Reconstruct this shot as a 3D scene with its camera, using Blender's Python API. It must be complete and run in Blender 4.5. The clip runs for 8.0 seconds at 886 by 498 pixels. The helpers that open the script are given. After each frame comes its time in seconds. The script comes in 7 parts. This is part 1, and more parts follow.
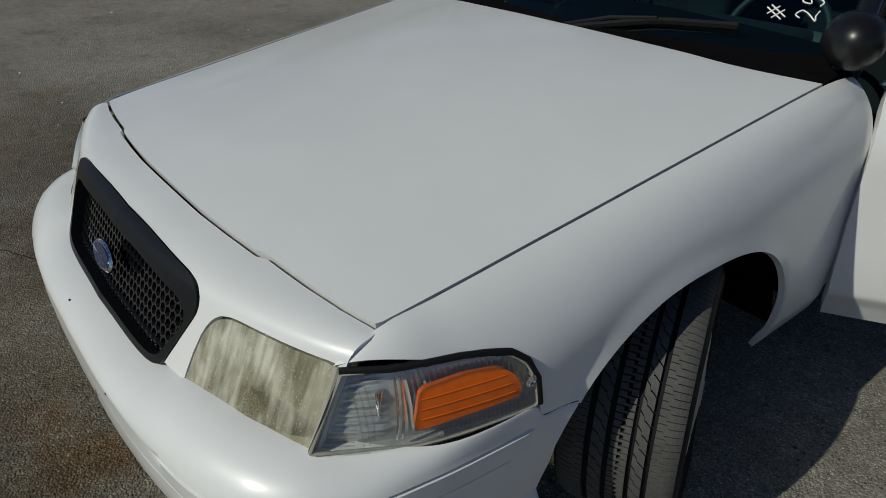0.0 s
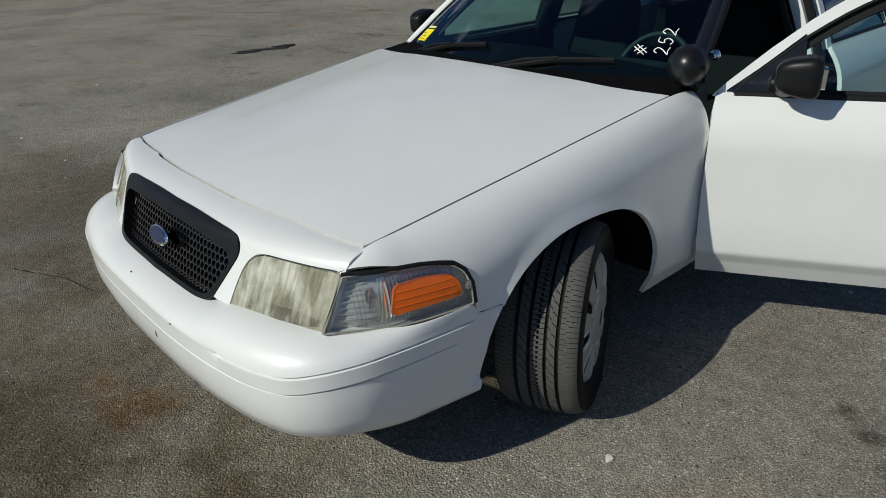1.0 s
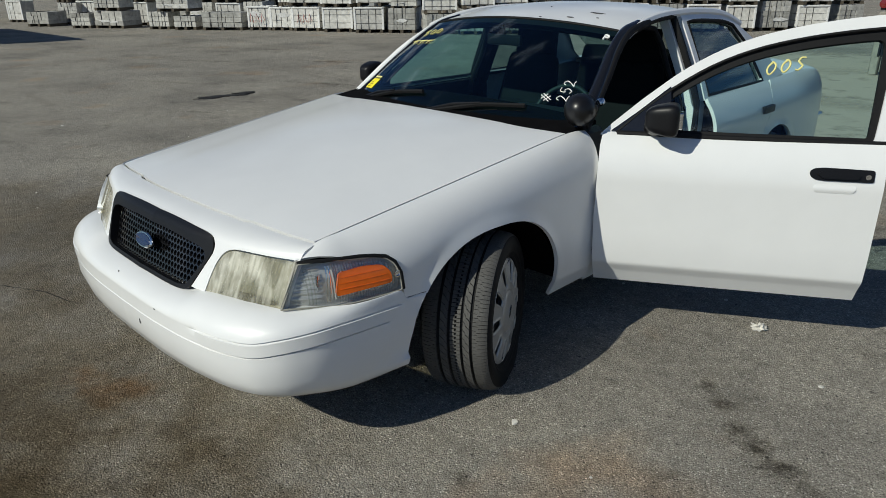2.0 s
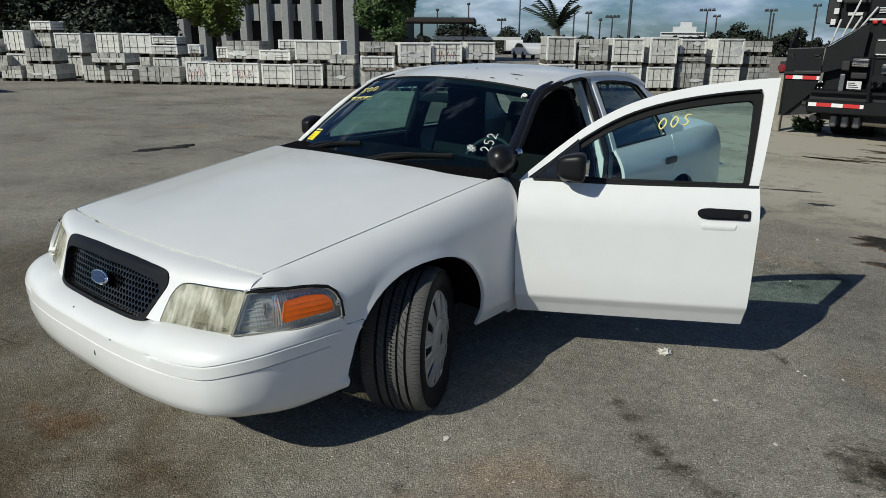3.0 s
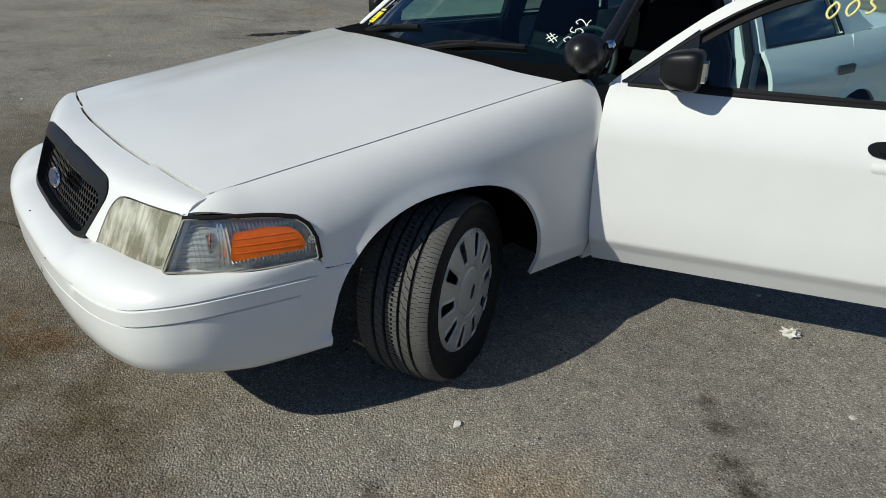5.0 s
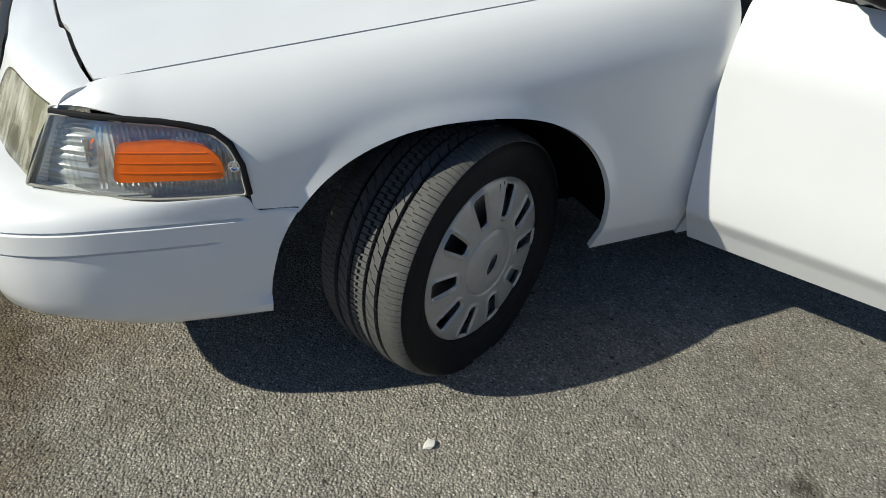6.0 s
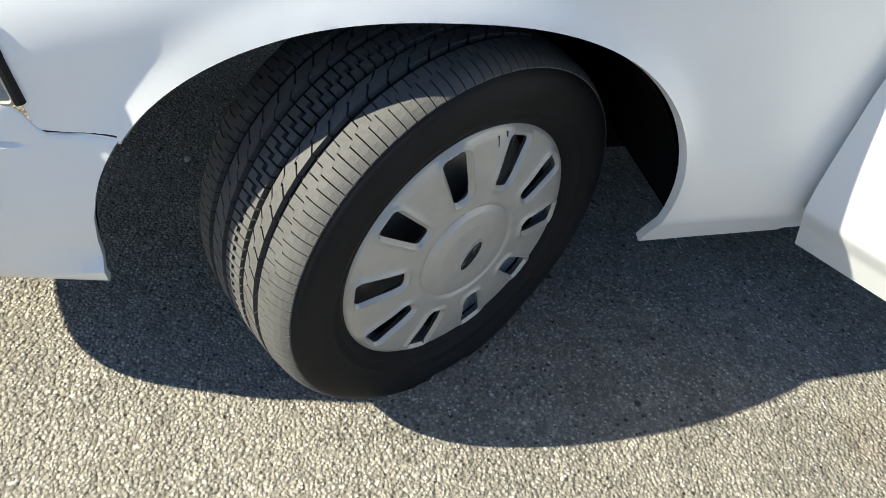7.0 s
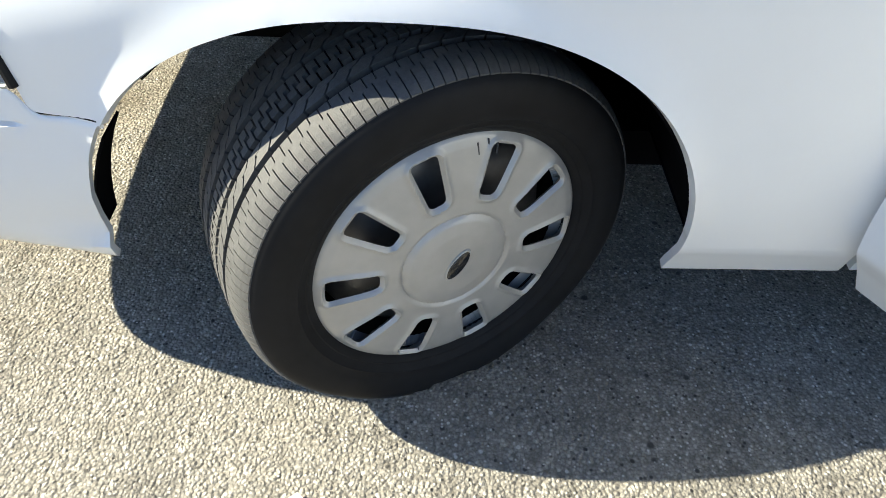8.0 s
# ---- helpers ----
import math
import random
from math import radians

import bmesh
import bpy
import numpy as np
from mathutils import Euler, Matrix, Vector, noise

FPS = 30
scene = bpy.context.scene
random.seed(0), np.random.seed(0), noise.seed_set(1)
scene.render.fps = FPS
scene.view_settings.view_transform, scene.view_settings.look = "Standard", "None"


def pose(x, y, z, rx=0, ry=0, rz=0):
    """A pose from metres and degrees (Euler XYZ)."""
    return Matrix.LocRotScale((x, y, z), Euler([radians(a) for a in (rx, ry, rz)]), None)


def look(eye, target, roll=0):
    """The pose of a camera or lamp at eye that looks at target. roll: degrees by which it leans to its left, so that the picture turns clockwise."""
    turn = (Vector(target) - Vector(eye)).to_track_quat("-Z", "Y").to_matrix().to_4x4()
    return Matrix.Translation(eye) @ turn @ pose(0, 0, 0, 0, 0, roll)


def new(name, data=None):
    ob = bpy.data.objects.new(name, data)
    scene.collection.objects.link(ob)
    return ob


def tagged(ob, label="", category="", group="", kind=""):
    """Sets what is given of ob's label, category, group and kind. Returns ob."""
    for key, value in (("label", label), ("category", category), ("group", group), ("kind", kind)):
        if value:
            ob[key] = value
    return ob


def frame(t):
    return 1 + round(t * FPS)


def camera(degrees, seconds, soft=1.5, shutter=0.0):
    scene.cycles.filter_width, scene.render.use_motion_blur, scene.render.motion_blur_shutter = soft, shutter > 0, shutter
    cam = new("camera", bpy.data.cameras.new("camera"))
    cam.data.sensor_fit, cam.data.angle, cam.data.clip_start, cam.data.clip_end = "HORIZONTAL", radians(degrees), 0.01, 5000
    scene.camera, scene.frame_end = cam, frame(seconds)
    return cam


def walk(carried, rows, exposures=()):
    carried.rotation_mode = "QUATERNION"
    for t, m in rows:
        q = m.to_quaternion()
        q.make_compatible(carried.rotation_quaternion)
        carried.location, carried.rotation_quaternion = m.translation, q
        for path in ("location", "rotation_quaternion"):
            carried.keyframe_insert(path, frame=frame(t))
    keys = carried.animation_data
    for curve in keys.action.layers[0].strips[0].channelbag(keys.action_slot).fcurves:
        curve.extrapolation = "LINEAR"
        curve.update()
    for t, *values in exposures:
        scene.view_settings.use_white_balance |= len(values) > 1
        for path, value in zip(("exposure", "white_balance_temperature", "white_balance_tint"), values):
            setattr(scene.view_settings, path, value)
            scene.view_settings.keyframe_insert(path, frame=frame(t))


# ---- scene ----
cam = camera(65.3, 8.0, soft=0.6)
PATH = [
    (0, (1.612, -1.302, 1.517), (0.254, -0.24, 0.502), -0.8),
    (0.5, (1.906, -1.501, 1.558), (0.463, -0.454, 0.652), -1.0),
    (1, (2.169, -1.737, 1.569), (0.808, -0.546, 0.714), -2.2),
    (1.2, (2.213, -1.863, 1.579), (0.927, -0.587, 0.734), -1.8),
    (2.3, (2.763, -2.113, 1.636), (1.438, -0.766, 0.981), 0.4),
    (2.5, (2.807, -2.186, 1.641), (1.497, -0.801, 1.037), 1.1),
    (3, (2.87, -2.267, 1.656), (1.652, -0.792, 1.072), 0.5),
    (3.5, (2.882, -2.241, 1.651), (1.662, -0.763, 1.08), 0.3),
    (4, (2.87, -2.037, 1.619), (1.644, -0.578, 1.014), -0.8),
    (4.5, (2.804, -1.727, 1.575), (1.484, -0.441, 0.797), 0.0),
    (5, (2.613, -1.408, 1.494), (1.191, -0.288, 0.644), 1.0),
    (5.2, (2.537, -1.274, 1.473), (1.137, -0.196, 0.536), 1.5),
    (6.3, (2.034, -0.571, 1.243), (0.544, 0.054, 0.065), 4.8),
    (6.5, (1.894, -0.492, 1.191), (0.482, 0.152, -0.071), 6.9),
    (7, (1.693, -0.301, 1.101), (0.373, 0.193, -0.318), 10.4),
    (7.5, (1.581, -0.175, 1.051), (0.272, 0.069, -0.441), 8.7),
    (8, (1.705, -0.041, 1.101), (0.317, 0.019, -0.337), 2.8),
]
walk(cam, [(t, look(eye, target, roll)) for t, eye, target, roll in PATH], exposures=[(0, -0.83, 6550, 2), (0.5, -0.52, 6550, 2), (1, -0.36, 6550, 2), (2.5, -0.23, 6510, 2), (4.5, -0.20, 6510, 2), (5, -0.09, 6550, 2), (6.5, 0.68, 6780, 2), (7, 1.44, 6980, 2), (7.2, 1.72, 6990, 2), (7.5, 1.84, 7010, 2), (8, 1.80, 7010, 2)])

# ---- world, sun, exposure ----
SUN_WAY = Vector((0.20, 1.32, -1.0))
world = bpy.data.worlds.new("sky")
scene.world = world
world.use_nodes = True
wn, wl = world.node_tree.nodes, world.node_tree.links
wn.clear()
w_out = wn.new("ShaderNodeOutputWorld")
w_bg = wn.new("ShaderNodeBackground")
w_bg.inputs["Strength"].default_value = 0.058
w_sky = wn.new("ShaderNodeTexSky")
w_sky.sky_type = "NISHITA"
w_sky.sun_disc = False
w_sky.sun_elevation = radians(36.8)
w_sky.sun_rotation = radians(190)
w_sky.air_density, w_sky.dust_density, w_sky.ozone_density = 1.0, 0.4, 3.0
w_tc = wn.new("ShaderNodeTexCoord")
w_map = wn.new("ShaderNodeMapping")
w_map.inputs["Scale"].default_value = (1.0, 1.0, 3.2)
w_noise = wn.new("ShaderNodeTexNoise")
w_noise.inputs["Scale"].default_value = 5.5
w_noise.inputs["Detail"].default_value = 8
w_noise.inputs["Roughness"].default_value = 0.55
w_ramp = wn.new("ShaderNodeValToRGB")
w_ramp.color_ramp.elements[0].position = 0.44
w_ramp.color_ramp.elements[1].position = 0.60
w_noise2 = wn.new("ShaderNodeTexNoise")
w_noise2.inputs["Scale"].default_value = 9.0
w_noise2.inputs["Detail"].default_value = 6
w_shade = wn.new("ShaderNodeValToRGB")
w_shade.color_ramp.elements[0].position, w_shade.color_ramp.elements[0].color = 0.3, (3.4, 5.2, 8.6, 1)
w_shade.color_ramp.elements[1].position, w_shade.color_ramp.elements[1].color = 0.7, (15.0, 16.6, 19.5, 1)
w_mix = wn.new("ShaderNodeMixRGB")
wl.new(w_tc.outputs["Generated"], w_map.inputs["Vector"])
wl.new(w_map.outputs["Vector"], w_noise.inputs["Vector"])
wl.new(w_map.outputs["Vector"], w_noise2.inputs["Vector"])
w_sep = wn.new("ShaderNodeSeparateXYZ")
w_high = wn.new("ShaderNodeMath")
w_high.operation, w_high.inputs[1].default_value = "MULTIPLY_ADD", -0.20
wl.new(w_tc.outputs["Generated"], w_sep.inputs["Vector"])
wl.new(w_sep.outputs["Z"], w_high.inputs[0])
wl.new(w_noise.outputs["Fac"], w_high.inputs[2])
wl.new(w_high.outputs[0], w_ramp.inputs["Fac"])
wl.new(w_noise2.outputs["Fac"], w_shade.inputs["Fac"])
wl.new(w_ramp.outputs["Color"], w_mix.inputs["Fac"])
w_blue = wn.new("ShaderNodeMixRGB")
w_blue.blend_type = "MULTIPLY"
w_blue.inputs["Fac"].default_value = 1.0
w_blue.inputs["Color2"].default_value = (0.50, 0.70, 1.04, 1)
wl.new(w_sky.outputs["Color"], w_blue.inputs["Color1"])
wl.new(w_blue.outputs["Color"], w_mix.inputs["Color1"])
wl.new(w_shade.outputs["Color"], w_mix.inputs["Color2"])
wl.new(w_mix.outputs["Color"], w_bg.inputs["Color"])
wl.new(w_bg.outputs["Background"], w_out.inputs["Surface"])
sun = new("sun", bpy.data.lights.new("sun", "SUN"))
sun.data.energy, sun.data.angle, sun.data.color = 4.5, radians(0.55), (1.0, 0.95, 0.87)
sun.matrix_world = look((0, 0, 30), Vector((0, 0, 30)) + SUN_WAY)


# ---- materials ----
def mat(name, rgb, rough=0.5, metal=0.0, coat=0.0, grain=None, vary=0.15, bump=0.0, bump_scale=200.0, spec=0.5, stains=None, object_random=0.0, coat_rough=0.05):
    """A procedural surface: base colour, fine grain and broad stains, fine relief."""
    m = bpy.data.materials.new(name)
    m.use_nodes = True
    n, l = m.node_tree.nodes, m.node_tree.links
    b = n["Principled BSDF"]
    b.inputs["Roughness"].default_value = rough
    b.inputs["Metallic"].default_value = metal
    b.inputs["Coat Weight"].default_value = coat
    b.inputs["Coat Roughness"].default_value = coat_rough
    b.inputs["Specular IOR Level"].default_value = spec
    tc = n.new("ShaderNodeTexCoord")
    grain = grain or 60.0
    n1 = n.new("ShaderNodeTexNoise")
    n1.inputs["Scale"].default_value, n1.inputs["Detail"].default_value = grain, 5
    n2 = n.new("ShaderNodeTexNoise")
    n2.inputs["Scale"].default_value, n2.inputs["Detail"].default_value = stains or 3.0, 6
    l.new(tc.outputs["Object"], n1.inputs["Vector"])
    l.new(tc.outputs["Object"], n2.inputs["Vector"])
    add = n.new("ShaderNodeMath")
    add.operation = "ADD"
    l.new(n1.outputs["Fac"], add.inputs[0])
    l.new(n2.outputs["Fac"], add.inputs[1])
    rng = n.new("ShaderNodeMapRange")
    rng.inputs["From Min"].default_value, rng.inputs["From Max"].default_value = 0.6, 1.4
    rng.inputs["To Min"].default_value, rng.inputs["To Max"].default_value = 1 - vary, 1 + vary
    l.new(add.outputs[0], rng.inputs["Value"])
    out = rng.outputs["Result"]
    if object_random:
        oi = n.new("ShaderNodeObjectInfo")
        r2 = n.new("ShaderNodeMapRange")
        r2.inputs["To Min"].default_value, r2.inputs["To Max"].default_value = 1 - object_random, 1 + object_random
        l.new(oi.outputs["Random"], r2.inputs["Value"])
        mul = n.new("ShaderNodeMath")
        mul.operation = "MULTIPLY"
        l.new(out, mul.inputs[0])
        l.new(r2.outputs["Result"], mul.inputs[1])
        out = mul.outputs[0]
    vm = n.new("ShaderNodeVectorMath")
    vm.operation = "SCALE"
    vm.inputs[0].default_value = rgb
    l.new(out, vm.inputs["Scale"])
    l.new(vm.outputs["Vector"], b.inputs["Base Color"])
    if bump:
        n3 = n.new("ShaderNodeTexNoise")
        n3.inputs["Scale"].default_value, n3.inputs["Detail"].default_value = bump_scale, 4
        l.new(tc.outputs["Object"], n3.inputs["Vector"])
        bp = n.new("ShaderNodeBump")
        bp.inputs["Strength"].default_value, bp.inputs["Distance"].default_value = bump, 0.002
        l.new(n3.outputs["Fac"], bp.inputs["Height"])
        l.new(bp.outputs["Normal"], b.inputs["Normal"])
    return m


def glass(name, tint, gloss=1.0, rough=0.0):
    """A thin pane: tinted see-through with Fresnel reflections."""
    m = bpy.data.materials.new(name)
    m.use_nodes = True
    n, l = m.node_tree.nodes, m.node_tree.links
    n.clear()
    o = n.new("ShaderNodeOutputMaterial")
    t = n.new("ShaderNodeBsdfTransparent")
    t.inputs["Color"].default_value = (*tint, 1)
    g = n.new("ShaderNodeBsdfGlossy")
    g.inputs["Roughness"].default_value = rough
    g.inputs["Color"].default_value = (gloss, gloss, gloss, 1)
    f = n.new("ShaderNodeLayerWeight")
    f.inputs["Blend"].default_value = 0.5
    pw = n.new("ShaderNodeMath")
    pw.operation, pw.inputs[1].default_value = "POWER", 4.5
    l.new(f.outputs["Facing"], pw.inputs[0])
    sc = n.new("ShaderNodeMath")
    sc.operation, sc.inputs[1].default_value, sc.inputs[2].default_value = "MULTIPLY_ADD", 0.9, 0.06
    l.new(pw.outputs[0], sc.inputs[0])
    mx = n.new("ShaderNodeMixShader")
    l.new(sc.outputs[0], mx.inputs["Fac"])
    l.new(t.outputs["BSDF"], mx.inputs[1])
    l.new(g.outputs["BSDF"], mx.inputs[2])
    l.new(mx.outputs["Shader"], o.inputs["Surface"])
    return m


M_PAINT = mat("white_car_paint", (0.765, 0.77, 0.765), 0.38, coat=0.7, coat_rough=0.13, grain=7.0, vary=0.03, stains=1.2)
M_BLACK = mat("black_plastic", (0.006, 0.006, 0.007), 0.42, spec=0.28, grain=90, vary=0.25, bump=0.06, bump_scale=900)
M_GLOSSBLACK = mat("gloss_black_shell", (0.010, 0.010, 0.011), 0.16, coat=0.6, vary=0.2)
M_SPOT = mat("semi_gloss_black_housing", (0.008, 0.008, 0.009), 0.33, spec=0.4, vary=0.2)
M_SEAL = mat("black_rubber_seal", (0.007, 0.007, 0.0075), 0.65, spec=0.25, vary=0.3)
M_DARK = mat("dark_underbody_and_gap_shade", (0.005, 0.005, 0.0055), 0.9, spec=0.03, vary=0.4, grain=20)
M_RUBBER = mat("tyre_sidewall_rubber", (0.009, 0.009, 0.0095), 0.66, spec=0.18, vary=0.35, grain=40, stains=9, bump=0.1, bump_scale=500)
M_TREAD = mat("dusty_tread_rubber", (0.080, 0.078, 0.074), 0.75, vary=0.25, grain=160, stains=14, bump=0.5, bump_scale=380)
M_GROOVE = mat("tread_groove_rubber", (0.012, 0.012, 0.012), 0.9, vary=0.4, grain=60)
M_CAP = mat("silver_hubcap_paint", (0.43, 0.42, 0.395), 0.48, metal=0.45, grain=30, vary=0.10, stains=8, bump=0.05, bump_scale=600)
M_STEEL = mat("dark_steel_wheel", (0.15, 0.155, 0.165), 0.36, metal=0.6, vary=0.4, grain=30)
M_CHROME = mat("chrome", (0.75, 0.75, 0.76), 0.08, metal=1.0, vary=0.03)
M_ALU = mat("lamp_reflector", (0.72, 0.73, 0.72), 0.26, metal=0.6, vary=0.06, grain=40)
M_BOWL = mat("mirrored_lamp_bowl", (0.60, 0.61, 0.60), 0.26, metal=0.4, vary=0.15, grain=60)
M_LENSEDGE = mat("aged_lens_edge", (0.36, 0.345, 0.29), 0.3, coat=0.5, vary=0.2, grain=60)
M_INTERIOR = mat("dark_interior_cloth", (0.013, 0.0145, 0.0155), 0.9, spec=0.05, vary=0.3, grain=300)
M_DASH = mat("dark_dash_vinyl", (0.014, 0.017, 0.018), 0.6, vary=0.25, bump=0.15, bump_scale=700)
M_WS = glass("tinted_windshield", (0.58, 0.86, 0.84), 0.95)
M_SIDEGLASS = glass("tinted_side_glass", (0.66, 0.90, 0.88), 0.8)
M_REARGLASS = glass("dark_rear_side_glass", (0.40, 0.48, 0.48))
M_BLUE = mat("blue_badge_enamel", (0.008, 0.020, 0.070), 0.25, coat=0.6, vary=0.1)
M_YELLOW = mat("yellow_tag_paper", (0.85, 0.72, 0.03), 0.6, vary=0.05)
M_MARKW = mat("white_window_paint", (0.85, 0.85, 0.82), 0.7, vary=0.12, grain=200)
M_MARKY = mat("yellow_window_paint", (0.80, 0.74, 0.28), 0.7, vary=0.15, grain=200)
M_CHIP = mat("bare_primer_spot", (0.05, 0.05, 0.055), 0.8, vary=0.4)
M_AMBER = mat("amber_lens", (0.88, 0.150, 0.004), 0.22, coat=0.5, vary=0.10, grain=50)
M_TAIL = mat("red_lens", (0.16, 0.012, 0.012), 0.2, coat=0.5, vary=0.1)
M_CLEAR = glass("clear_lamp_lens", (0.93, 0.94, 0.93))


def hazy_lens():
    """Yellowed headlight plastic: wet streaks and beads with highlights painted in, part see-through, part scattering.
    """
    m = bpy.data.materials.new("yellowed_headlight_lens")
    m.use_nodes = True
    n, l = m.node_tree.nodes, m.node_tree.links
    b = n["Principled BSDF"]
    o = n["Material Output"]
    tc = n.new("ShaderNodeTexCoord")

    def streaks(scale, stretch, detail, bent):
        mp = n.new("ShaderNodeMapping")
        mp.inputs["Scale"].default_value = stretch
        nz = n.new("ShaderNodeTexNoise")
        nz.inputs["Scale"].default_value, nz.inputs["Detail"].default_value, nz.inputs["Distortion"].default_value = scale, detail, bent
        l.new(tc.outputs["Object"], mp.inputs["Vector"])
        l.new(mp.outputs["Vector"], nz.inputs["Vector"])
        return nz.outputs["Fac"]

    runs = streaks(1.0, (70, 24, 6), 5, 0.4)
    patches = streaks(6.5, (1.4, 1, 1), 3, 0.2)
    both_ = n.new("ShaderNodeMath")
    both_.operation = "MULTIPLY_ADD"
    both_.inputs[1].default_value = 0.80
    l.new(patches, both_.inputs[0])
    half = n.new("ShaderNodeMath")
    half.operation, half.inputs[1].default_value = "MULTIPLY", 0.40
    l.new(runs, half.inputs[0])
    l.new(half.outputs[0], both_.inputs[2])
    vo = n.new("ShaderNodeTexVoronoi")
    vo.inputs["Scale"].default_value = 190
    l.new(tc.outputs["Object"], vo.inputs["Vector"])
    bead = n.new("ShaderNodeMapRange")
    bead.inputs["From Min"].default_value, bead.inputs["From Max"].default_value = 0.12, 0.34
    bead.inputs["To Min"].default_value, bead.inputs["To Max"].default_value = 1.0, 0.0
    l.new(vo.outputs["Distance"], bead.inputs["Value"])
    # streaks and patches; the pale end also paints in the lens's bright reflections
    ramp = n.new("ShaderNodeValToRGB")
    ramp.color_ramp.elements[0].position, ramp.color_ramp.elements[0].color = 0.46, (0.27, 0.252, 0.165, 1)
    ramp.color_ramp.elements[1].position, ramp.color_ramp.elements[1].color = 0.73, (0.70, 0.68, 0.57, 1)
    l.new(both_.outputs[0], ramp.inputs["Fac"])
    pick = n.new("ShaderNodeSeparateColor")
    l.new(vo.outputs["Color"], pick.inputs["Color"])
    some = n.new("ShaderNodeMath")
    some.operation, some.inputs[1].default_value = "GREATER_THAN", 0.72
    l.new(pick.outputs[0], some.inputs[0])
    wet = n.new("ShaderNodeMath")
    wet.operation = "MULTIPLY"
    l.new(some.outputs[0], wet.inputs[0])
    l.new(bead.outputs["Result"], wet.inputs[1])
    # sparkle of the beads, painted as pale spots in the base colour
    bead_sparkle = n.new("ShaderNodeMixRGB")
    bead_sparkle.inputs["Color2"].default_value = (0.86, 0.85, 0.76, 1)
    l.new(wet.outputs[0], bead_sparkle.inputs["Fac"])
    l.new(ramp.outputs["Color"], bead_sparkle.inputs["Color1"])
    l.new(bead_sparkle.outputs["Color"], b.inputs["Base Color"])
    b.inputs["Roughness"].default_value = 0.22
    b.inputs["Coat Weight"].default_value = 0.8
    bp = n.new("ShaderNodeBump")
    bp.inputs["Strength"].default_value, bp.inputs["Distance"].default_value = 0.35, 0.0015
    l.new(bead.outputs["Result"], bp.inputs["Height"])
    l.new(bp.outputs["Normal"], b.inputs["Normal"])
    t = n.new("ShaderNodeBsdfTransparent")
    t.inputs["Color"].default_value = (0.90, 0.87, 0.70, 1)
    mx = n.new("ShaderNodeMixShader")
    r2 = n.new("ShaderNodeMapRange")
    r2.inputs["From Min"].default_value, r2.inputs["From Max"].default_value = 0.47, 0.74
    r2.inputs["To Min"].default_value, r2.inputs["To Max"].default_value = 0.45, 0.85
    l.new(both_.outputs[0], r2.inputs["Value"])
    l.new(r2.outputs["Result"], mx.inputs["Fac"])
    l.new(t.outputs["BSDF"], mx.inputs[1])
    l.new(b.outputs["BSDF"], mx.inputs[2])
    l.new(mx.outputs["Shader"], o.inputs["Surface"])
    return m


M_HAZY = hazy_lens()


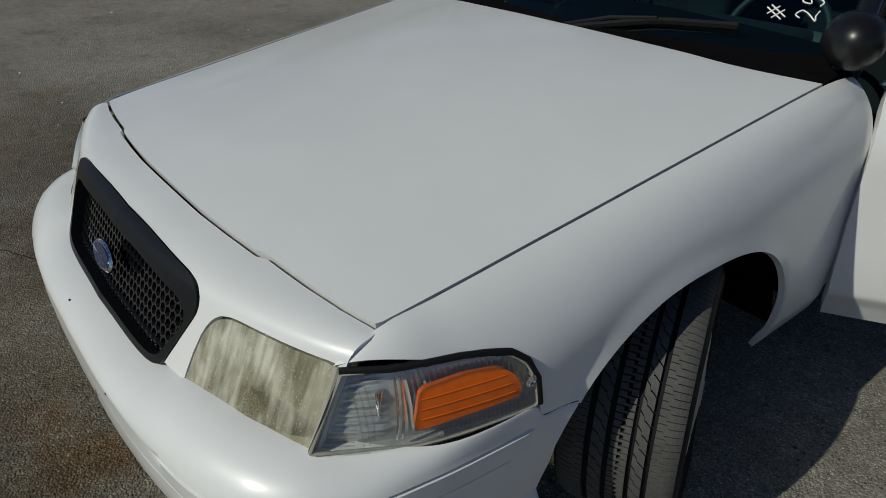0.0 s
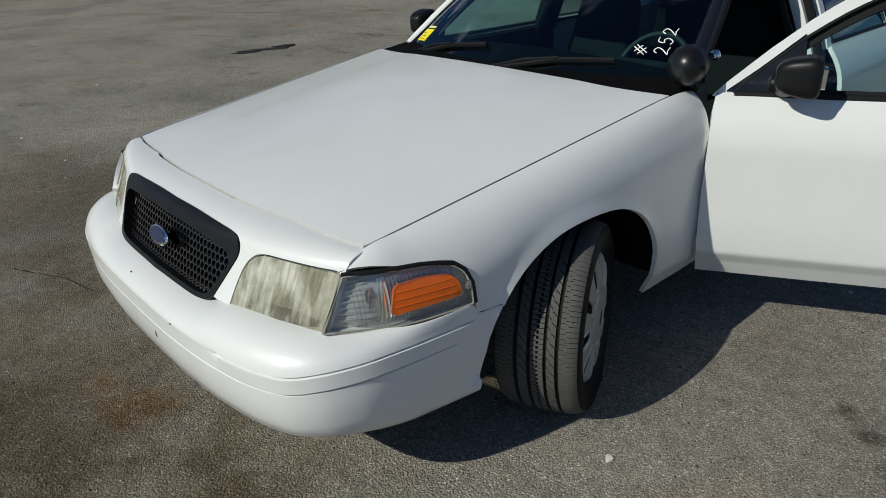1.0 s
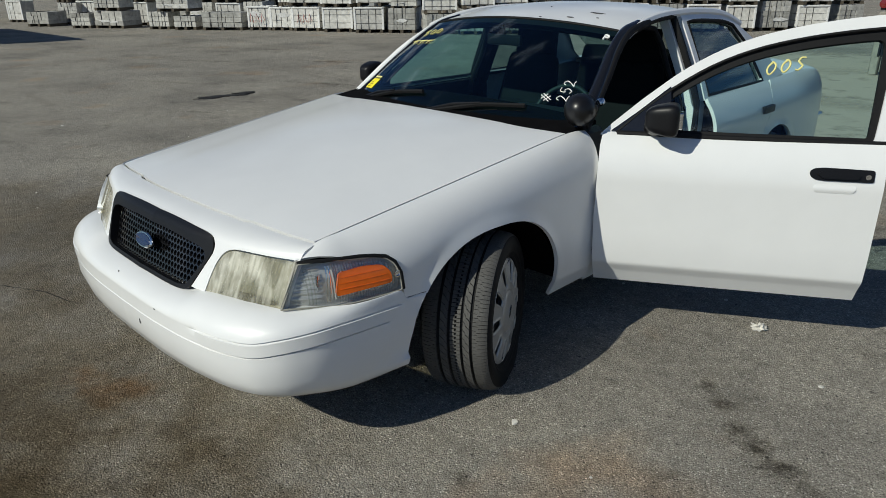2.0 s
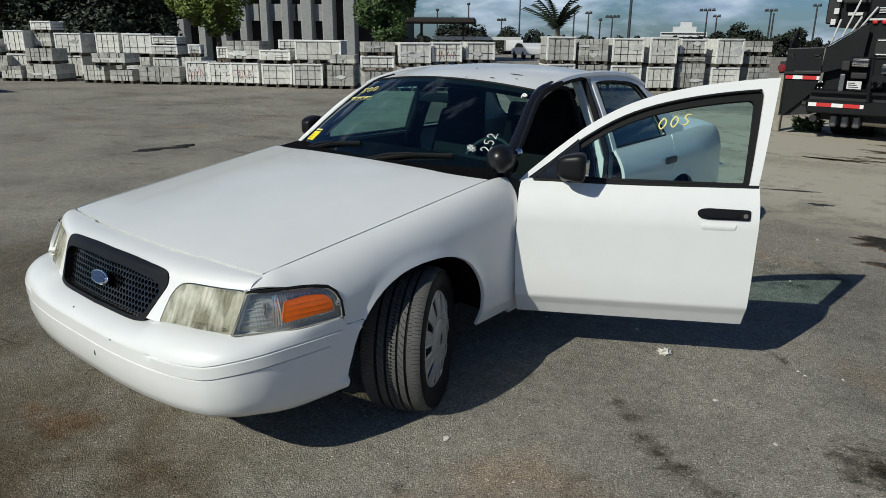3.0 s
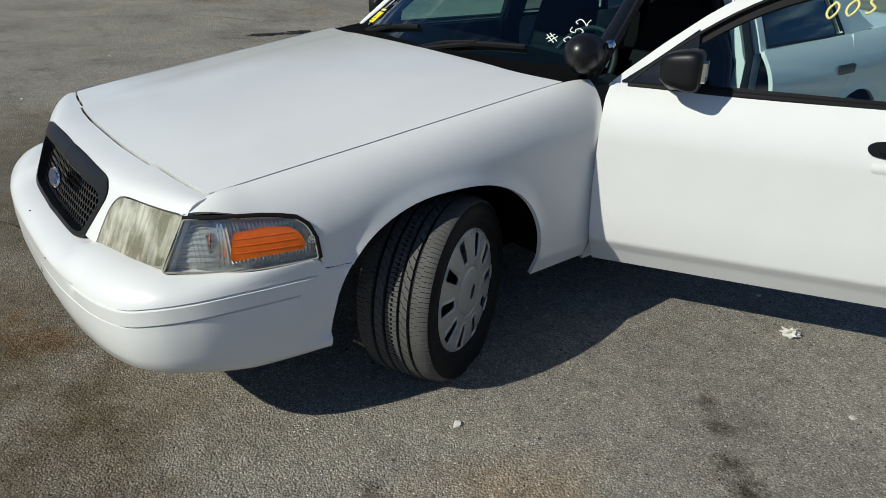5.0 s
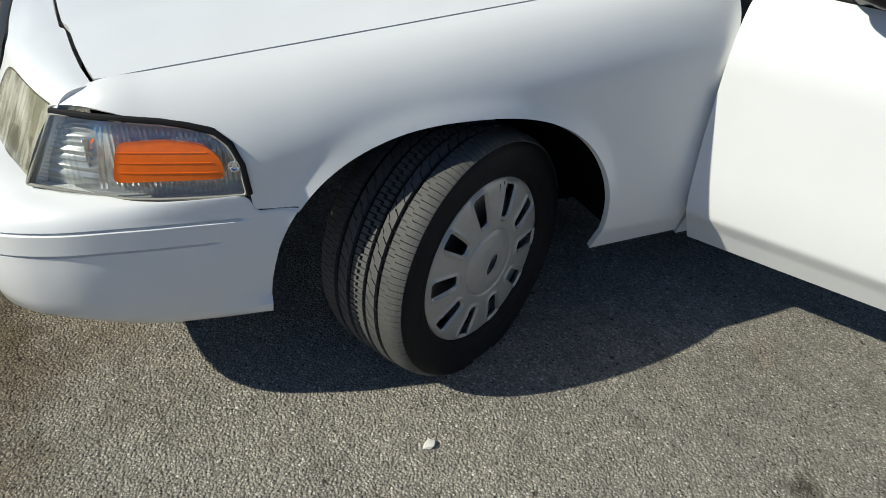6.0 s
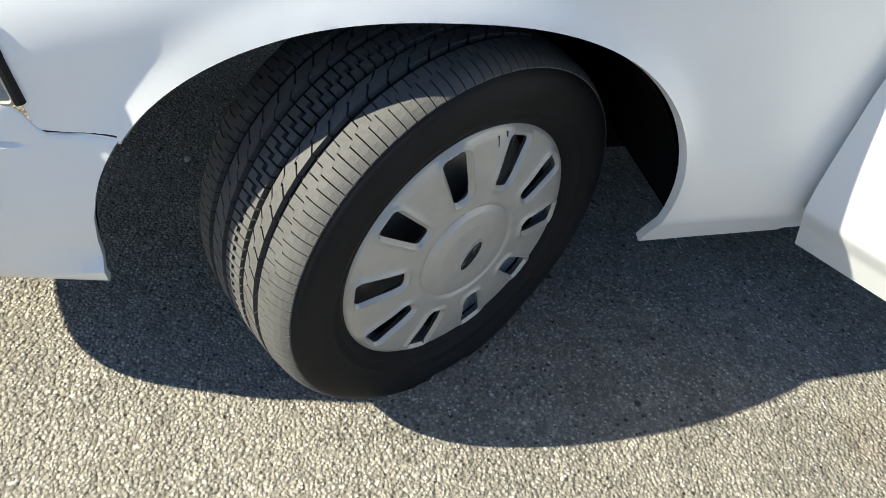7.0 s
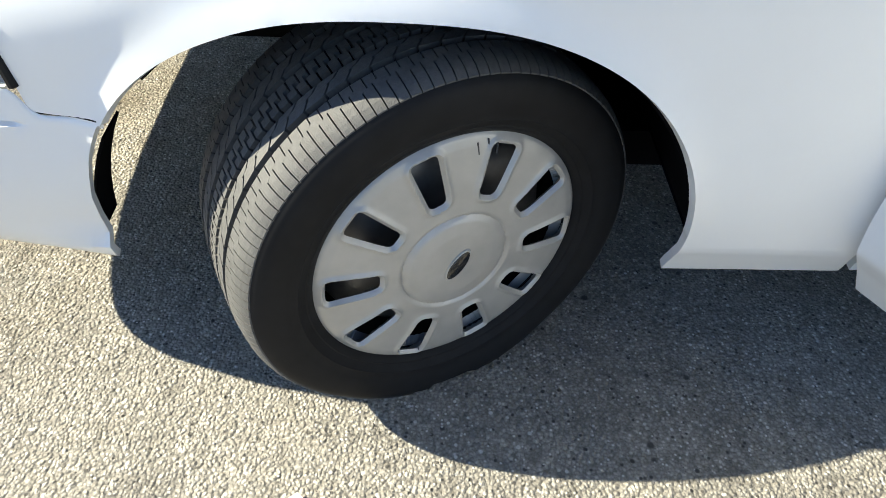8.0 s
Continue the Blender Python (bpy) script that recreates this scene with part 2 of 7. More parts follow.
def asphalt():
    """Worn asphalt: pale aggregate in a brown-grey binder, oil stains and tyre streaks."""
    m = bpy.data.materials.new("worn_asphalt")
    m.use_nodes = True
    n, l = m.node_tree.nodes, m.node_tree.links
    b = n["Principled BSDF"]
    b.inputs["Roughness"].default_value = 0.9
    b.inputs["Specular IOR Level"].default_value = 0.25
    tc = n.new("ShaderNodeTexCoord")

    def vor(scale, feature="F1", out="Distance"):
        v = n.new("ShaderNodeTexVoronoi")
        v.feature = feature
        v.inputs["Scale"].default_value = scale
        l.new(tc.outputs["Object"], v.inputs["Vector"])
        return v.outputs[out]

    def noi(scale, detail=5, rough=0.55, stretch=None):
        v = n.new("ShaderNodeTexNoise")
        v.inputs["Scale"].default_value, v.inputs["Detail"].default_value, v.inputs["Roughness"].default_value = scale, detail, rough
        src = tc.outputs["Object"]
        if stretch:
            mp = n.new("ShaderNodeMapping")
            mp.inputs["Scale"].default_value = stretch
            mp.inputs["Rotation"].default_value = (0, 0, radians(24))
            l.new(src, mp.inputs["Vector"])
            src = mp.outputs["Vector"]
        l.new(src, v.inputs["Vector"])
        return v.outputs["Fac"]

    def ramp(src, stops):
        r = n.new("ShaderNodeValToRGB")
        while len(r.color_ramp.elements) < len(stops):
            r.color_ramp.elements.new(0.5)
        for e, (p, c) in zip(r.color_ramp.elements, stops):
            e.position, e.color = p, (*c, 1)
        l.new(src, r.inputs["Fac"])
        return r.outputs["Color"]

    def mix(kind, fac, a, c):
        x = n.new("ShaderNodeMixRGB")
        x.blend_type = kind
        if isinstance(fac, float):
            x.inputs["Fac"].default_value = fac
        else:
            l.new(fac, x.inputs["Fac"])
        l.new(a, x.inputs["Color1"])
        l.new(c, x.inputs["Color2"])
        return x.outputs["Color"]

    cell = vor(150, "F1", "Color")
    sep = n.new("ShaderNodeSeparateColor")
    l.new(cell, sep.inputs["Color"])
    stone = ramp(sep.outputs[0], [(0.0, (0.235, 0.221, 0.194)), (0.45, (0.312, 0.293, 0.257)), (0.85, (0.375, 0.353, 0.309)), (1.0, (0.475, 0.450, 0.398))])
    dist = vor(150)
    edge = ramp(dist, [(0.22, (1.05, 1.05, 1.05)), (0.66, (0.50, 0.49, 0.47))])
    col = mix("MULTIPLY", 0.55, stone, edge)
    fine = ramp(noi(300, 5, 0.7), [(0.32, (0.52, 0.51, 0.50)), (0.5, (1.0, 1.0, 1.0)), (0.68, (1.38, 1.36, 1.32))])
    col = mix("MULTIPLY", 0.65, col, fine)
    def sparse(scale, share, size):
        """Scattered single grains: a few of the cells, each only at its middle."""
        s2 = n.new("ShaderNodeSeparateColor")
        l.new(vor(scale, "F1", "Color"), s2.inputs["Color"])
        pick = n.new("ShaderNodeMath")
        pick.operation, pick.inputs[1].default_value = "GREATER_THAN", 1 - share
        l.new(s2.outputs[1], pick.inputs[0])
        near = ramp(vor(scale), [(size * 0.6, (1, 1, 1)), (size, (0, 0, 0))])
        m2 = n.new("ShaderNodeMath")
        m2.operation = "MULTIPLY"
        l.new(pick.outputs[0], m2.inputs[0])
        l.new(near, m2.inputs[1])
        return m2.outputs[0]

    dark = n.new("ShaderNodeRGB")
    dark.outputs[0].default_value = (0.075, 0.070, 0.062, 1)
    pale = n.new("ShaderNodeRGB")
    pale.outputs[0].default_value = (0.60, 0.58, 0.53, 1)
    for scale, share, size, tone in ((110, 0.10, 0.42, dark), (64, 0.05, 0.34, dark), (30, 0.02, 0.26, dark), (150, 0.10, 0.42, pale), (85, 0.09, 0.34, pale), (45, 0.06, 0.22, pale)):
        col = mix("MIX", sparse(scale, share, size), col, tone.outputs[0])
    mott = ramp(noi(13, 10, 0.72), [(0.30, (0.68, 0.675, 0.665)), (0.5, (1.0, 1.0, 1.0)), (0.70, (1.25, 1.235, 1.20))])
    col = mix("MULTIPLY", 0.85, col, mott)
    broad = ramp(noi(0.55, 8, 0.6), [(0.32, (0.66, 0.655, 0.65)), (0.5, (1.0, 0.99, 0.97)), (0.7, (1.22, 1.2, 1.15))])
    col = mix("MULTIPLY", 1.0, col, broad)
    blot = ramp(noi(2.6, 7, 0.62), [(0.30, (0.62, 0.61, 0.6)), (0.42, (1, 1, 1)), (0.8, (1.08, 1.07, 1.05))])
    col = mix("MULTIPLY", 0.8, col, blot)
    streak = ramp(noi(0.8, 6, 0.6, (0.25, 2.2, 1)), [(0.33, (0.55, 0.54, 0.53)), (0.42, (1, 1, 1))])
    col = mix("MULTIPLY", 0.4, col, streak)
    rust = ramp(noi(0.9, 4), [(0.60, (1, 1, 1)), (0.72, (1.12, 0.93, 0.78))])
    col = mix("MULTIPLY", 0.8, col, rust)
    l.new(col, b.inputs["Base Color"])
    hgt = n.new("ShaderNodeMath")
    hgt.operation = "MULTIPLY_ADD"
    hgt.inputs[1].default_value = -0.9
    l.new(dist, hgt.inputs[0])
    l.new(noi(95, 7, 0.7), hgt.inputs[2])
    bp = n.new("ShaderNodeBump")
    bp.inputs["Strength"].default_value, bp.inputs["Distance"].default_value = 1.0, 0.006
    l.new(hgt.outputs[0], bp.inputs["Height"])
    l.new(bp.outputs["Normal"], b.inputs["Normal"])
    return m


M_ASPHALT = asphalt()


def soft_stain(name, rgb, strength, grain=7.0, edge=0.25, bias=-1.75, soaked=False):
    """A stain that fades unevenly into the ground it lies on."""
    m = bpy.data.materials.new(name)
    m.use_nodes = True
    n, l = m.node_tree.nodes, m.node_tree.links
    b, o = n["Principled BSDF"], n["Material Output"]
    b.inputs["Base Color"].default_value = (*rgb, 1)
    b.inputs["Roughness"].default_value = 0.85
    tc = n.new("ShaderNodeTexCoord")
    gr = n.new("ShaderNodeTexGradient")
    gr.gradient_type = "SPHERICAL"
    l.new(tc.outputs["Object"], gr.inputs["Vector"])
    ge = n.new("ShaderNodeNewGeometry")
    nz = n.new("ShaderNodeTexNoise")
    nz.inputs["Scale"].default_value, nz.inputs["Detail"].default_value, nz.inputs["Roughness"].default_value = grain, 8, 0.65
    l.new(ge.outputs["Position"], nz.inputs["Vector"])
    ad = n.new("ShaderNodeMath")
    ad.operation = "MULTIPLY_ADD"
    ad.inputs[1].default_value = 1.0
    l.new(gr.outputs["Fac"], ad.inputs[0])
    sb = n.new("ShaderNodeMath")
    sb.operation = "MULTIPLY_ADD"
    sb.inputs[1].default_value, sb.inputs[2].default_value = 2.6, bias
    l.new(nz.outputs["Fac"], sb.inputs[0])
    l.new(sb.outputs[0], ad.inputs[2])
    rg = n.new("ShaderNodeMapRange")
    rg.inputs["From Max"].default_value = edge
    rg.inputs["To Max"].default_value = strength
    l.new(ad.outputs[0], rg.inputs["Value"])
    fade = n.new("ShaderNodeMapRange")
    fade.interpolation_type = "SMOOTHSTEP"
    fade.inputs["From Max"].default_value = 0.40
    l.new(gr.outputs["Fac"], fade.inputs["Value"])
    share = n.new("ShaderNodeMath")
    share.operation = "MULTIPLY"
    l.new(rg.outputs["Result"], share.inputs[0])
    l.new(fade.outputs["Result"], share.inputs[1])
    t = n.new("ShaderNodeBsdfTransparent")
    if soaked:
        tint = n.new("ShaderNodeMixRGB")
        tint.inputs["Color1"].default_value, tint.inputs["Color2"].default_value = (1, 1, 1, 1), (*rgb, 1)
        l.new(share.outputs[0], tint.inputs["Fac"])
        l.new(tint.outputs["Color"], t.inputs["Color"])
        l.new(t.outputs["BSDF"], o.inputs["Surface"])
        n.remove(b)
        return m
    mx = n.new("ShaderNodeMixShader")
    l.new(share.outputs[0], mx.inputs["Fac"])
    l.new(t.outputs["BSDF"], mx.inputs[1])
    l.new(b.outputs["BSDF"], mx.inputs[2])
    l.new(mx.outputs["Shader"], o.inputs["Surface"])
    return m


M_SOFTOIL = soft_stain("soft_oil_stain", (0.60, 0.59, 0.575), 1.0, 12.0, 0.75, soaked=True)
M_SMEAR = soft_stain("soft_mud_smear", (0.42, 0.39, 0.35), 1.0, 9.0, 0.6, -1.45, soaked=True)
M_SOFTGRIME = soft_stain("soft_brown_grime", (0.80, 0.775, 0.735), 1.0, 2.2, 0.8, -1.35, soaked=True)
M_SOFTRUST = soft_stain("soft_rust_stain", (0.93, 0.80, 0.69), 1.0, 5.0, 0.6, soaked=True)
M_SOFTDUST = soft_stain("soft_pale_dust", (0.47, 0.425, 0.345), 0.85, 2.6, 0.7, -1.0)
M_OIL = mat("oil_stain", (0.035, 0.034, 0.033), 0.75, vary=0.5, grain=120, stains=20, bump=0.5, bump_scale=160)
M_DUST = mat("pale_concrete", (0.30, 0.28, 0.24), 0.92, vary=0.3, grain=9, stains=0.7, bump=0.4, bump_scale=60)
M_WET = mat("wet_puddle", (0.02, 0.019, 0.017), 0.12, vary=0.3)
M_WETRIM = mat("damp_brown_rim", (0.075, 0.050, 0.034), 0.45, vary=0.5, grain=60, stains=14, bump=0.5, bump_scale=120)
M_PEBBLE = mat("white_stone_chip", (0.62, 0.60, 0.55), 0.9, vary=0.2, grain=80, bump=0.6, bump_scale=120)
M_PAVERW = mat("white_wrapped_pavers", (0.55, 0.54, 0.505), 0.5, vary=0.30, grain=9, stains=2.2, bump=0.4, bump_scale=14, object_random=0.22)
M_PAVERG = mat("grey_stacked_pavers", (0.38, 0.375, 0.35), 0.8, vary=0.45, grain=11, stains=2.5, bump=0.5, bump_scale=20, object_random=0.25)
M_WRAP = mat("plastic_wrap", (0.72, 0.72, 0.70), 0.22, vary=0.2, grain=14, coat=0.3, bump=0.6, bump_scale=25)
M_GLINT = mat("plastic_film_glint", (0.60, 0.60, 0.59), 0.14, vary=0.3, grain=18, coat=0.8, bump=1.0, bump_scale=18)
M_STRAP = mat("dark_strap", (0.05, 0.05, 0.05), 0.6, vary=0.3)
M_PALLET = mat("pallet_wood", (0.075, 0.062, 0.045), 0.85, vary=0.35, grain=40, object_random=0.2)
M_REDPAINT = mat("red_spray_paint", (0.45, 0.17, 0.15), 0.8, vary=0.3)
M_CONC = mat("ribbed_concrete", (0.29, 0.297, 0.297), 0.88, vary=0.18, grain=6, stains=0.5, bump=0.3, bump_scale=30)
M_ROOFBROWN = mat("brown_canopy", (0.022, 0.018, 0.017), 0.8, vary=0.2)
M_TRUCK = mat("black_truck_steel", (0.007, 0.008, 0.0095), 0.55, spec=0.2, vary=0.3, grain=14, stains=3)
M_TRUCKFLAT = mat("dull_black_steel", (0.014, 0.014, 0.015), 0.7, vary=0.3)
M_RED = mat("red_reflective_tape", (0.55, 0.03, 0.03), 0.4, vary=0.1)
M_WHITE = mat("white_reflective_tape", (0.75, 0.75, 0.75), 0.4, vary=0.05)
M_LABEL = mat("pale_label", (0.60, 0.60, 0.60), 0.5, vary=0.15)
M_VANWHITE = mat("white_van_paint", (0.75, 0.75, 0.75), 0.3, coat=0.8, vary=0.05)
M_CARGLASS = mat("dark_vehicle_glass", (0.02, 0.024, 0.028), 0.08, vary=0.1)
M_POLE = mat("dark_lamp_pole", (0.06, 0.062, 0.065), 0.5, metal=0.5, vary=0.2)
M_BARK = mat("bark", (0.12, 0.095, 0.07), 0.9, vary=0.35, grain=30, bump=0.6, bump_scale=40)
M_LEAFD = mat("dark_foliage", (0.018, 0.030, 0.013), 0.6, vary=0.5, grain=3, stains=0.8)
M_LEAFL = mat("bright_foliage", (0.105, 0.14, 0.018), 0.55, vary=0.5, grain=4, stains=1.0)
M_LEAFM = mat("mid_foliage", (0.055, 0.095, 0.025), 0.55, vary=0.5, grain=4, stains=1.0)
M_FAR = mat("far_tree_mass", (0.014, 0.020, 0.012), 0.9, vary=0.5, grain=0.6, stains=0.15)
M_BLDG = mat("far_white_building", (0.55, 0.56, 0.57), 0.7, vary=0.08, grain=0.3)
M_TRUNKGREY = mat("palm_trunk", (0.20, 0.175, 0.14), 0.9, vary=0.3, grain=12)


# ---- mesh helpers ----
def part(name, bm, material, parent=None, label="", at=None, sharp=38.0, smooth=True):
    """Links a bmesh as one mesh object, under a thing or a part."""
    me = bpy.data.meshes.new(name)
    bm.to_mesh(me)
    bm.free()
    for m in material if isinstance(material, (list, tuple)) else (material,):
        me.materials.append(m)
    if smooth:
        me.shade_smooth()
        me.set_sharp_from_angle(angle=radians(sharp))
    ob = new(name, me)
    if at is not None:
        ob.matrix_basis = at
    if parent is not None:
        ob.parent = parent
    if label:
        tagged(ob, label)
    return ob


def thing(name, label, category, at=None, group="", kind=""):
    ob = new(name)
    if at is not None:
        ob.matrix_basis = at
    return tagged(ob, label, category, group, kind)


def crv(xs, ys):
    """A smooth curve through a few stations."""
    xs, ys = np.array(xs, float), np.array(ys, float)
    d = np.diff(ys) / np.diff(xs)
    m = np.empty(len(xs))
    m[0], m[-1] = d[0], d[-1]
    hx = np.diff(xs)
    m[1:-1] = (d[:-1] * hx[1:] + d[1:] * hx[:-1]) / (hx[1:] + hx[:-1])

    def f(x):
        x = np.clip(np.asarray(x, float), xs[0], xs[-1])
        i = np.clip(np.searchsorted(xs, x, side="right") - 1, 0, len(xs) - 2)
        h = xs[i + 1] - xs[i]
        t = (x - xs[i]) / h
        return (2 * t**3 - 3 * t**2 + 1) * ys[i] + (t**3 - 2 * t**2 + t) * h * m[i] + (3 * t**2 - 2 * t**3) * ys[i + 1] + (t**3 - t**2) * h * m[i + 1]

    return f


def rounded(points, r, steps=5):
    """A closed outline with its corners rounded."""
    out, k = [], len(points)
    rs = r if isinstance(r, (list, tuple)) else [r] * k
    for i in range(k):
        p, a, c = np.array(points[i], float), np.array(points[i - 1], float), np.array(points[(i + 1) % k], float)
        la, lc = np.linalg.norm(a - p), np.linalg.norm(c - p)
        q = min(rs[i], la * 0.48, lc * 0.48)
        if q < 1e-4:
            out.append(p)
            continue
        p0, p1 = p + (a - p) / la * q, p + (c - p) / lc * q
        for j in range(steps + 1):
            t = j / steps
            out.append((1 - t) ** 2 * p0 + 2 * t * (1 - t) * p + t * t * p1)
    return np.array(out)


def poly_sdf(points):
    """Signed distance to a closed outline: negative inside."""
    a = np.array(points, float)
    c = np.roll(a, -1, axis=0)

    def f(u, v):
        u, v = np.asarray(u, float), np.asarray(v, float)
        best = np.full(u.shape, 1e9)
        inside = np.zeros(u.shape, bool)
        for (x0, y0), (x1, y1) in zip(a, c):
            dx, dy = x1 - x0, y1 - y0
            t = np.clip(((u - x0) * dx + (v - y0) * dy) / (dx * dx + dy * dy + 1e-12), 0, 1)
            best = np.minimum(best, (u - x0 - t * dx) ** 2 + (v - y0 - t * dy) ** 2)
            cross = (y0 > v) != (y1 > v)
            xi = x0 + (v - y0) / (dy if abs(dy) > 1e-12 else 1e-12) * dx
            inside ^= cross & (u < xi)
        d = np.sqrt(best)
        return np.where(inside, -d, d)

    return f


def sheet(surf, box, h, sdf=None, flange=0.012, flip=False, hv=None):
    """A panel cut out of a surface surf(u, v): a fine grid whose border is pulled onto the outline, with a folded edge."""
    u0, u1, v0, v1 = box
    hv = hv or h
    nu, nv = max(2, int(math.ceil((u1 - u0) / h)) + 1), max(2, int(math.ceil((v1 - v0) / hv)) + 1)
    u, v = np.meshgrid(np.linspace(u0, u1, nu), np.linspace(v0, v1, nv), indexing="ij")
    keep = np.ones((nu - 1, nv - 1), bool)
    if sdf is not None:
        k = 0.2 * min(h, hv)
        cu, cv = (u[:-1, :-1] + u[1:, 1:]) / 2, (v[:-1, :-1] + v[1:, 1:]) / 2
        keep = sdf(cu, cv) < 0
        for _ in range(3):
            any_, all_ = np.zeros((nu, nv), bool), np.ones((nu, nv), bool)
            for di in (0, 1):
                for dj in (0, 1):
                    any_[di : nu - 1 + di, dj : nv - 1 + dj] |= keep
                    all_[di : nu - 1 + di, dj : nv - 1 + dj] &= keep
            all_[[0, -1], :] = False
            all_[:, [0, -1]] = False
            rim = any_ & ~all_
            ru, rv = u[rim], v[rim]
            d = sdf(ru, rv)
            gu, gv = (sdf(ru + k, rv) - sdf(ru - k, rv)) / (2 * k), (sdf(ru, rv + k) - sdf(ru, rv - k)) / (2 * k)
            g2 = np.maximum(gu * gu + gv * gv, 0.3)
            d = np.clip(d, -1.2 * max(h, hv), 1.2 * max(h, hv))
            u[rim], v[rim] = ru - d * gu / g2, rv - d * gv / g2
    x, y, z = surf(u, v)
    x, y, z = np.broadcast_to(x, u.shape), np.broadcast_to(y, u.shape), np.broadcast_to(z, u.shape)
    used = np.zeros((nu, nv), bool)
    used[:-1, :-1] |= keep
    used[1:, :-1] |= keep
    used[1:, 1:] |= keep
    used[:-1, 1:] |= keep
    bm = bmesh.new()
    vs = {}
    for i, j in zip(*np.nonzero(used)):
        vs[i, j] = bm.verts.new((x[i, j], y[i, j], z[i, j]))
    for i, j in zip(*np.nonzero(keep)):
        q = (vs[i, j], vs[i + 1, j], vs[i + 1, j + 1], vs[i, j + 1])
        bm.faces.new(q[::-1] if flip else q)
    bmesh.ops.dissolve_degenerate(bm, dist=1e-5, edges=bm.edges[:])
    bm.normal_update()
    if flange:
        fold(bm, flange)
    return bm


def fold(bm, depth):
    """Folds the open border of a panel inwards."""
    edges = [e for e in bm.edges if e.is_boundary]
    norm = {w: w.normal.copy() for e in edges for w in e.verts}
    made = bmesh.ops.extrude_edge_only(bm, edges=edges)["geom"]
    for w in made:
        if isinstance(w, bmesh.types.BMVert):
            src = [e.other_vert(w) for e in w.link_edges if e.other_vert(w) in norm]
            if src:
                w.co -= norm[src[0]] * depth
    bmesh.ops.recalc_face_normals(bm, faces=bm.faces[:])


def mirrored(bm):
    c = bm.copy()
    bmesh.ops.scale(c, vec=(-1, 1, 1), verts=c.verts[:])
    bmesh.ops.reverse_faces(c, faces=c.faces[:])
    return c


def box_bm(x0, x1, y0, y1, z0, z1, bevel=0.0, seg=2):
    bm = bmesh.new()
    bmesh.ops.create_cube(bm, size=1)
    bmesh.ops.scale(bm, vec=(x1 - x0, y1 - y0, z1 - z0), verts=bm.verts[:])
    bmesh.ops.translate(bm, vec=((x0 + x1) / 2, (y0 + y1) / 2, (z0 + z1) / 2), verts=bm.verts[:])
    if bevel:
        bmesh.ops.bevel(bm, geom=bm.edges[:], offset=bevel, segments=seg, affect="EDGES", profile=0.7)
    return bm


def join(*bms):
    """Several bmeshes in one."""
    out = bmesh.new()
    for b in bms:
        m = bpy.data.meshes.new("tmp")
        b.to_mesh(m)
        b.free()
        out.from_mesh(m)
        bpy.data.meshes.remove(m)
    return out


def tube(points, r, sides=8, closed=False, cap=True):
    """A round bar along points; r may be one radius or one for each point."""
    pts = [Vector(p) for p in points]
    n = len(pts)
    rs = r if isinstance(r, (list, tuple)) else [r] * n
    bm = bmesh.new()
    rings = []
    side = None
    for i, p in enumerate(pts):
        a = pts[i - 1] if i or closed else pts[0]
        c = pts[(i + 1) % n] if i < n - 1 or closed else pts[-1]
        t = (c - a).normalized()
        if side is None:
            side = t.orthogonal().normalized()
        side = (side - t * side.dot(t)).normalized()
        up = t.cross(side)
        rings.append([bm.verts.new(p + (side * math.cos(2 * math.pi * k / sides) + up * math.sin(2 * math.pi * k / sides)) * rs[i]) for k in range(sides)])
    for i in range(n if closed else n - 1):
        a, c = rings[i], rings[(i + 1) % n]
        for k in range(sides):
            bm.faces.new((a[k], a[(k + 1) % sides], c[(k + 1) % sides], c[k]))
    if cap and not closed:
        bm.faces.new(rings[0][::-1])
        bm.faces.new(rings[-1])
    bmesh.ops.recalc_face_normals(bm, faces=bm.faces[:])
    return bm


def lathe(profile, sides=64, axis="X", close=False):
    """A body of revolution: profile of (along the axis, radius)."""
    bm = bmesh.new()
    rings = []
    for a, r in profile:
        ring = []
        for k in range(sides):
            c, s = math.cos(2 * math.pi * k / sides) * r, math.sin(2 * math.pi * k / sides) * r
            ring.append(bm.verts.new((a, c, s) if axis == "X" else (c, s, a)))
        rings.append(ring)
    for i in range(len(rings) - 1 + close):
        a, c = rings[i], rings[(i + 1) % len(rings)]
        for k in range(sides):
            bm.faces.new((a[k], a[(k + 1) % sides], c[(k + 1) % sides], c[k]))
    if not close:
        bm.faces.new(rings[0])
        bm.faces.new(rings[-1])
    bmesh.ops.remove_doubles(bm, verts=bm.verts[:], dist=1e-5)
    bmesh.ops.recalc_face_normals(bm, faces=bm.faces[:])
    return bm


def moved(bm, m):
    bmesh.ops.transform(bm, matrix=m, verts=bm.verts[:])
    return bm


def prism(points, z0, z1):
    """An outline in x, y raised from z0 to z1."""
    bm = bmesh.new()
    a = [bm.verts.new((x, y, z0)) for x, y in points]
    c = [bm.verts.new((x, y, z1)) for x, y in points]
    k = len(points)
    for i in range(k):
        bm.faces.new((a[i], a[(i + 1) % k], c[(i + 1) % k], c[i]))
    bm.faces.new(a[::-1])
    bm.faces.new(c)
    bmesh.ops.recalc_face_normals(bm, faces=bm.faces[:])
    return bm


# ---- ground ----
gb = bmesh.new()
bmesh.ops.create_grid(gb, x_segments=40, y_segments=40, size=400)
ground = part("ground", gb, M_ASPHALT)
tagged(ground, "worn brown-grey asphalt yard with stains and pale aggregate", "ground", kind="structure")

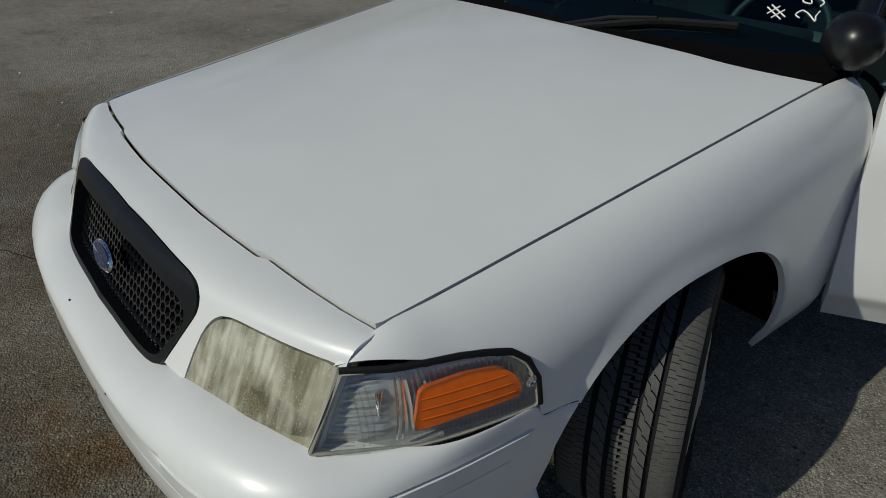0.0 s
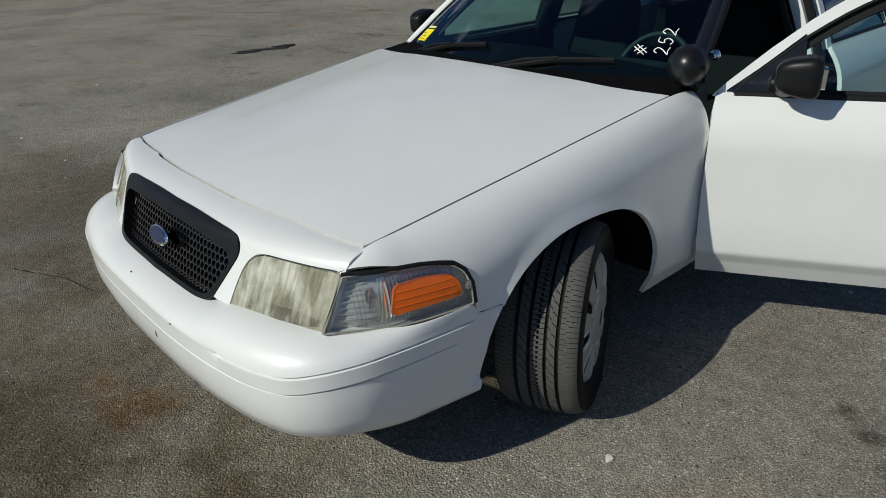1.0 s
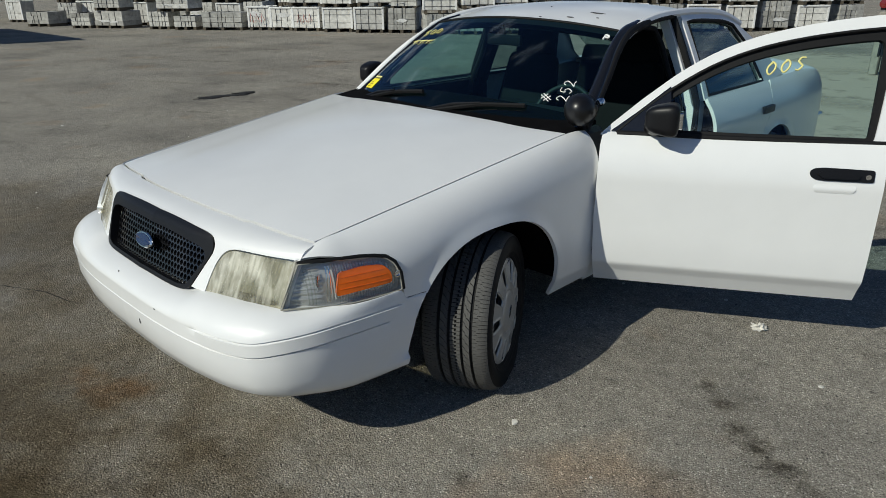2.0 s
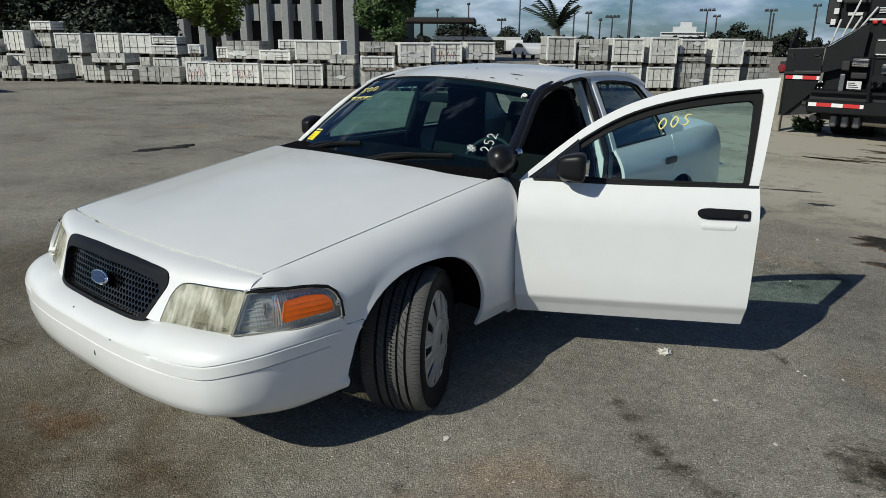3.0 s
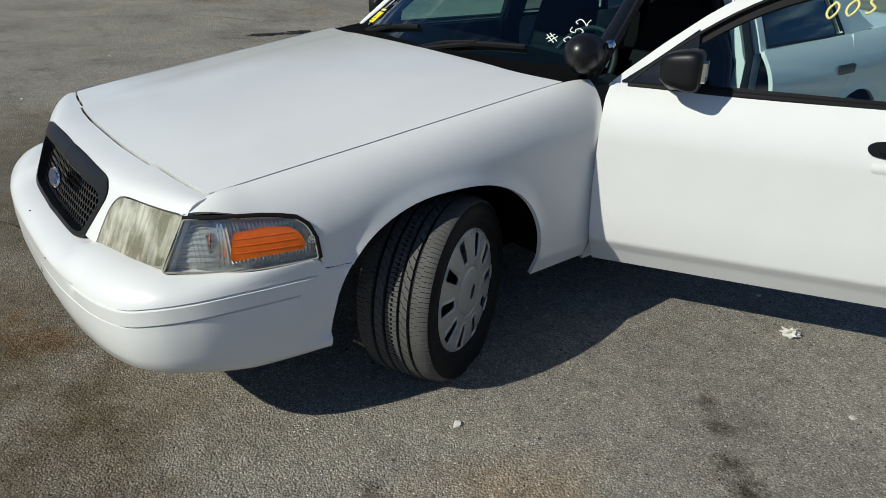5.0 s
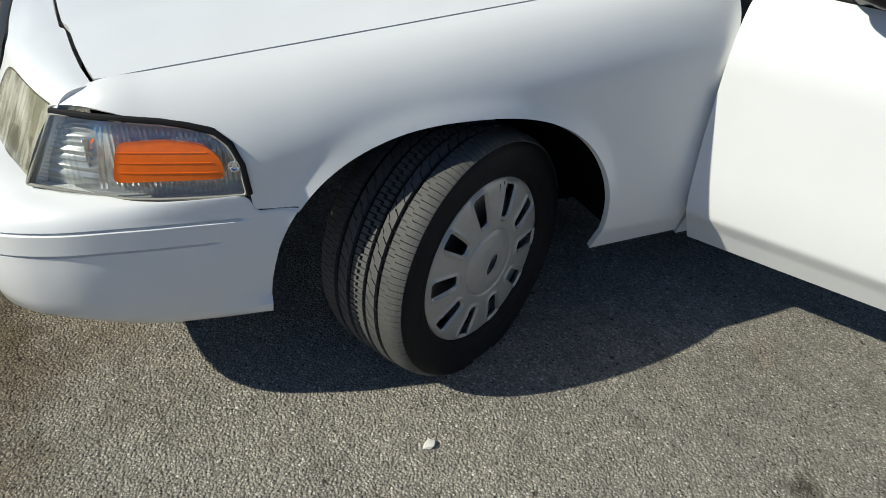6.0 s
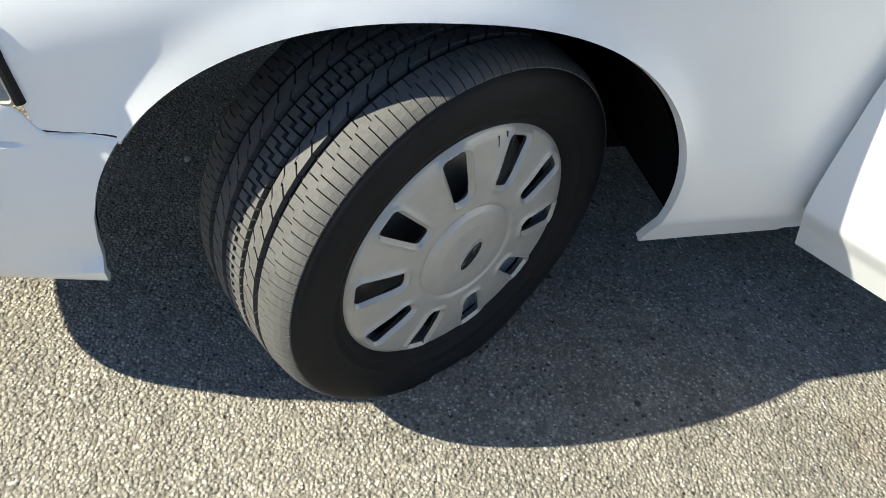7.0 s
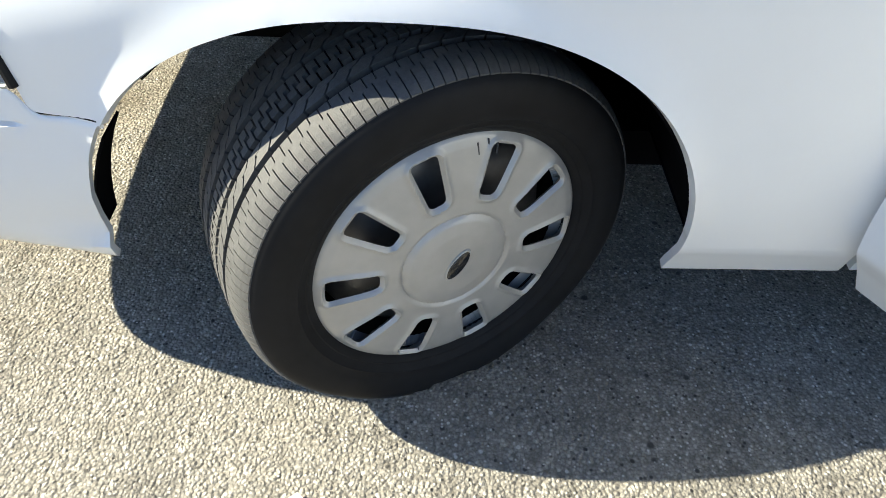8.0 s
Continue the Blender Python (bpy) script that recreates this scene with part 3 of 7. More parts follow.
# ---- the car: shapes of the body (front axle at y = 0, nose towards -y, driver's side +x) ----
XH = crv([-0.97, -0.89, -0.805, -0.4, 0, 0.53, 0.66, 1.0, 1.8, 2.8, 3.4, 3.85, 4.1], [0.74, 0.78, 0.791, 0.815, 0.835, 0.862, 0.870, 0.888, 0.895, 0.885, 0.865, 0.81, 0.74])
ZH = crv([-0.97, -0.89, -0.805, -0.7, -0.6, -0.4, 0, 0.2, 0.4, 0.5, 0.58, 0.66, 1.0, 1.8, 2.8, 3.4, 3.85, 4.1], [0.70, 0.757, 0.802, 0.818, 0.831, 0.856, 0.908, 0.934, 0.960, 0.972, 0.977, 0.972, 0.965, 0.975, 0.99, 0.995, 0.97, 0.92])
WW = crv([-0.97, -0.89, -0.813, -0.7, -0.57, -0.45, -0.2, 0.1, 0.4, 0.66, 1.2, 2.0, 2.9, 3.5, 3.85, 4.1], [0.79, 0.845, 0.883, 0.92, 0.948, 0.960, 0.966, 0.968, 0.968, 0.971, 0.978, 0.98, 0.975, 0.955, 0.91, 0.84])
DZ = crv([-0.97, -0.8, -0.4, 0.5, 1.0, 4.1], [0.12, 0.185, 0.185, 0.20, 0.20, 0.24])
TM = crv([-1, 0.2, 0.4, 0.5, 0.65, 0.8, 3.2, 3.6, 4.1], [1.48, 1.48, 1.46, 1.42, 1.2, 1.05, 1.05, 1.4, 1.5])
ARCHES = ((-0.08, 0.275, 0.445), (2.80, 0.285, 0.415))


def side_len(y):
    return math.pi / 2 * np.sqrt(((WW(y) - XH(y)) ** 2 + DZ(y) ** 2) / 2)


def s_of(y, z):
    """The way up the flank at which it reaches the height z."""
    zh, zw = ZH(y), ZH(y) - DZ(y)
    k = np.clip((z - zw) / (zh - zw), 0, 1)
    th = np.arcsin(np.clip(k * np.sin(TM(y)), -1, 1))
    return np.where(z <= zw, z, zw + side_len(y) * th / TM(y))


def s_top(y):
    return ZH(y) - DZ(y) + side_len(y)


def side(y, s):
    """The left flank: y along the car, s up the flank and over the shoulder."""
    zh, w, xh, tm = ZH(y), WW(y), XH(y), TM(y)
    zw = zh - DZ(y)
    th = np.clip((s - zw) / side_len(y), 0, 1) * tm
    up = s > zw
    x = np.where(up, w - (w - xh) * (1 - np.cos(th)) / (1 - np.cos(tm)), w)
    z = np.where(up, zw + (zh - zw) * np.sin(th) / np.sin(tm), s)
    low = np.clip((np.where(y < 0.662, 0.325, 0.366) - z) / 0.125, 0, 1.3)
    x = x - np.where(y < 0.662, 0.050, 0.066) * low - 0.016 * np.clip((0.52 - z) / 0.2, 0, 1) ** 2
    for yc, zc, r in ARCHES:
        k = (np.abs(y - yc) ** 2.45 + np.abs(z - zc) ** 2.45) ** (1 / 2.45) - r
        x = x + 0.011 * np.clip(1 - k / 0.05, 0, 1) ** 2 * (k > -0.03) * np.clip((z - 0.30) / 0.15, 0, 1)
    return x, y, z


def flank(points):
    """Corner points given as (y, z) laid onto the flank's own measure."""
    return [(y, float(s_of(np.array(y), np.array(z)))) for y, z in points]


def greenhouse(y, z):
    """The leaning side above the belt."""
    return XH(np.clip(y, 0.8, 3.0)) - 0.012 - 0.215 * np.clip((z - 0.955) / 0.48, 0, 1.1) ** 1.15, y, z


def HOOD_F(x):
    """The bonnet's front edge, with the small jog where its raised middle ends."""
    return np.interp(x, [0, 0.10, 0.20, 0.32, 0.40, 0.444, 0.452, 0.466, 0.474, 0.60, 0.70, 0.80], [-0.8785, -0.878, -0.8765, -0.869, -0.862, -0.858, -0.855, -0.845, -0.8455, -0.8325, -0.8185, -0.798])
HOOD_R = crv([0, 0.4, 0.7, 0.87], [0.44, 0.455, 0.49, 0.53])


HZ = crv([-1.0, -0.9, -0.805, -0.7, -0.6, -0.4, 0, 0.2, 0.4, 0.5, 0.6], [0.768, 0.785, 0.802, 0.818, 0.831, 0.856, 0.908, 0.934, 0.960, 0.972, 0.983])


CROWN = crv([-0.9, -0.5, 0.2, 0.55], [0.024, 0.040, 0.046, 0.028])


def hood_z(x, y):
    u = np.clip(np.abs(x) / XH(np.maximum(y, -0.8)), 0, 1.1)
    crown = CROWN(y)
    e = np.interp(y, [-0.9, 0.55], [0.475, 0.56])
    ridge = 0.004 * (1 - 1 / (1 + np.exp(-(np.abs(x) - e) / 0.028)))
    return HZ(y) + crown * (1 - u**2) + ridge - 0.001


FACE = crv([0, 0.36, 0.467, 0.62, 0.77, 0.80], [-1.088, -1.070, -1.052, -1.012, -0.960, -0.946])


def nose(x, v):
    """The header panel: v from 0 at the bumper to 1 at the bonnet's edge."""
    ax = np.abs(x)
    f = FACE(ax)
    y1, z1 = f + 0.073, 0.76
    yc, zc = f + 0.088, 0.797
    y2 = HOOD_F(ax) - 0.008
    z2 = hood_z(ax, y2) - 0.004
    t = np.clip((v - 0.6) / 0.4, 0, 1)
    k = np.clip(v / 0.6, -0.5, 1)
    low = v < 0.6
    y = np.where(low, f + 0.073 * k, (1 - t) ** 2 * y1 + 2 * t * (1 - t) * yc + t * t * y2)
    z = np.where(low, 0.6 + 0.16 * k, (1 - t) ** 2 * z1 + 2 * t * (1 - t) * zc + t * t * z2)
    return x, y, z


def pushed(surf, d):
    """The surface moved along its own normal."""

    def f(u, v):
        k = 1e-3
        p = np.stack(np.broadcast_arrays(*surf(u, v)), -1)
        a = np.stack(np.broadcast_arrays(*surf(u + k, v)), -1) - np.stack(np.broadcast_arrays(*surf(u - k, v)), -1)
        c = np.stack(np.broadcast_arrays(*surf(u, v + k)), -1) - np.stack(np.broadcast_arrays(*surf(u, v - k)), -1)
        n = np.cross(a, c)
        n /= np.linalg.norm(n, axis=-1, keepdims=True) + 1e-12
        q = p + n * d
        return q[..., 0], q[..., 1], q[..., 2]

    return f


car = thing("car", "white four-door sedan with its driver's front door standing wide open", "car")


def both(name, bm, material, label=""):
    """A body part and its mirror image on the other flank."""
    c = mirrored(bm)
    return part(name, bm, material, car, label), part(name, c, material, car, label)


# front wings with the wheel arch and the lamp's cut-out
ys = np.linspace(-0.893, 0.655, 40)
fender_line = [(y, float(s_top(y)) - 0.001) for y in ys]
fender_line += flank([(0.652, 0.90), (0.638, 0.80), (0.632, 0.6), (0.636, 0.42), (0.645, 0.335), (0.658, 0.262), (0.36, 0.254), (-0.08, 0.254), (-0.50, 0.40), (-0.43, 0.553), (-0.552, 0.563), (-0.556, 0.60), (-0.564, 0.668), (-0.580, 0.714), (-0.608, 0.738), (-0.66, 0.749), (-0.76, 0.757), (-0.893, 0.7555)])
fender_out = poly_sdf(fender_line)
ay, az, ar = ARCHES[0]


def arch(u, v):
    """The front wheel arch: a little wider than high."""
    wide = 0.447 - 0.006 * np.clip((0.37 - v) / 0.10, 0, 1) * (u > ay)
    return ((np.abs((u - ay) / wide) ** 2.45 + np.abs((v - az) / 0.439) ** 2.45) ** (1 / 2.45) - 1) * 0.44



FENDER = sheet(side, (-0.90, 0.68, 0.24, 1.16), 0.0125, lambda u, v: np.maximum(fender_out(u, v), -arch(u, v)), flange=0.016)
both("front_fender", FENDER, M_PAINT)

# bonnet
ys = np.linspace(-0.795, 0.525, 24)
xs = np.linspace(0.86, -0.86, 30)
hood_line = [(float(XH(y)) - 0.0078, y) for y in ys] + [(x, float(HOOD_R(abs(x)))) for x in xs]
hood_line += [(-float(XH(y)) + 0.0078, y) for y in ys[::-1]] + [(x, float(HOOD_F(abs(x)))) for x in np.linspace(-0.785, 0.785, 40)]
part("hood", sheet(lambda x, y: (x, y, hood_z(x, y)), (-0.9, 0.9, -0.92, 0.56), 0.012, poly_sdf(hood_line), flange=0.02), M_PAINT, car)

# header panel around grille and headlamps
GRILLE = [(-0.362, -0.10), (0.362, -0.10), (0.447, 0.52), (0.412, 0.72), (0.2, 0.775), (-0.2, 0.775), (-0.412, 0.72), (-0.447, 0.52)]
LAMP = [(0.449, -0.25), (0.450, 0.0), (0.457, 0.20), (0.467, 0.36), (0.480, 0.46), (0.497, 0.528), (0.520, 0.566), (0.552, 0.580), (0.66, 0.582), (0.782, 0.592), (0.782, -0.25)]
g_cut = poly_sdf(rounded(GRILLE, [0.05, 0.05, 0.12, 0.08, 0.1, 0.1, 0.08, 0.12]))
l_line = rounded(LAMP, [0.0] + [0.03] * 8 + [0.0, 0.0])
l_cut, r_cut = poly_sdf(l_line), poly_sdf([(-x, v) for x, v in l_line][::-1])
wide = poly_sdf([(-0.793, -0.02), (0.793, -0.02), (0.800, 0.9), (0.797, 1.0), (-0.797, 1.0), (-0.800, 0.9)])
hx = lambda u, v: np.maximum.reduce([wide(u, v), -g_cut(u, v), -np.minimum(l_cut(u, v), l_cut(u, v)), -r_cut(u, v)])
part("header_panel", sheet(nose, (-0.81, 0.81, -0.05, 1.02), 0.011, hx, flange=0.02, hv=0.04), M_PAINT, car)

# grille: surround, honeycomb, backing, badge
ring = lambda u, v: np.maximum(poly_sdf(rounded([(x * 0.992, y * 0.985) for x, y in GRILLE], 0.09))(u, v), -poly_sdf(rounded([(-0.340, -0.045), (0.340, -0.045), (0.414, 0.37), (0.388, 0.495), (0.18, 0.545), (-0.18, 0.545), (-0.388, 0.495), (-0.414, 0.37)], 0.07))(u, v))
grille = part("grille", sheet(pushed(nose, 0.005), (-0.45, 0.45, -0.12, 0.76), 0.010, ring, flange=0.035, hv=0.02), M_BLACK, car, "black plastic grille surround")


def honeycomb(width, rows, cell, depth):
    bm = bmesh.new()
    dx, dz = cell * 1.0, cell * 0.866
    for j in range(rows):
        n = int(width(j) / dx)
        for i in range(-n, n + 1):
            cx, cz = (i + 0.5 * (j % 2)) * dx, j * dz
            o = [(cx + math.cos(math.pi * (k / 3 + 1 / 6)) * cell * 0.575, cz + math.sin(math.pi * (k / 3 + 1 / 6)) * cell * 0.575) for k in range(6)]
            q = [(cx + math.cos(math.pi * (k / 3 + 1 / 6)) * cell * 0.46, cz + math.sin(math.pi * (k / 3 + 1 / 6)) * cell * 0.46) for k in range(6)]
            a = [bm.verts.new((x, 0, z)) for x, z in o]
            c = [bm.verts.new((x, 0, z)) for x, z in q]
            d = [bm.verts.new((x, depth, z)) for x, z in q]
            for k in range(6):
                m = (k + 1) % 6
                bm.faces.new((a[k], a[m], c[m], c[k]))
                bm.faces.new((c[k], c[m], d[m], d[k]))
    return bm


hc = honeycomb(lambda j: 0.335 + 0.008 * j, 9, 0.0235, 0.018)
for w in hc.verts:
    v = (w.co.z - 0.016) / 0.16 * 0.6
    depth = w.co.y
    _, y, z = nose(np.array(w.co.x), np.array(v))
    w.co.y, w.co.z = float(y) + 0.022 + depth, float(z)
part("honeycomb", hc, M_GLOSSBLACK, grille, "black honeycomb mesh", smooth=False)
part("backing", sheet(pushed(nose, -0.055), (-0.40, 0.40, -0.08, 0.6), 0.03, None, 0, hv=0.06), M_DARK, grille)


def oval(cx, cz, rx, rz, thick, lean, y):
    b = lathe([(0.0, 1.0), (thick * 0.6, 1.0), (thick, 0.9), (thick, 0.0)], 40, axis="Z")
    bmesh.ops.scale(b, vec=(rx, rz, 1), verts=b.verts[:])
    return moved(b, pose(cx, y, cz, 90 - lean, 0, 0))


badge = part("badge", oval(0, 0.678, 0.074, 0.031, 0.010, 24, -1.062), M_CHROME, grille, "oval badge with a chrome rim")
part("badge_face", oval(0, 0.678, 0.067, 0.025, 0.0125, 24, -1.062), M_BLUE, badge, "dark blue oval face")


# headlamps
def headlamp(flip):
    q = (lambda b: mirrored(b)) if flip else (lambda b: b)
    inner = rounded([(x + (0.003 if x < 0.7 else -0.004), v - (0.018 if v > 0.4 else 0)) for x, v in LAMP], [0.0] + [0.03] * 8 + [0.0, 0.0])
    cut = poly_sdf(np.clip(inner, (-9, -0.06), (9, 9)))
    lens = sheet(pushed(nose, -0.002), (0.44, 0.79, -0.1, 0.62), 0.010, cut, flange=0.012, hv=0.03)
    lamp = part("headlamp", q(lens), M_HAZY, car, "yellowed, streaked plastic headlamp lens")
    bowl = sheet(lambda u, v: (lambda p: (p[0], p[1] + 0.045 + 0.03 * np.cos((u - 0.61) * 9) + 0.0022 * np.sin(u * 420), p[2]))(nose(u, v)), (0.452, 0.782, -0.02, 0.52), 0.0035, None, 0, hv=0.06)
    part("reflector", q(bowl), M_ALU, lamp, "silvered fluted reflector")
    part("lens_rim", q(tube([tuple(float(c) for c in nose(np.array(0.784), np.array(v))) for v in np.linspace(-0.05, 0.575, 8)], 0.0055)), M_LENSEDGE, lamp, "aged beige edge of the lens")
    foot = [tuple(float(c) for c in pushed(nose, 0.001)(np.array(x), np.array(-0.035))) for x in np.linspace(0.452, 0.782, 12)]
    part("lower_rim", q(tube(foot, 0.0055, 8)), M_LENSEDGE, lamp)


headlamp(False)
headlamp(True)


# corner lamps with the amber turn signal
CORNER = [(-0.962, 0.606), (-0.75, 0.594), (-0.562, 0.598), (-0.570, 0.665), (-0.588, 0.710), (-0.63, 0.736), (-0.76, 0.748), (-0.888, 0.748)]


def corner_lamp(flip):
    q = (lambda b: mirrored(b)) if flip else (lambda b: b)
    line = rounded(flank(CORNER), [0.004, 0.05, 0.01, 0.03, 0.03, 0.03, 0.05, 0.004])
    cut = poly_sdf(line)
    amber = poly_sdf(rounded(flank([(-0.806, 0.630), (-0.598, 0.637), (-0.604, 0.680), (-0.632, 0.709), (-0.70, 0.717), (-0.785, 0.711)]), 0.016))
    lens = sheet(pushed(side, 0.0005), (-0.98, -0.54, 0.57, 0.86), 0.006, lambda u, v: np.maximum(cut(u, v), -amber(u, v)), flange=0.008)
    lamp = part("corner_lamp", q(lens), M_CLEAR, car, "clear corner lamp lens")
    def facets(u, v):
        """Stepped flutes: slanted towards the front, upright behind the signal."""
        inside = np.clip((-cut(u, v) - 0.006) / 0.012, 0, 1)
        deep = -0.030 + 0.012 * inside * np.abs((v / 0.016) % 1.0 - 0.5) * np.clip((-0.83 - u) / 0.02, 0, 1)
        deep = deep + 0.010 * inside * np.abs((u / 0.0105) % 1.0 - 0.5) * np.clip((u + 0.82) / 0.02, 0, 1)
        p = np.stack(np.broadcast_arrays(*side(u, v)), -1)
        q_ = np.stack(np.broadcast_arrays(*pushed(side, 1.0)(u, v)), -1)
        r_ = p + (q_ - p) * deep[..., None]
        return r_[..., 0], r_[..., 1], r_[..., 2]

    back = sheet(facets, (-0.98, -0.54, 0.57, 0.84), 0.0032, lambda u, v: cut(u, v) - 0.004, flange=-0.029, hv=0.0045)
    part("housing", q(back), M_BOWL, lamp, "silvered lamp housing")
    am = sheet(pushed(side, -0.001), (-0.83, -0.58, 0.60, 0.83), 0.005, amber, flange=0.014)
    part("turn_signal", q(am), M_AMBER, lamp, "orange turn signal insert")
    for k in range(3):
        zz = 0.652 + 0.020 * k
        part("signal_rib", q(tube([tuple(float(c) for c in pushed(side, -0.0005)(np.array(y), s_of(np.array(y), np.array(zz)))) for y in np.linspace(-0.79, -0.612 - 0.008 * k, 10)], 0.0010, 6)), M_AMBER, lamp)
    rim = poly_sdf(rounded(flank([(-0.813, 0.623), (-0.591, 0.630), (-0.597, 0.684), (-0.628, 0.717), (-0.70, 0.725), (-0.792, 0.718)]), 0.018))
    part("signal_rim", q(sheet(pushed(side, 0.002), (-0.83, -0.57, 0.60, 0.84), 0.006, lambda u, v: np.maximum(rim(u, v), -amber(u, v)), flange=0.006)), M_CLEAR, lamp)
    for y0 in (-0.826, -0.817):
        wall = [tuple(float(c) for c in pushed(side, -0.010)(np.array(y0 + 0.10 * (z - 0.66)), s_of(np.array(y0), np.array(z)))) for z in np.linspace(0.612, 0.737, 9)]
        part("divider", q(tube(wall, 0.0026, 6)), M_CHROME, lamp, "bright upright divider inside the lamp")
    ribs = [tube([tuple(float(c) for c in pushed(side, -0.006)(np.array(y0 + 0.0), s_of(np.array(y0), np.array(z)))) for z in np.linspace(0.612, 0.733, 7)], 0.0022, 6) for y0 in np.linspace(-0.885, -0.865, 3)]
    ribs += [tube([tuple(float(c) for c in pushed(side, -0.006)(np.array(y), s_of(np.array(y), np.array(z)))) for y in np.linspace(-0.948 + (z - 0.607) * 0.5, -0.90 + (z - 0.607) * 0.2, 4)], 0.0016, 6) for z in np.linspace(0.615, 0.735, 15)]
    ribs += [tube([tuple(float(c) for c in pushed(side, -0.008)(np.array(y), np.array(s))) for s in (0.603, 0.612, 0.620)], 0.0016, 6) for y in np.linspace(-0.79, -0.60, 22)]
    for rb in ribs:
        part("lens_rib", q(rb), M_CLEAR, lamp)
    bp = [float(c) for c in pushed(side, -0.026)(np.array(-0.845), np.array(0.665))]
    part("bulb", q(moved(lathe([(-0.018, 0.0), (-0.016, 0.010), (0.0, 0.012), (0.014, 0.008), (0.018, 0.0)], 16, axis="Z"), pose(*bp))), M_CLEAR, lamp)
    part("bulb_holder", q(moved(box_bm(-0.004, 0.004, -0.012, 0.012, -0.026, 0.034, 0.002), pose(bp[0] - 0.008, bp[1], bp[2], 0, 0, 20))), M_CHROME, lamp)
    sp = [float(c) for c in pushed(side, 0.001)(np.array(-0.580), np.array(0.662))]
    part("screw", q(moved(lathe([(0, 0.013), (0.003, 0.013), (0.004, 0.009), (0.001, 0.006), (0.001, 0.0)], 20, axis="X"), pose(*sp, 0, 0, -10))), M_CHROME, lamp)
    seal = [tuple(float(c) for c in pushed(side, 0.001)(np.array(y), s_of(np.array(y), np.array(z)))) for y, z in [(-0.888, 0.752), (-0.82, 0.754), (-0.76, 0.752), (-0.70, 0.748), (-0.65, 0.741), (-0.608, 0.730), (-0.582, 0.708), (-0.565, 0.665), (-0.557, 0.60)]]
    rim_line = [tuple(float(c) for c in pushed(side, 0.0005)(np.array(a), np.array(b))) for a, b in line]
    part("lens_frame", q(tube(rim_line, 0.0036, 6, closed=True)), M_LENSEDGE, lamp, "aged beige edge of the lens")
    part("gasket", q(tube(seal, 0.0068, 8)), M_SEAL, lamp, "black rubber lamp gasket")


corner_lamp(False)
corner_lamp(True)

# bumper cover
PX = [0.0, 0.30, 0.508, 0.70, 0.785, 0.855, 0.905, 0.936, 0.952, 0.960, 0.965]
PY = [-1.192, -1.186, -1.166, -1.124, -1.086, -1.022, -0.93, -0.80, -0.66, -0.52, -0.40]
PL = np.concatenate([[0], np.cumsum(np.hypot(np.diff(PX), np.diff(PY)))])
plan_x, plan_y = crv(PL, PX), crv(PL, PY)


RISE = crv([-1.22, -1.14, -1.09, -1.03, -0.92, -0.7, -0.58, -0.4], [-0.010, -0.012, -0.008, 0.006, 0.018, 0.022, 0.019, 0.018])


def bumper_z_in(a_y, v, ax):
    """Height and inset of the bumper's profile: v 0 (lower lip) to 1 (upper edge)."""
    front = 1 / (1 + np.exp((a_y + 0.86) / 0.05))
    mid = 1 / (1 + np.exp((ax - 0.42) / 0.03))
    ztop = 0.558 + 0.040 / (1 + np.exp((a_y + 0.556) / 0.004)) + 0.004 * front - 0.024 * mid
    itop = 0.004 + 0.125 * front + 0.022 * mid
    zs = np.array([0.240, 0.246, 0.259, 0.305, 0.40, 0.470, 0.474, 0.478, 0.522, 0.526, 0.530])
    tail = np.clip((-0.50 - a_y) / 0.22, 0, 1)
    lip = (0.75 + 0.25 * front) * (0.15 + 0.85 * tail)
    ins = np.array([0.120, 0.092, 0.070, 0.026, 0.005, 0.004, 0.0160, 0.0, 0.0, 0.0115, 0.003])
    vv = np.array([0.0, 0.05, 0.12, 0.25, 0.40, 0.50, 0.512, 0.524, 0.60, 0.612, 0.624])
    z = np.interp(v, vv, zs) + RISE(a_y) * np.interp(v, [0.2, 0.4, 0.63], [0, 1, 1])
    z = z + (0.022 * front + 0.036 * (1 - tail)) * np.interp(v, [0, 0.12, 0.4], [1, 1, 0])
    fade1 = 1 / (1 + np.exp(-(ax - 0.56) / 0.02)) * 1 / (1 + np.exp((a_y + 0.578) / 0.004))
    fade2 = 1 / (1 + np.exp(np.clip((a_y + 0.638) / 0.004, -60, 60))) * (0.35 + 0.65 / (1 + np.exp(-(ax - 0.66) / 0.05)))
    i = np.interp(v, vv, ins)
    i = np.where(v < 0.2, 0.004 + (i - 0.004) * lip, i)
    flat = np.interp(v, [0.40, 0.50, 0.624], [0.004, 0.002, 0.003])
    i = np.where((v >= 0.45) & (v < 0.56), flat + (i - flat) * fade2, i)
    i = np.where((v >= 0.56) & (v <= 0.624), flat + (i - flat) * fade1, i)
    t = np.clip((v - 0.624) / 0.376, 0, 1)
    z1 = 0.530 + RISE(a_y)
    i1 = flat + (0.004 - flat) * fade1
    z = np.where(v > 0.624, z1 + (ztop - z1) * (1 - (1 - t) ** 1.9), z)
    i = np.where(v > 0.624, i1 + itop * t**1.5, i)
    return z, i


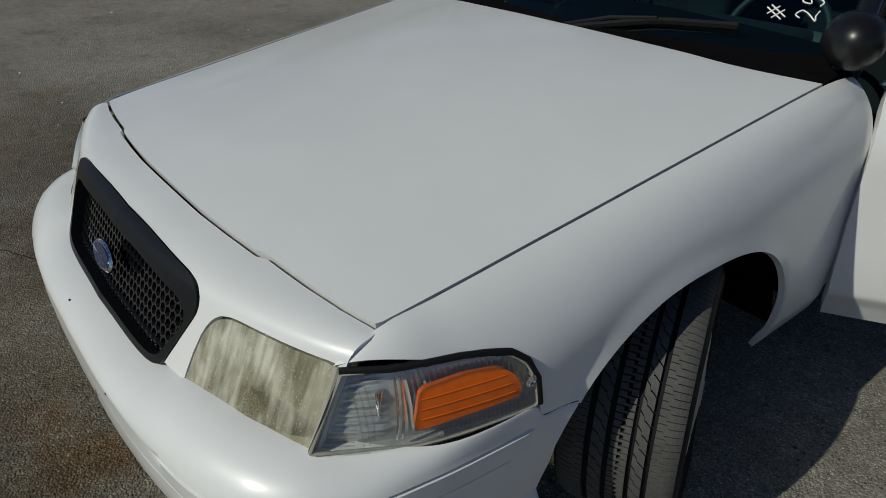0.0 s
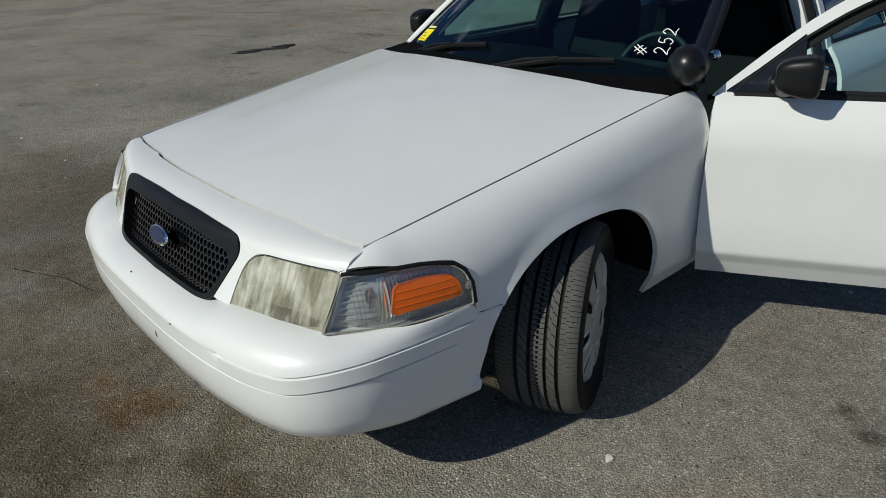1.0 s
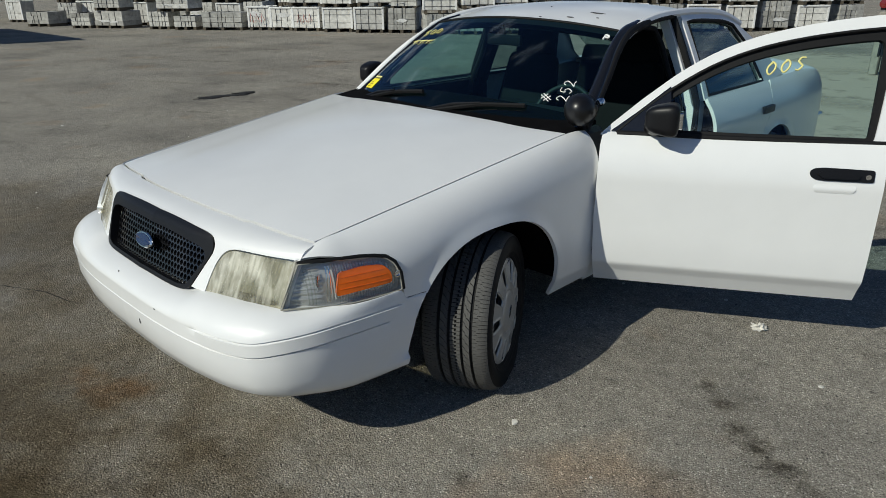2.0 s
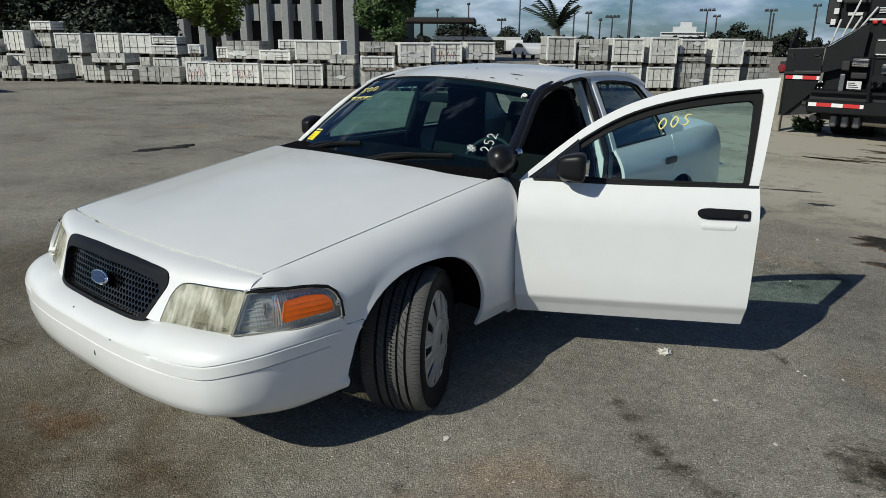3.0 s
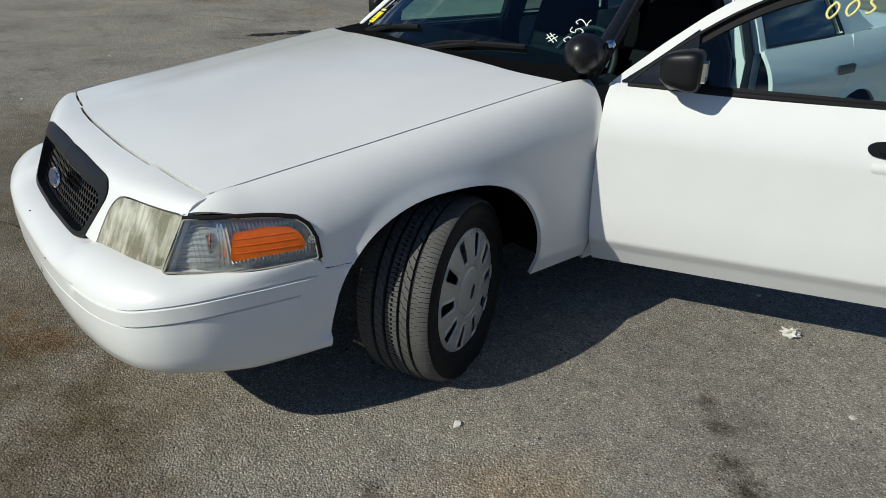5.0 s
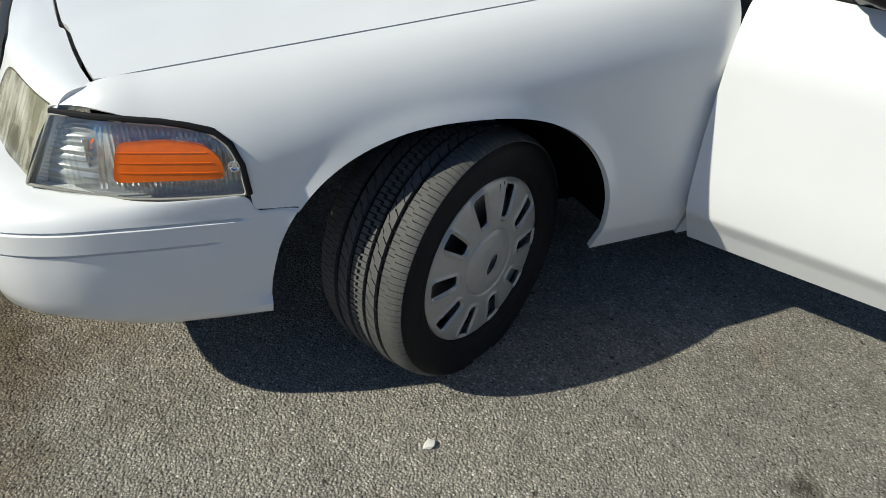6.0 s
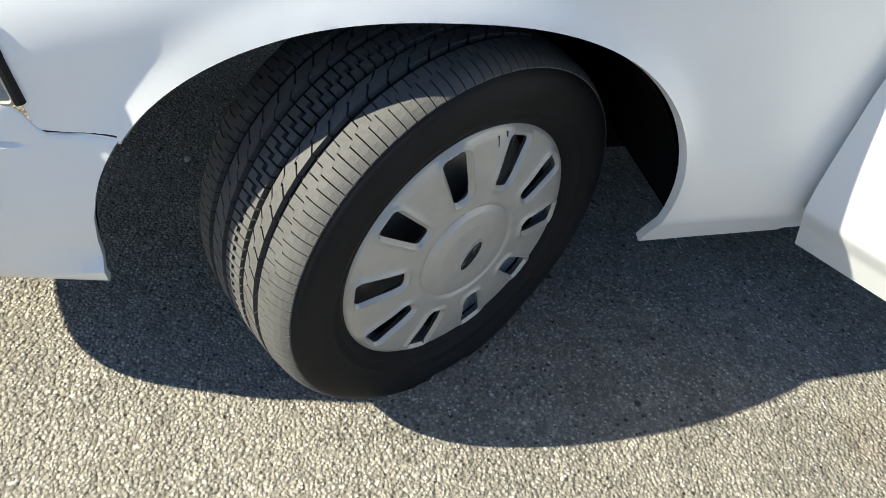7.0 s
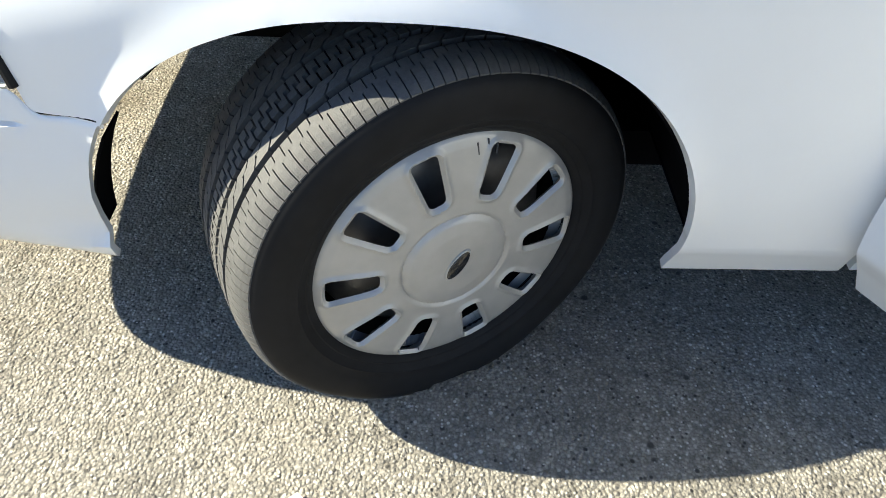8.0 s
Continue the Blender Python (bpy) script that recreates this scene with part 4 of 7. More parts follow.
def bumper(a, v):
    sgn = np.sign(a)
    aa = np.abs(a)
    z0, _ = bumper_z_in(np.full_like(aa, -0.50), v, aa * 0 + 0.95)
    yend = ay - 0.447 * np.maximum(1 - (np.abs(np.minimum(z0, 0.557) - az) / 0.439) ** 2.45, 0.05) ** (1 / 2.45) - 0.004
    total = PL[-1] - (PY[-1] - yend)
    s = aa * total
    px, py = plan_x(s), plan_y(s)
    k = 1e-3
    tx, ty = plan_x(s + k) - plan_x(s - k), plan_y(s + k) - plan_y(s - k)
    n = np.hypot(tx, ty) + 1e-12
    z, i = bumper_z_in(py, v, px)
    x, y = px - ty / n * i, py + tx / n * i
    k = (np.abs(y - ay) ** 2.45 + np.abs(z - az) ** 2.45) ** (1 / 2.45) - ar
    x = x + 0.011 * np.clip(1 - k / 0.05, 0, 1) ** 2 * np.clip((z - 0.46) / 0.09, 0, 1)
    return sgn * x, y, z


vv_rows = np.array([0, 0.02, 0.05, 0.08, 0.12, 0.18, 0.25, 0.32, 0.40, 0.46, 0.50, 0.506, 0.512, 0.518, 0.524, 0.56, 0.60, 0.606, 0.612, 0.618, 0.624, 0.65, 0.69, 0.73, 0.78, 0.83, 0.88, 0.92, 0.96, 1.0])
bb = bmesh.new()
cols = np.linspace(-1, 1, 301)
A, V = np.meshgrid(cols, vv_rows, indexing="ij")
bx, by, bz = bumper(A, V)
gv = [[bb.verts.new((bx[i, j], by[i, j], bz[i, j])) for j in range(len(vv_rows))] for i in range(len(cols))]
for i in range(len(cols) - 1):
    for j in range(len(vv_rows) - 1):
        bb.faces.new((gv[i][j], gv[i + 1][j], gv[i + 1][j + 1], gv[i][j + 1]))
bb.normal_update()
fold(bb, 0.012)
part("front_bumper", bb, M_PAINT, car, sharp=40)
for a, v, w, h in ((0.10, 0.44, 0.010, 0.016), (0.27, 0.20, 0.014, 0.007), (0.35, 0.22, 0.018, 0.005), (-0.05, 0.75, 0.006, 0.006), (0.20, 0.62, 0.007, 0.004)):
    px_, py_, pz_ = (float(c[0]) for c in bumper(np.array([a]), np.array([v])))
    ragged = [(math.cos(k * math.pi / 5) * w * (0.6 + 0.5 * noise.noise((k * 1.9, a * 9, v * 7))), math.sin(k * math.pi / 5) * h * (0.7 + 0.5 * noise.noise((k * 2.7, v * 9, 3)))) for k in range(10)]
    part("paint_chip", moved(prism(ragged, -0.002, 0.0012), pose(px_, py_, pz_, 90, 0, 8)), M_CHIP, car, "small dark paint chip", smooth=False)

# cowl, inner structure, floor
part("cowl", sheet(lambda x, y: (x, y, 0.958 + 0.035 * (1 - (x / 0.86) ** 2) + 0.12 * (y - 0.45)), (-0.85, 0.85, 0.41, 0.78), 0.03, None, 0.02), M_DARK, car, "black cowl panel under the windshield")
part("engine_bay", box_bm(-0.55, 0.55, -0.84, 0.50, 0.44, 0.76, 0.05), M_DARK, car)
part("floor_pan", join(box_bm(-0.84, 0.84, 0.76, 2.36, 0.20, 0.27, 0.01), box_bm(-0.60, 0.60, 0.10, 3.9, 0.21, 0.30, 0.02), box_bm(-0.9, 0.9, 3.22, 3.95, 0.28, 0.4, 0.02)), M_DARK, car)
part("firewall", box_bm(-0.83, 0.83, 0.48, 0.56, 0.32, 0.93), M_DARK, car)


def well(yc, zc, r, x0, x1, a0, a1):
    return sheet(lambda u, v: (v, yc + r * np.cos(u), zc + r * np.sin(u)), (a0, a1, x0, x1), 0.08, None, 0.004, hv=0.1)


both("wheel_well", well(ay, az, ar + 0.02, 0.50, 0.945, 0.15, 2.33), M_DARK)
# dark strip behind the bumper's rear edge, added for the shadow there
both("bumper_liner", well(ay - 0.012, az, ar + 0.012, 0.86, 0.925, 2.62, 3.05), M_DARK)
both("wheel_well", well(2.80, 0.285, 0.43, 0.50, 0.945, 0.0, 3.14), M_DARK)

# windshield
def windshield(u, t):
    x = u * (0.815 + (0.665 - 0.815) * t)
    y = (0.50 + 0.185 * u**2) * (1 - t) + (1.175 + 0.075 * u**2) * t
    z = (0.995 - 0.030 * u**2) * (1 - t) + (1.418 - 0.052 * u**2) * t + 0.022 * 4 * t * (1 - t)
    return x, y, z


ws = part("windshield", sheet(windshield, (-1, 1, 0, 1), 0.05, None, 0, hv=0.05), M_WS, car, "tinted windshield with paint marks")
part("shade_band", sheet(pushed(windshield, -0.004), (-1, 1, 0.93, 1.0), 0.05, None, 0, hv=0.035), M_SEAL, ws, "dark band along the top of the windshield")
edge = [(-1, t) for t in np.linspace(0, 1, 12)] + [(u, 1) for u in np.linspace(-0.95, 1, 20)] + [(1, t) for t in np.linspace(0.95, 0, 12)]
# dark bars below the bonnet's side gaps, standing in for the shade inside
hood_gap = [tube([(sx * (float(XH(y)) - 0.004), y, float(HZ(y)) - 0.012) for y in np.linspace(-0.79, 0.52, 40)], 0.006, 6) for sx in (1, -1)]
for hg in hood_gap:
    part("hood_gap_seal", hg, M_DARK, car, "dark bar laid in for the shade of the gap beside the bonnet")
part("windshield_seal", tube([tuple(float(c) for c in windshield(np.array(float(u)), np.array(float(t)))) for u, t in edge], 0.007, 8), M_SEAL, car, "black windshield trim")

# roof
RC = crv([0, 0.15, 0.4, 0.7, 1.0], [1.418, 1.455, 1.484, 1.480, 1.440])
RE = crv([0, 0.15, 0.4, 0.7, 1.0], [1.366, 1.395, 1.425, 1.422, 1.385])


def roof(u, t):
    y = (1.175 + 0.075 * u**2) * (1 - t) + (2.46 - 0.06 * u**2) * t
    zc, ze = RC(t), RE(t)
    return u * (0.665 - 0.02 * t), y, ze + (zc - ze) * (1 - np.abs(u) ** 2.6)


part("roof", sheet(roof, (-1, 1, 0, 1), 0.035, None, 0.02, hv=0.03), M_PAINT, car)


def backlight(u, t):
    return u * (0.645 + 0.075 * t), (2.46 - 0.06 * u**2) * (1 - t) + (3.10 + 0.05 * (1 - u**2)) * t, (1.440 - 0.055 * u**2) * (1 - t) + (1.035 - 0.02 * u**2) * t + 0.02 * 4 * t * (1 - t)


rg = part("rear_window", sheet(backlight, (-0.94, 0.94, 0.03, 0.97), 0.06, None, 0.004), M_REARGLASS, car, "tinted rear window")

# rear deck, tail, quarter panels
DECK = crv([3.12, 3.4, 3.8, 4.02, 4.12], [1.03, 1.045, 1.03, 0.99, 0.93])
part("trunk_lid", sheet(lambda x, y: (x, y, DECK(y) - 0.035 * np.abs(x / 0.72) ** 3), (-0.72, 0.72, 3.11, 4.1), 0.03, None, 0.02), M_PAINT, car)
quarter = flank([(2.63, 0.30), (3.3, 0.30), (3.93, 0.32), (4.02, 0.55), (4.02, 0.93)])
quarter += [(y, float(s_top(y))) for y in np.linspace(4.02, 2.80, 14)] + flank([(2.74, 0.95), (2.66, 0.8), (2.45, 0.5)])
q_out = poly_sdf(quarter)
qy, qz, qr = ARCHES[1]
both("quarter_panel", sheet(side, (2.4, 4.06, 0.28, 1.25), 0.02, lambda u, v: np.maximum(q_out(u, v), qr - np.hypot(u - qy, v - qz)), flange=0.015), M_PAINT)
both("deck_shoulder", sheet(lambda a, y: (0.70 + (XH(y) - 0.70) * a, y, (DECK(y) - 0.030) + (ZH(y) - DECK(y) + 0.030) * a), (0, 1, 3.05, 4.03), 0.1, None, 0, hv=0.05), M_PAINT)
part("tail_panel", sheet(lambda x, z: (x, 4.05 - 0.10 * np.abs(x / 0.85) ** 3 + 0.03 * (0.75 - z), z), (-0.78, 0.78, 0.52, 0.93), 0.05, None, 0.02), M_PAINT, car)
both("tail_lamp", sheet(lambda x, z: (x, 4.065 - 0.10 * np.abs(x / 0.85) ** 3 + 0.03 * (0.75 - z), z), (0.42, 0.80, 0.66, 0.90), 0.04, None, 0.03), M_TAIL, "dark red tail lamp")
part("rear_bumper", sheet(lambda a, z: (np.sign(a) * np.minimum(np.abs(a), 0.86) + 0 * z, 4.15 - 0.10 * np.clip(np.abs(a) / 0.9, 0, 1) ** 3 - np.maximum(np.abs(a) - 0.86, 0) + 0.06 * np.sin((z - 0.3) * 7.5) - 0.05, z), (-1.15, 1.15, 0.30, 0.60), 0.05, None, 0.03, hv=0.03), M_PAINT, car)

# rear doors, below and above the belt
rear_door = [(1.855, 0.262), (2.37, 0.262), (2.385, 0.40), (2.46, 0.56), (2.56, 0.66), (2.655, 0.80), (2.735, 0.95)]
rd = flank(rear_door) + [(y, float(s_top(y))) for y in np.linspace(2.76, 1.852, 14)]
RDSHEET = sheet(side, (1.82, 2.80, 0.24, 1.2), 0.02, poly_sdf(rd), flange=0.02)
RAIL = crv([0.66, 0.72, 0.85, 1.0, 1.14, 1.3, 1.42, 1.6, 1.84, 2.2, 2.45, 2.62, 2.80, 3.0], [0.955, 1.005, 1.115, 1.228, 1.310, 1.372, 1.400, 1.425, 1.437, 1.432, 1.405, 1.345, 1.235, 1.07])
for flipped in (False, True):
    q = mirrored if flipped else (lambda b: b)
    d = part("rear_door", q(RDSHEET.copy()), M_PAINT, car)
    top = [(y, float(RAIL(y)) - 0.004) for y in np.linspace(1.86, 2.60, 12)]
    outer = [(1.86, 0.962)] + top + [(2.80, 0.962)]
    inner = [(1.915, 0.985)] + [(y, float(RAIL(y)) - 0.052) for y in np.linspace(1.915, 2.50, 10)] + [(2.60, 1.24), (2.72, 0.985)]
    po, pi = poly_sdf(outer), poly_sdf(inner)
    part("window_frame", q(sheet(greenhouse, (1.84, 2.84, 0.94, 1.46), 0.016, lambda u, v: np.maximum(po(u, v), -pi(u, v)), flange=0.03)), M_PAINT, d)
    part("frame_lining", q(sheet(pushed(greenhouse, -0.034), (1.84, 2.84, 0.94, 1.46), 0.02, lambda u, v: np.maximum(po(u, v), -pi(u, v)), flange=0.0)), M_INTERIOR, d)
    part("window_pane", q(sheet(pushed(greenhouse, -0.014), (1.89, 2.76, 0.96, 1.42), 0.03, lambda u, v: pi(u, v) - 0.004, flange=0.004)), M_REARGLASS, d, "dark tinted side window")
    loop = [tuple(float(c) for c in greenhouse(np.array(y), np.array(z))) for y, z in inner]
    part("window_trim", q(tube(loop, 0.010, 6, closed=True)), M_SEAL, d, "black window trim")
    hp = [float(c) for c in side(np.array(2.60), np.array(0.835))]
    part("door_handle", q(moved(box_bm(-0.012, 0.018, -0.085, 0.085, -0.024, 0.024, 0.012), pose(*hp))), M_BLACK, d, "black pull handle")
    # rear pillar
    part("rear_pillar", q(sheet(lambda y, z: (lambda p: (p[0] - 0.004, p[1], p[2]))(greenhouse(y, z)), (2.40, 3.2, 0.95, 1.44), 0.016, poly_sdf([(2.42, 1.42), (2.60, 1.335), (2.80, 1.225), (3.00, 1.06), (3.14, 0.99), (2.79, 0.965), (2.63, 1.245), (2.53, 1.36)]), flange=0.03)), M_PAINT, car)
    # sill and roof rail
    part("rocker_panel", q(sheet(lambda y, z: (0.895 - 0.035 * np.clip((0.30 - z) / 0.1, 0, 1), y, z), (0.74, 2.40, 0.19, 0.335), 0.1, None, 0.03, hv=0.02)), M_PAINT, car)
    rail = [(float(greenhouse(np.array(y), RAIL(y))[0]) - 0.012, y, float(RAIL(y)) - 0.006) for y in np.linspace(1.22, 2.62, 18)]
    part("roof_rail", q(tube(rail, 0.026, 8)), M_PAINT, car)
RDSHEET.free()

# door opening on the driver's side: pillars and seals
pillar = [(0.835, 0.66, 0.955), (0.80, 0.80, 1.06), (0.755, 0.97, 1.19), (0.715, 1.10, 1.285), (0.685, 1.24, 1.36), (0.672, 1.40, 1.395)]
pillar_x, pillar_z = crv([p[1] for p in pillar], [p[0] for p in pillar]), crv([p[1] for p in pillar], [p[2] for p in pillar])
pillar = [(float(pillar_x(y)), float(y), float(pillar_z(y))) for y in np.linspace(0.66, 1.40, 22)]
for flipped in (False, True):
    q = mirrored if flipped else (lambda b: b)
    inset, slim = (0.026, 0.62) if flipped else (0.0, 0.9)
    part("front_pillar", q(tube([(x - inset, y + inset, z) for x, y, z in pillar], [r * slim for r in np.linspace(0.040, 0.026, 22)], 10)), M_GLOSSBLACK, car, "black-trimmed front pillar")
    if flipped:
        part("pillar_edge", q(tube([(x - 0.008, y, z + 0.004) for x, y, z in pillar], 0.011, 8)), M_PAINT, car, "thin white pillar edge")
    part("centre_pillar", q(sheet(lambda y, z: (np.where(z > 0.955, greenhouse(y, z)[0], 0.90) - 0.035, y, z), (1.76, 1.90, 0.25, 1.43), 0.03, None, 0.05)), M_INTERIOR if flipped else M_PAINT, car)
seal = [(x + 0.022, y + 0.01, z - 0.004) for x, y, z in pillar] + [(float(greenhouse(np.array(y), RAIL(y))[0]) - 0.004, y, float(RAIL(y)) - 0.012) for y in (1.5, 1.62, 1.74)]
seal += [(float(greenhouse(np.array(1.80), np.array(z))[0]) - 0.018, 1.80 - 0.02 * (1.42 - z), z) for z in (1.415, 1.36, 1.25, 1.1, 0.96)] + [(0.875, 1.775, 0.8), (0.88, 1.77, 0.5), (0.89, 1.74, 0.34)]
part("door_seal", tube(seal, 0.020, 8), M_SEAL, car, "thick black door seal")
inner_seal = [(x - 0.035, y + 0.055, z - 0.035) for x, y, z in pillar[4:]] + [(0.62, 1.55, 1.372), (0.625, 1.66, 1.355), (0.65, 1.715, 1.27), (0.71, 1.72, 1.12), (0.80, 1.72, 0.95), (0.84, 1.71, 0.7), (0.85, 1.70, 0.4)]
both("inner_trim", tube(inner_seal, 0.017, 8), M_SEAL)
part("header_trim", tube([tuple(float(c) + o for c, o in zip(windshield(np.array(float(u)), np.array(1.0)), (0, 0.035, -0.032))) for u in np.linspace(-1, 1, 16)], 0.030, 8), M_INTERIOR, car)
for sx in (1, -1):
    part("lamp_gap", tube([(sx * float(pushed(side, -0.002)(np.array(y), np.array(0.5605))[0]), y, 0.5605) for y in np.linspace(-0.553, -0.462, 10)], 0.0022, 6), M_SEAL, car)


# ---- the front doors ----
HINGE = Vector((0.905, 0.655, 0.0))
SWUNG = Vector((0.937, 0.652, 0.0))
DOOR_OPEN = 59.0


def front_door(flip):
    """Built closed; the driver's one is swung out round its hinge."""
    away = Matrix.Translation(-HINGE)
    at = pose(*SWUNG, 0, 0, -DOOR_OPEN)
    if flip:
        q = lambda b: mirrored(b)
        at = Matrix.Identity(4)
    else:
        q = lambda b: moved(b, away)
    def leaned(b):
        """The upper frame of the open door leans back and stands a little higher at its rear."""
        if not flip:
            for v in b.verts:
                k = min(max((v.co.z - 0.965) / 0.47, 0), 1.2) * min(max((v.co.y - 0.95) / 0.89, 0), 1) ** 1.5
                v.co.y += 0.095 * k
                v.co.z += 0.045 * k
        return q(b)

    line = flank([(0.690, 0.255), (1.838, 0.255), (1.838, 0.6), (1.838, 0.9)]) + [(y, float(s_top(y))) for y in np.linspace(1.838, 0.685, 16)] + flank([(0.675, 0.92), (0.672, 0.80), (0.67, 0.6), (0.675, 0.42), (0.682, 0.335)])
    d = part("front_door", q(sheet(side, (0.63, 1.86, 0.23, 1.2), 0.010, poly_sdf(line), flange=0.045)), M_PAINT, car, "white front door" + ("" if flip else " swung wide open"), at=at)
    outer = [(0.668, 0.955), (0.72, 1.005), (0.85, 1.115)] + [(y, float(RAIL(y))) for y in np.linspace(0.98, 1.838, 18)] + [(1.838, 0.958)]
    inner = [(0.765, 0.972)] + [(y, float(RAIL(y)) - 0.050) for y in np.linspace(0.83, 1.768, 20)] + [(1.784, 1.37), (1.796, 0.972)]
    po, pi = poly_sdf(outer), poly_sdf(rounded(inner, [0.01] + [0.02] * 19 + [0.05, 0.03, 0.01]))
    part("window_frame", leaned(sheet(greenhouse, (0.64, 1.86, 0.94, 1.46), 0.011, lambda u, v: np.maximum(po(u, v), -pi(u, v)), flange=0.04)), M_PAINT, d, "white window frame")
    part("frame_lining", leaned(sheet(pushed(greenhouse, -0.044), (0.64, 1.86, 0.94, 1.46), 0.02, lambda u, v: np.maximum(po(u, v), -pi(u, v)), flange=0.0)), M_INTERIOR, d)
    band = poly_sdf(rounded([(0.80, 0.99)] + [(y, float(RAIL(y)) - 0.088) for y in np.linspace(0.90, 1.735, 18)] + [(1.752, 1.33), (1.772, 0.985)], [0.01] + [0.02] * 18 + [0.05, 0.01]))
    part("window_surround", leaned(sheet(pushed(greenhouse, -0.010), (0.74, 1.80, 0.96, 1.42), 0.010, lambda u, v: np.maximum(pi(u, v), -band(u, v)), flange=0.02)), M_SEAL, d, "black rubber window surround")
    part("window_pane", leaned(sheet(pushed(greenhouse, -0.020), (0.76, 1.78, 0.94, 1.42), 0.03, lambda u, v: band(u, v) - 0.008, flange=0.004)), M_SIDEGLASS, d, "tinted door window")
    belt = [tuple(float(c) for c in greenhouse(np.array(y), np.array(0.9655))) for y in np.linspace(0.745, 1.836, 14)]
    part("belt_moulding", q(tube([(x + 0.010, y, z) for x, y, z in belt], 0.0130, 8)), M_SEAL, d, "black belt moulding")
    trim = [tuple(float(c) for c in greenhouse(np.array(y), np.array(z))) for y, z in [(0.742, 0.968)] + [(y, float(RAIL(y)) - 0.050) for y in np.linspace(0.83, 1.768, 20)]]
    part("frame_trim", leaned(tube([(x + 0.003, y, z) for x, y, z in trim], 0.0065, 6)), M_SEAL, d)
    # sail panel and mirror
    sail = poly_sdf([(0.715, 0.972), (0.98, 0.972), (0.965, 1.168), (0.82, 1.050)])
    part("mirror_base", q(sheet(pushed(greenhouse, 0.006), (0.70, 1.0, 0.96, 1.18), 0.010, sail, flange=0.02)), M_GLOSSBLACK, d, "glossy black sail panel")
    mx, my, mz = 0.985, 0.948, 1.054
    shell = box_bm(-0.062, 0.062, -0.090, 0.052, -0.072, 0.072, 0.048, 6)
    for w in shell.verts:
        k = 1 - 30 * min(w.co.y - 0.03, 0) ** 2
        w.co.x *= k
        w.co.z = w.co.z * k * (1 - 0.9 * max(w.co.x, 0)) + 0.015 * w.co.x
    mir = part("side_mirror", q(moved(shell, pose(mx, my, mz, 0, 0, -6))), M_BLACK, d, "black plastic door mirror")
    part("mirror_glass", q(moved(box_bm(-0.026, 0.026, 0.0530, 0.0556, -0.036, 0.036, 0.012, 3), pose(mx, my, mz, 0, 0, -6))), M_CHROME, mir)
    part("mirror_arm", q(tube([(0.865, 0.90, 0.998), (0.92, 0.91, 1.008), (0.96, 0.92, 1.02)], [0.042, 0.038, 0.036], 10)), M_BLACK, mir)
    # handle
    hp = lambda y, z, o: tuple(float(c) for c in pushed(side, o)(np.array(y), s_of(np.array(y), np.array(z))))
    bez = poly_sdf(rounded(flank([(1.548, 0.856), (1.550, 0.838), (1.566, 0.825), (1.60, 0.820), (1.795, 0.820), (1.796, 0.866), (1.785, 0.869), (1.60, 0.872), (1.566, 0.868)]), 0.010))
    h = part("door_handle", q(sheet(pushed(side, 0.006), (1.52, 1.82, 0.78, 0.92), 0.005, bez, flange=0.008)), M_BLACK, d, "black recessed pull handle")
    grip = poly_sdf(rounded(flank([(1.575, 0.845), (1.60, 0.829), (1.735, 0.829), (1.742, 0.853), (1.60, 0.859)]), 0.012))
    part("grip", q(sheet(pushed(side, 0.016), (1.55, 1.76, 0.80, 0.88), 0.005, grip, flange=0.012)), M_BLACK, h)
    part("lock", q(moved(lathe([(0, 0.012), (0.004, 0.011), (0.004, 0.0)], 16), pose(*hp(1.772, 0.842, 0.006)))), M_CHROME, h)
    cupline = rounded(flank([(1.572, 0.768), (1.728, 0.768), (1.736, 0.806), (1.566, 0.806)]), 0.022)
    part("handle_cup", q(sheet(lambda u, v: (lambda p: (p[0] + 0.0004 + 0.0040 * np.cos(np.clip((v - 0.787) / 0.02, -1, 1) * 1.57), p[1], p[2]))(side(u, v)), (1.55, 1.75, 0.755, 0.82), 0.005, poly_sdf(cupline), flange=0.0)), M_PAINT, d)
    # inner trim
    part("inner_panel", q(sheet(lambda y, z: (0.875 - 0.035 * np.clip((z - 0.6) / 0.35, 0, 1), y, z), (0.70, 1.80, 0.29, 0.955), 0.08, None, 0.04)), M_INTERIOR, d, "dark door trim")
    return d


driver_door = front_door(False)
front_door(True)


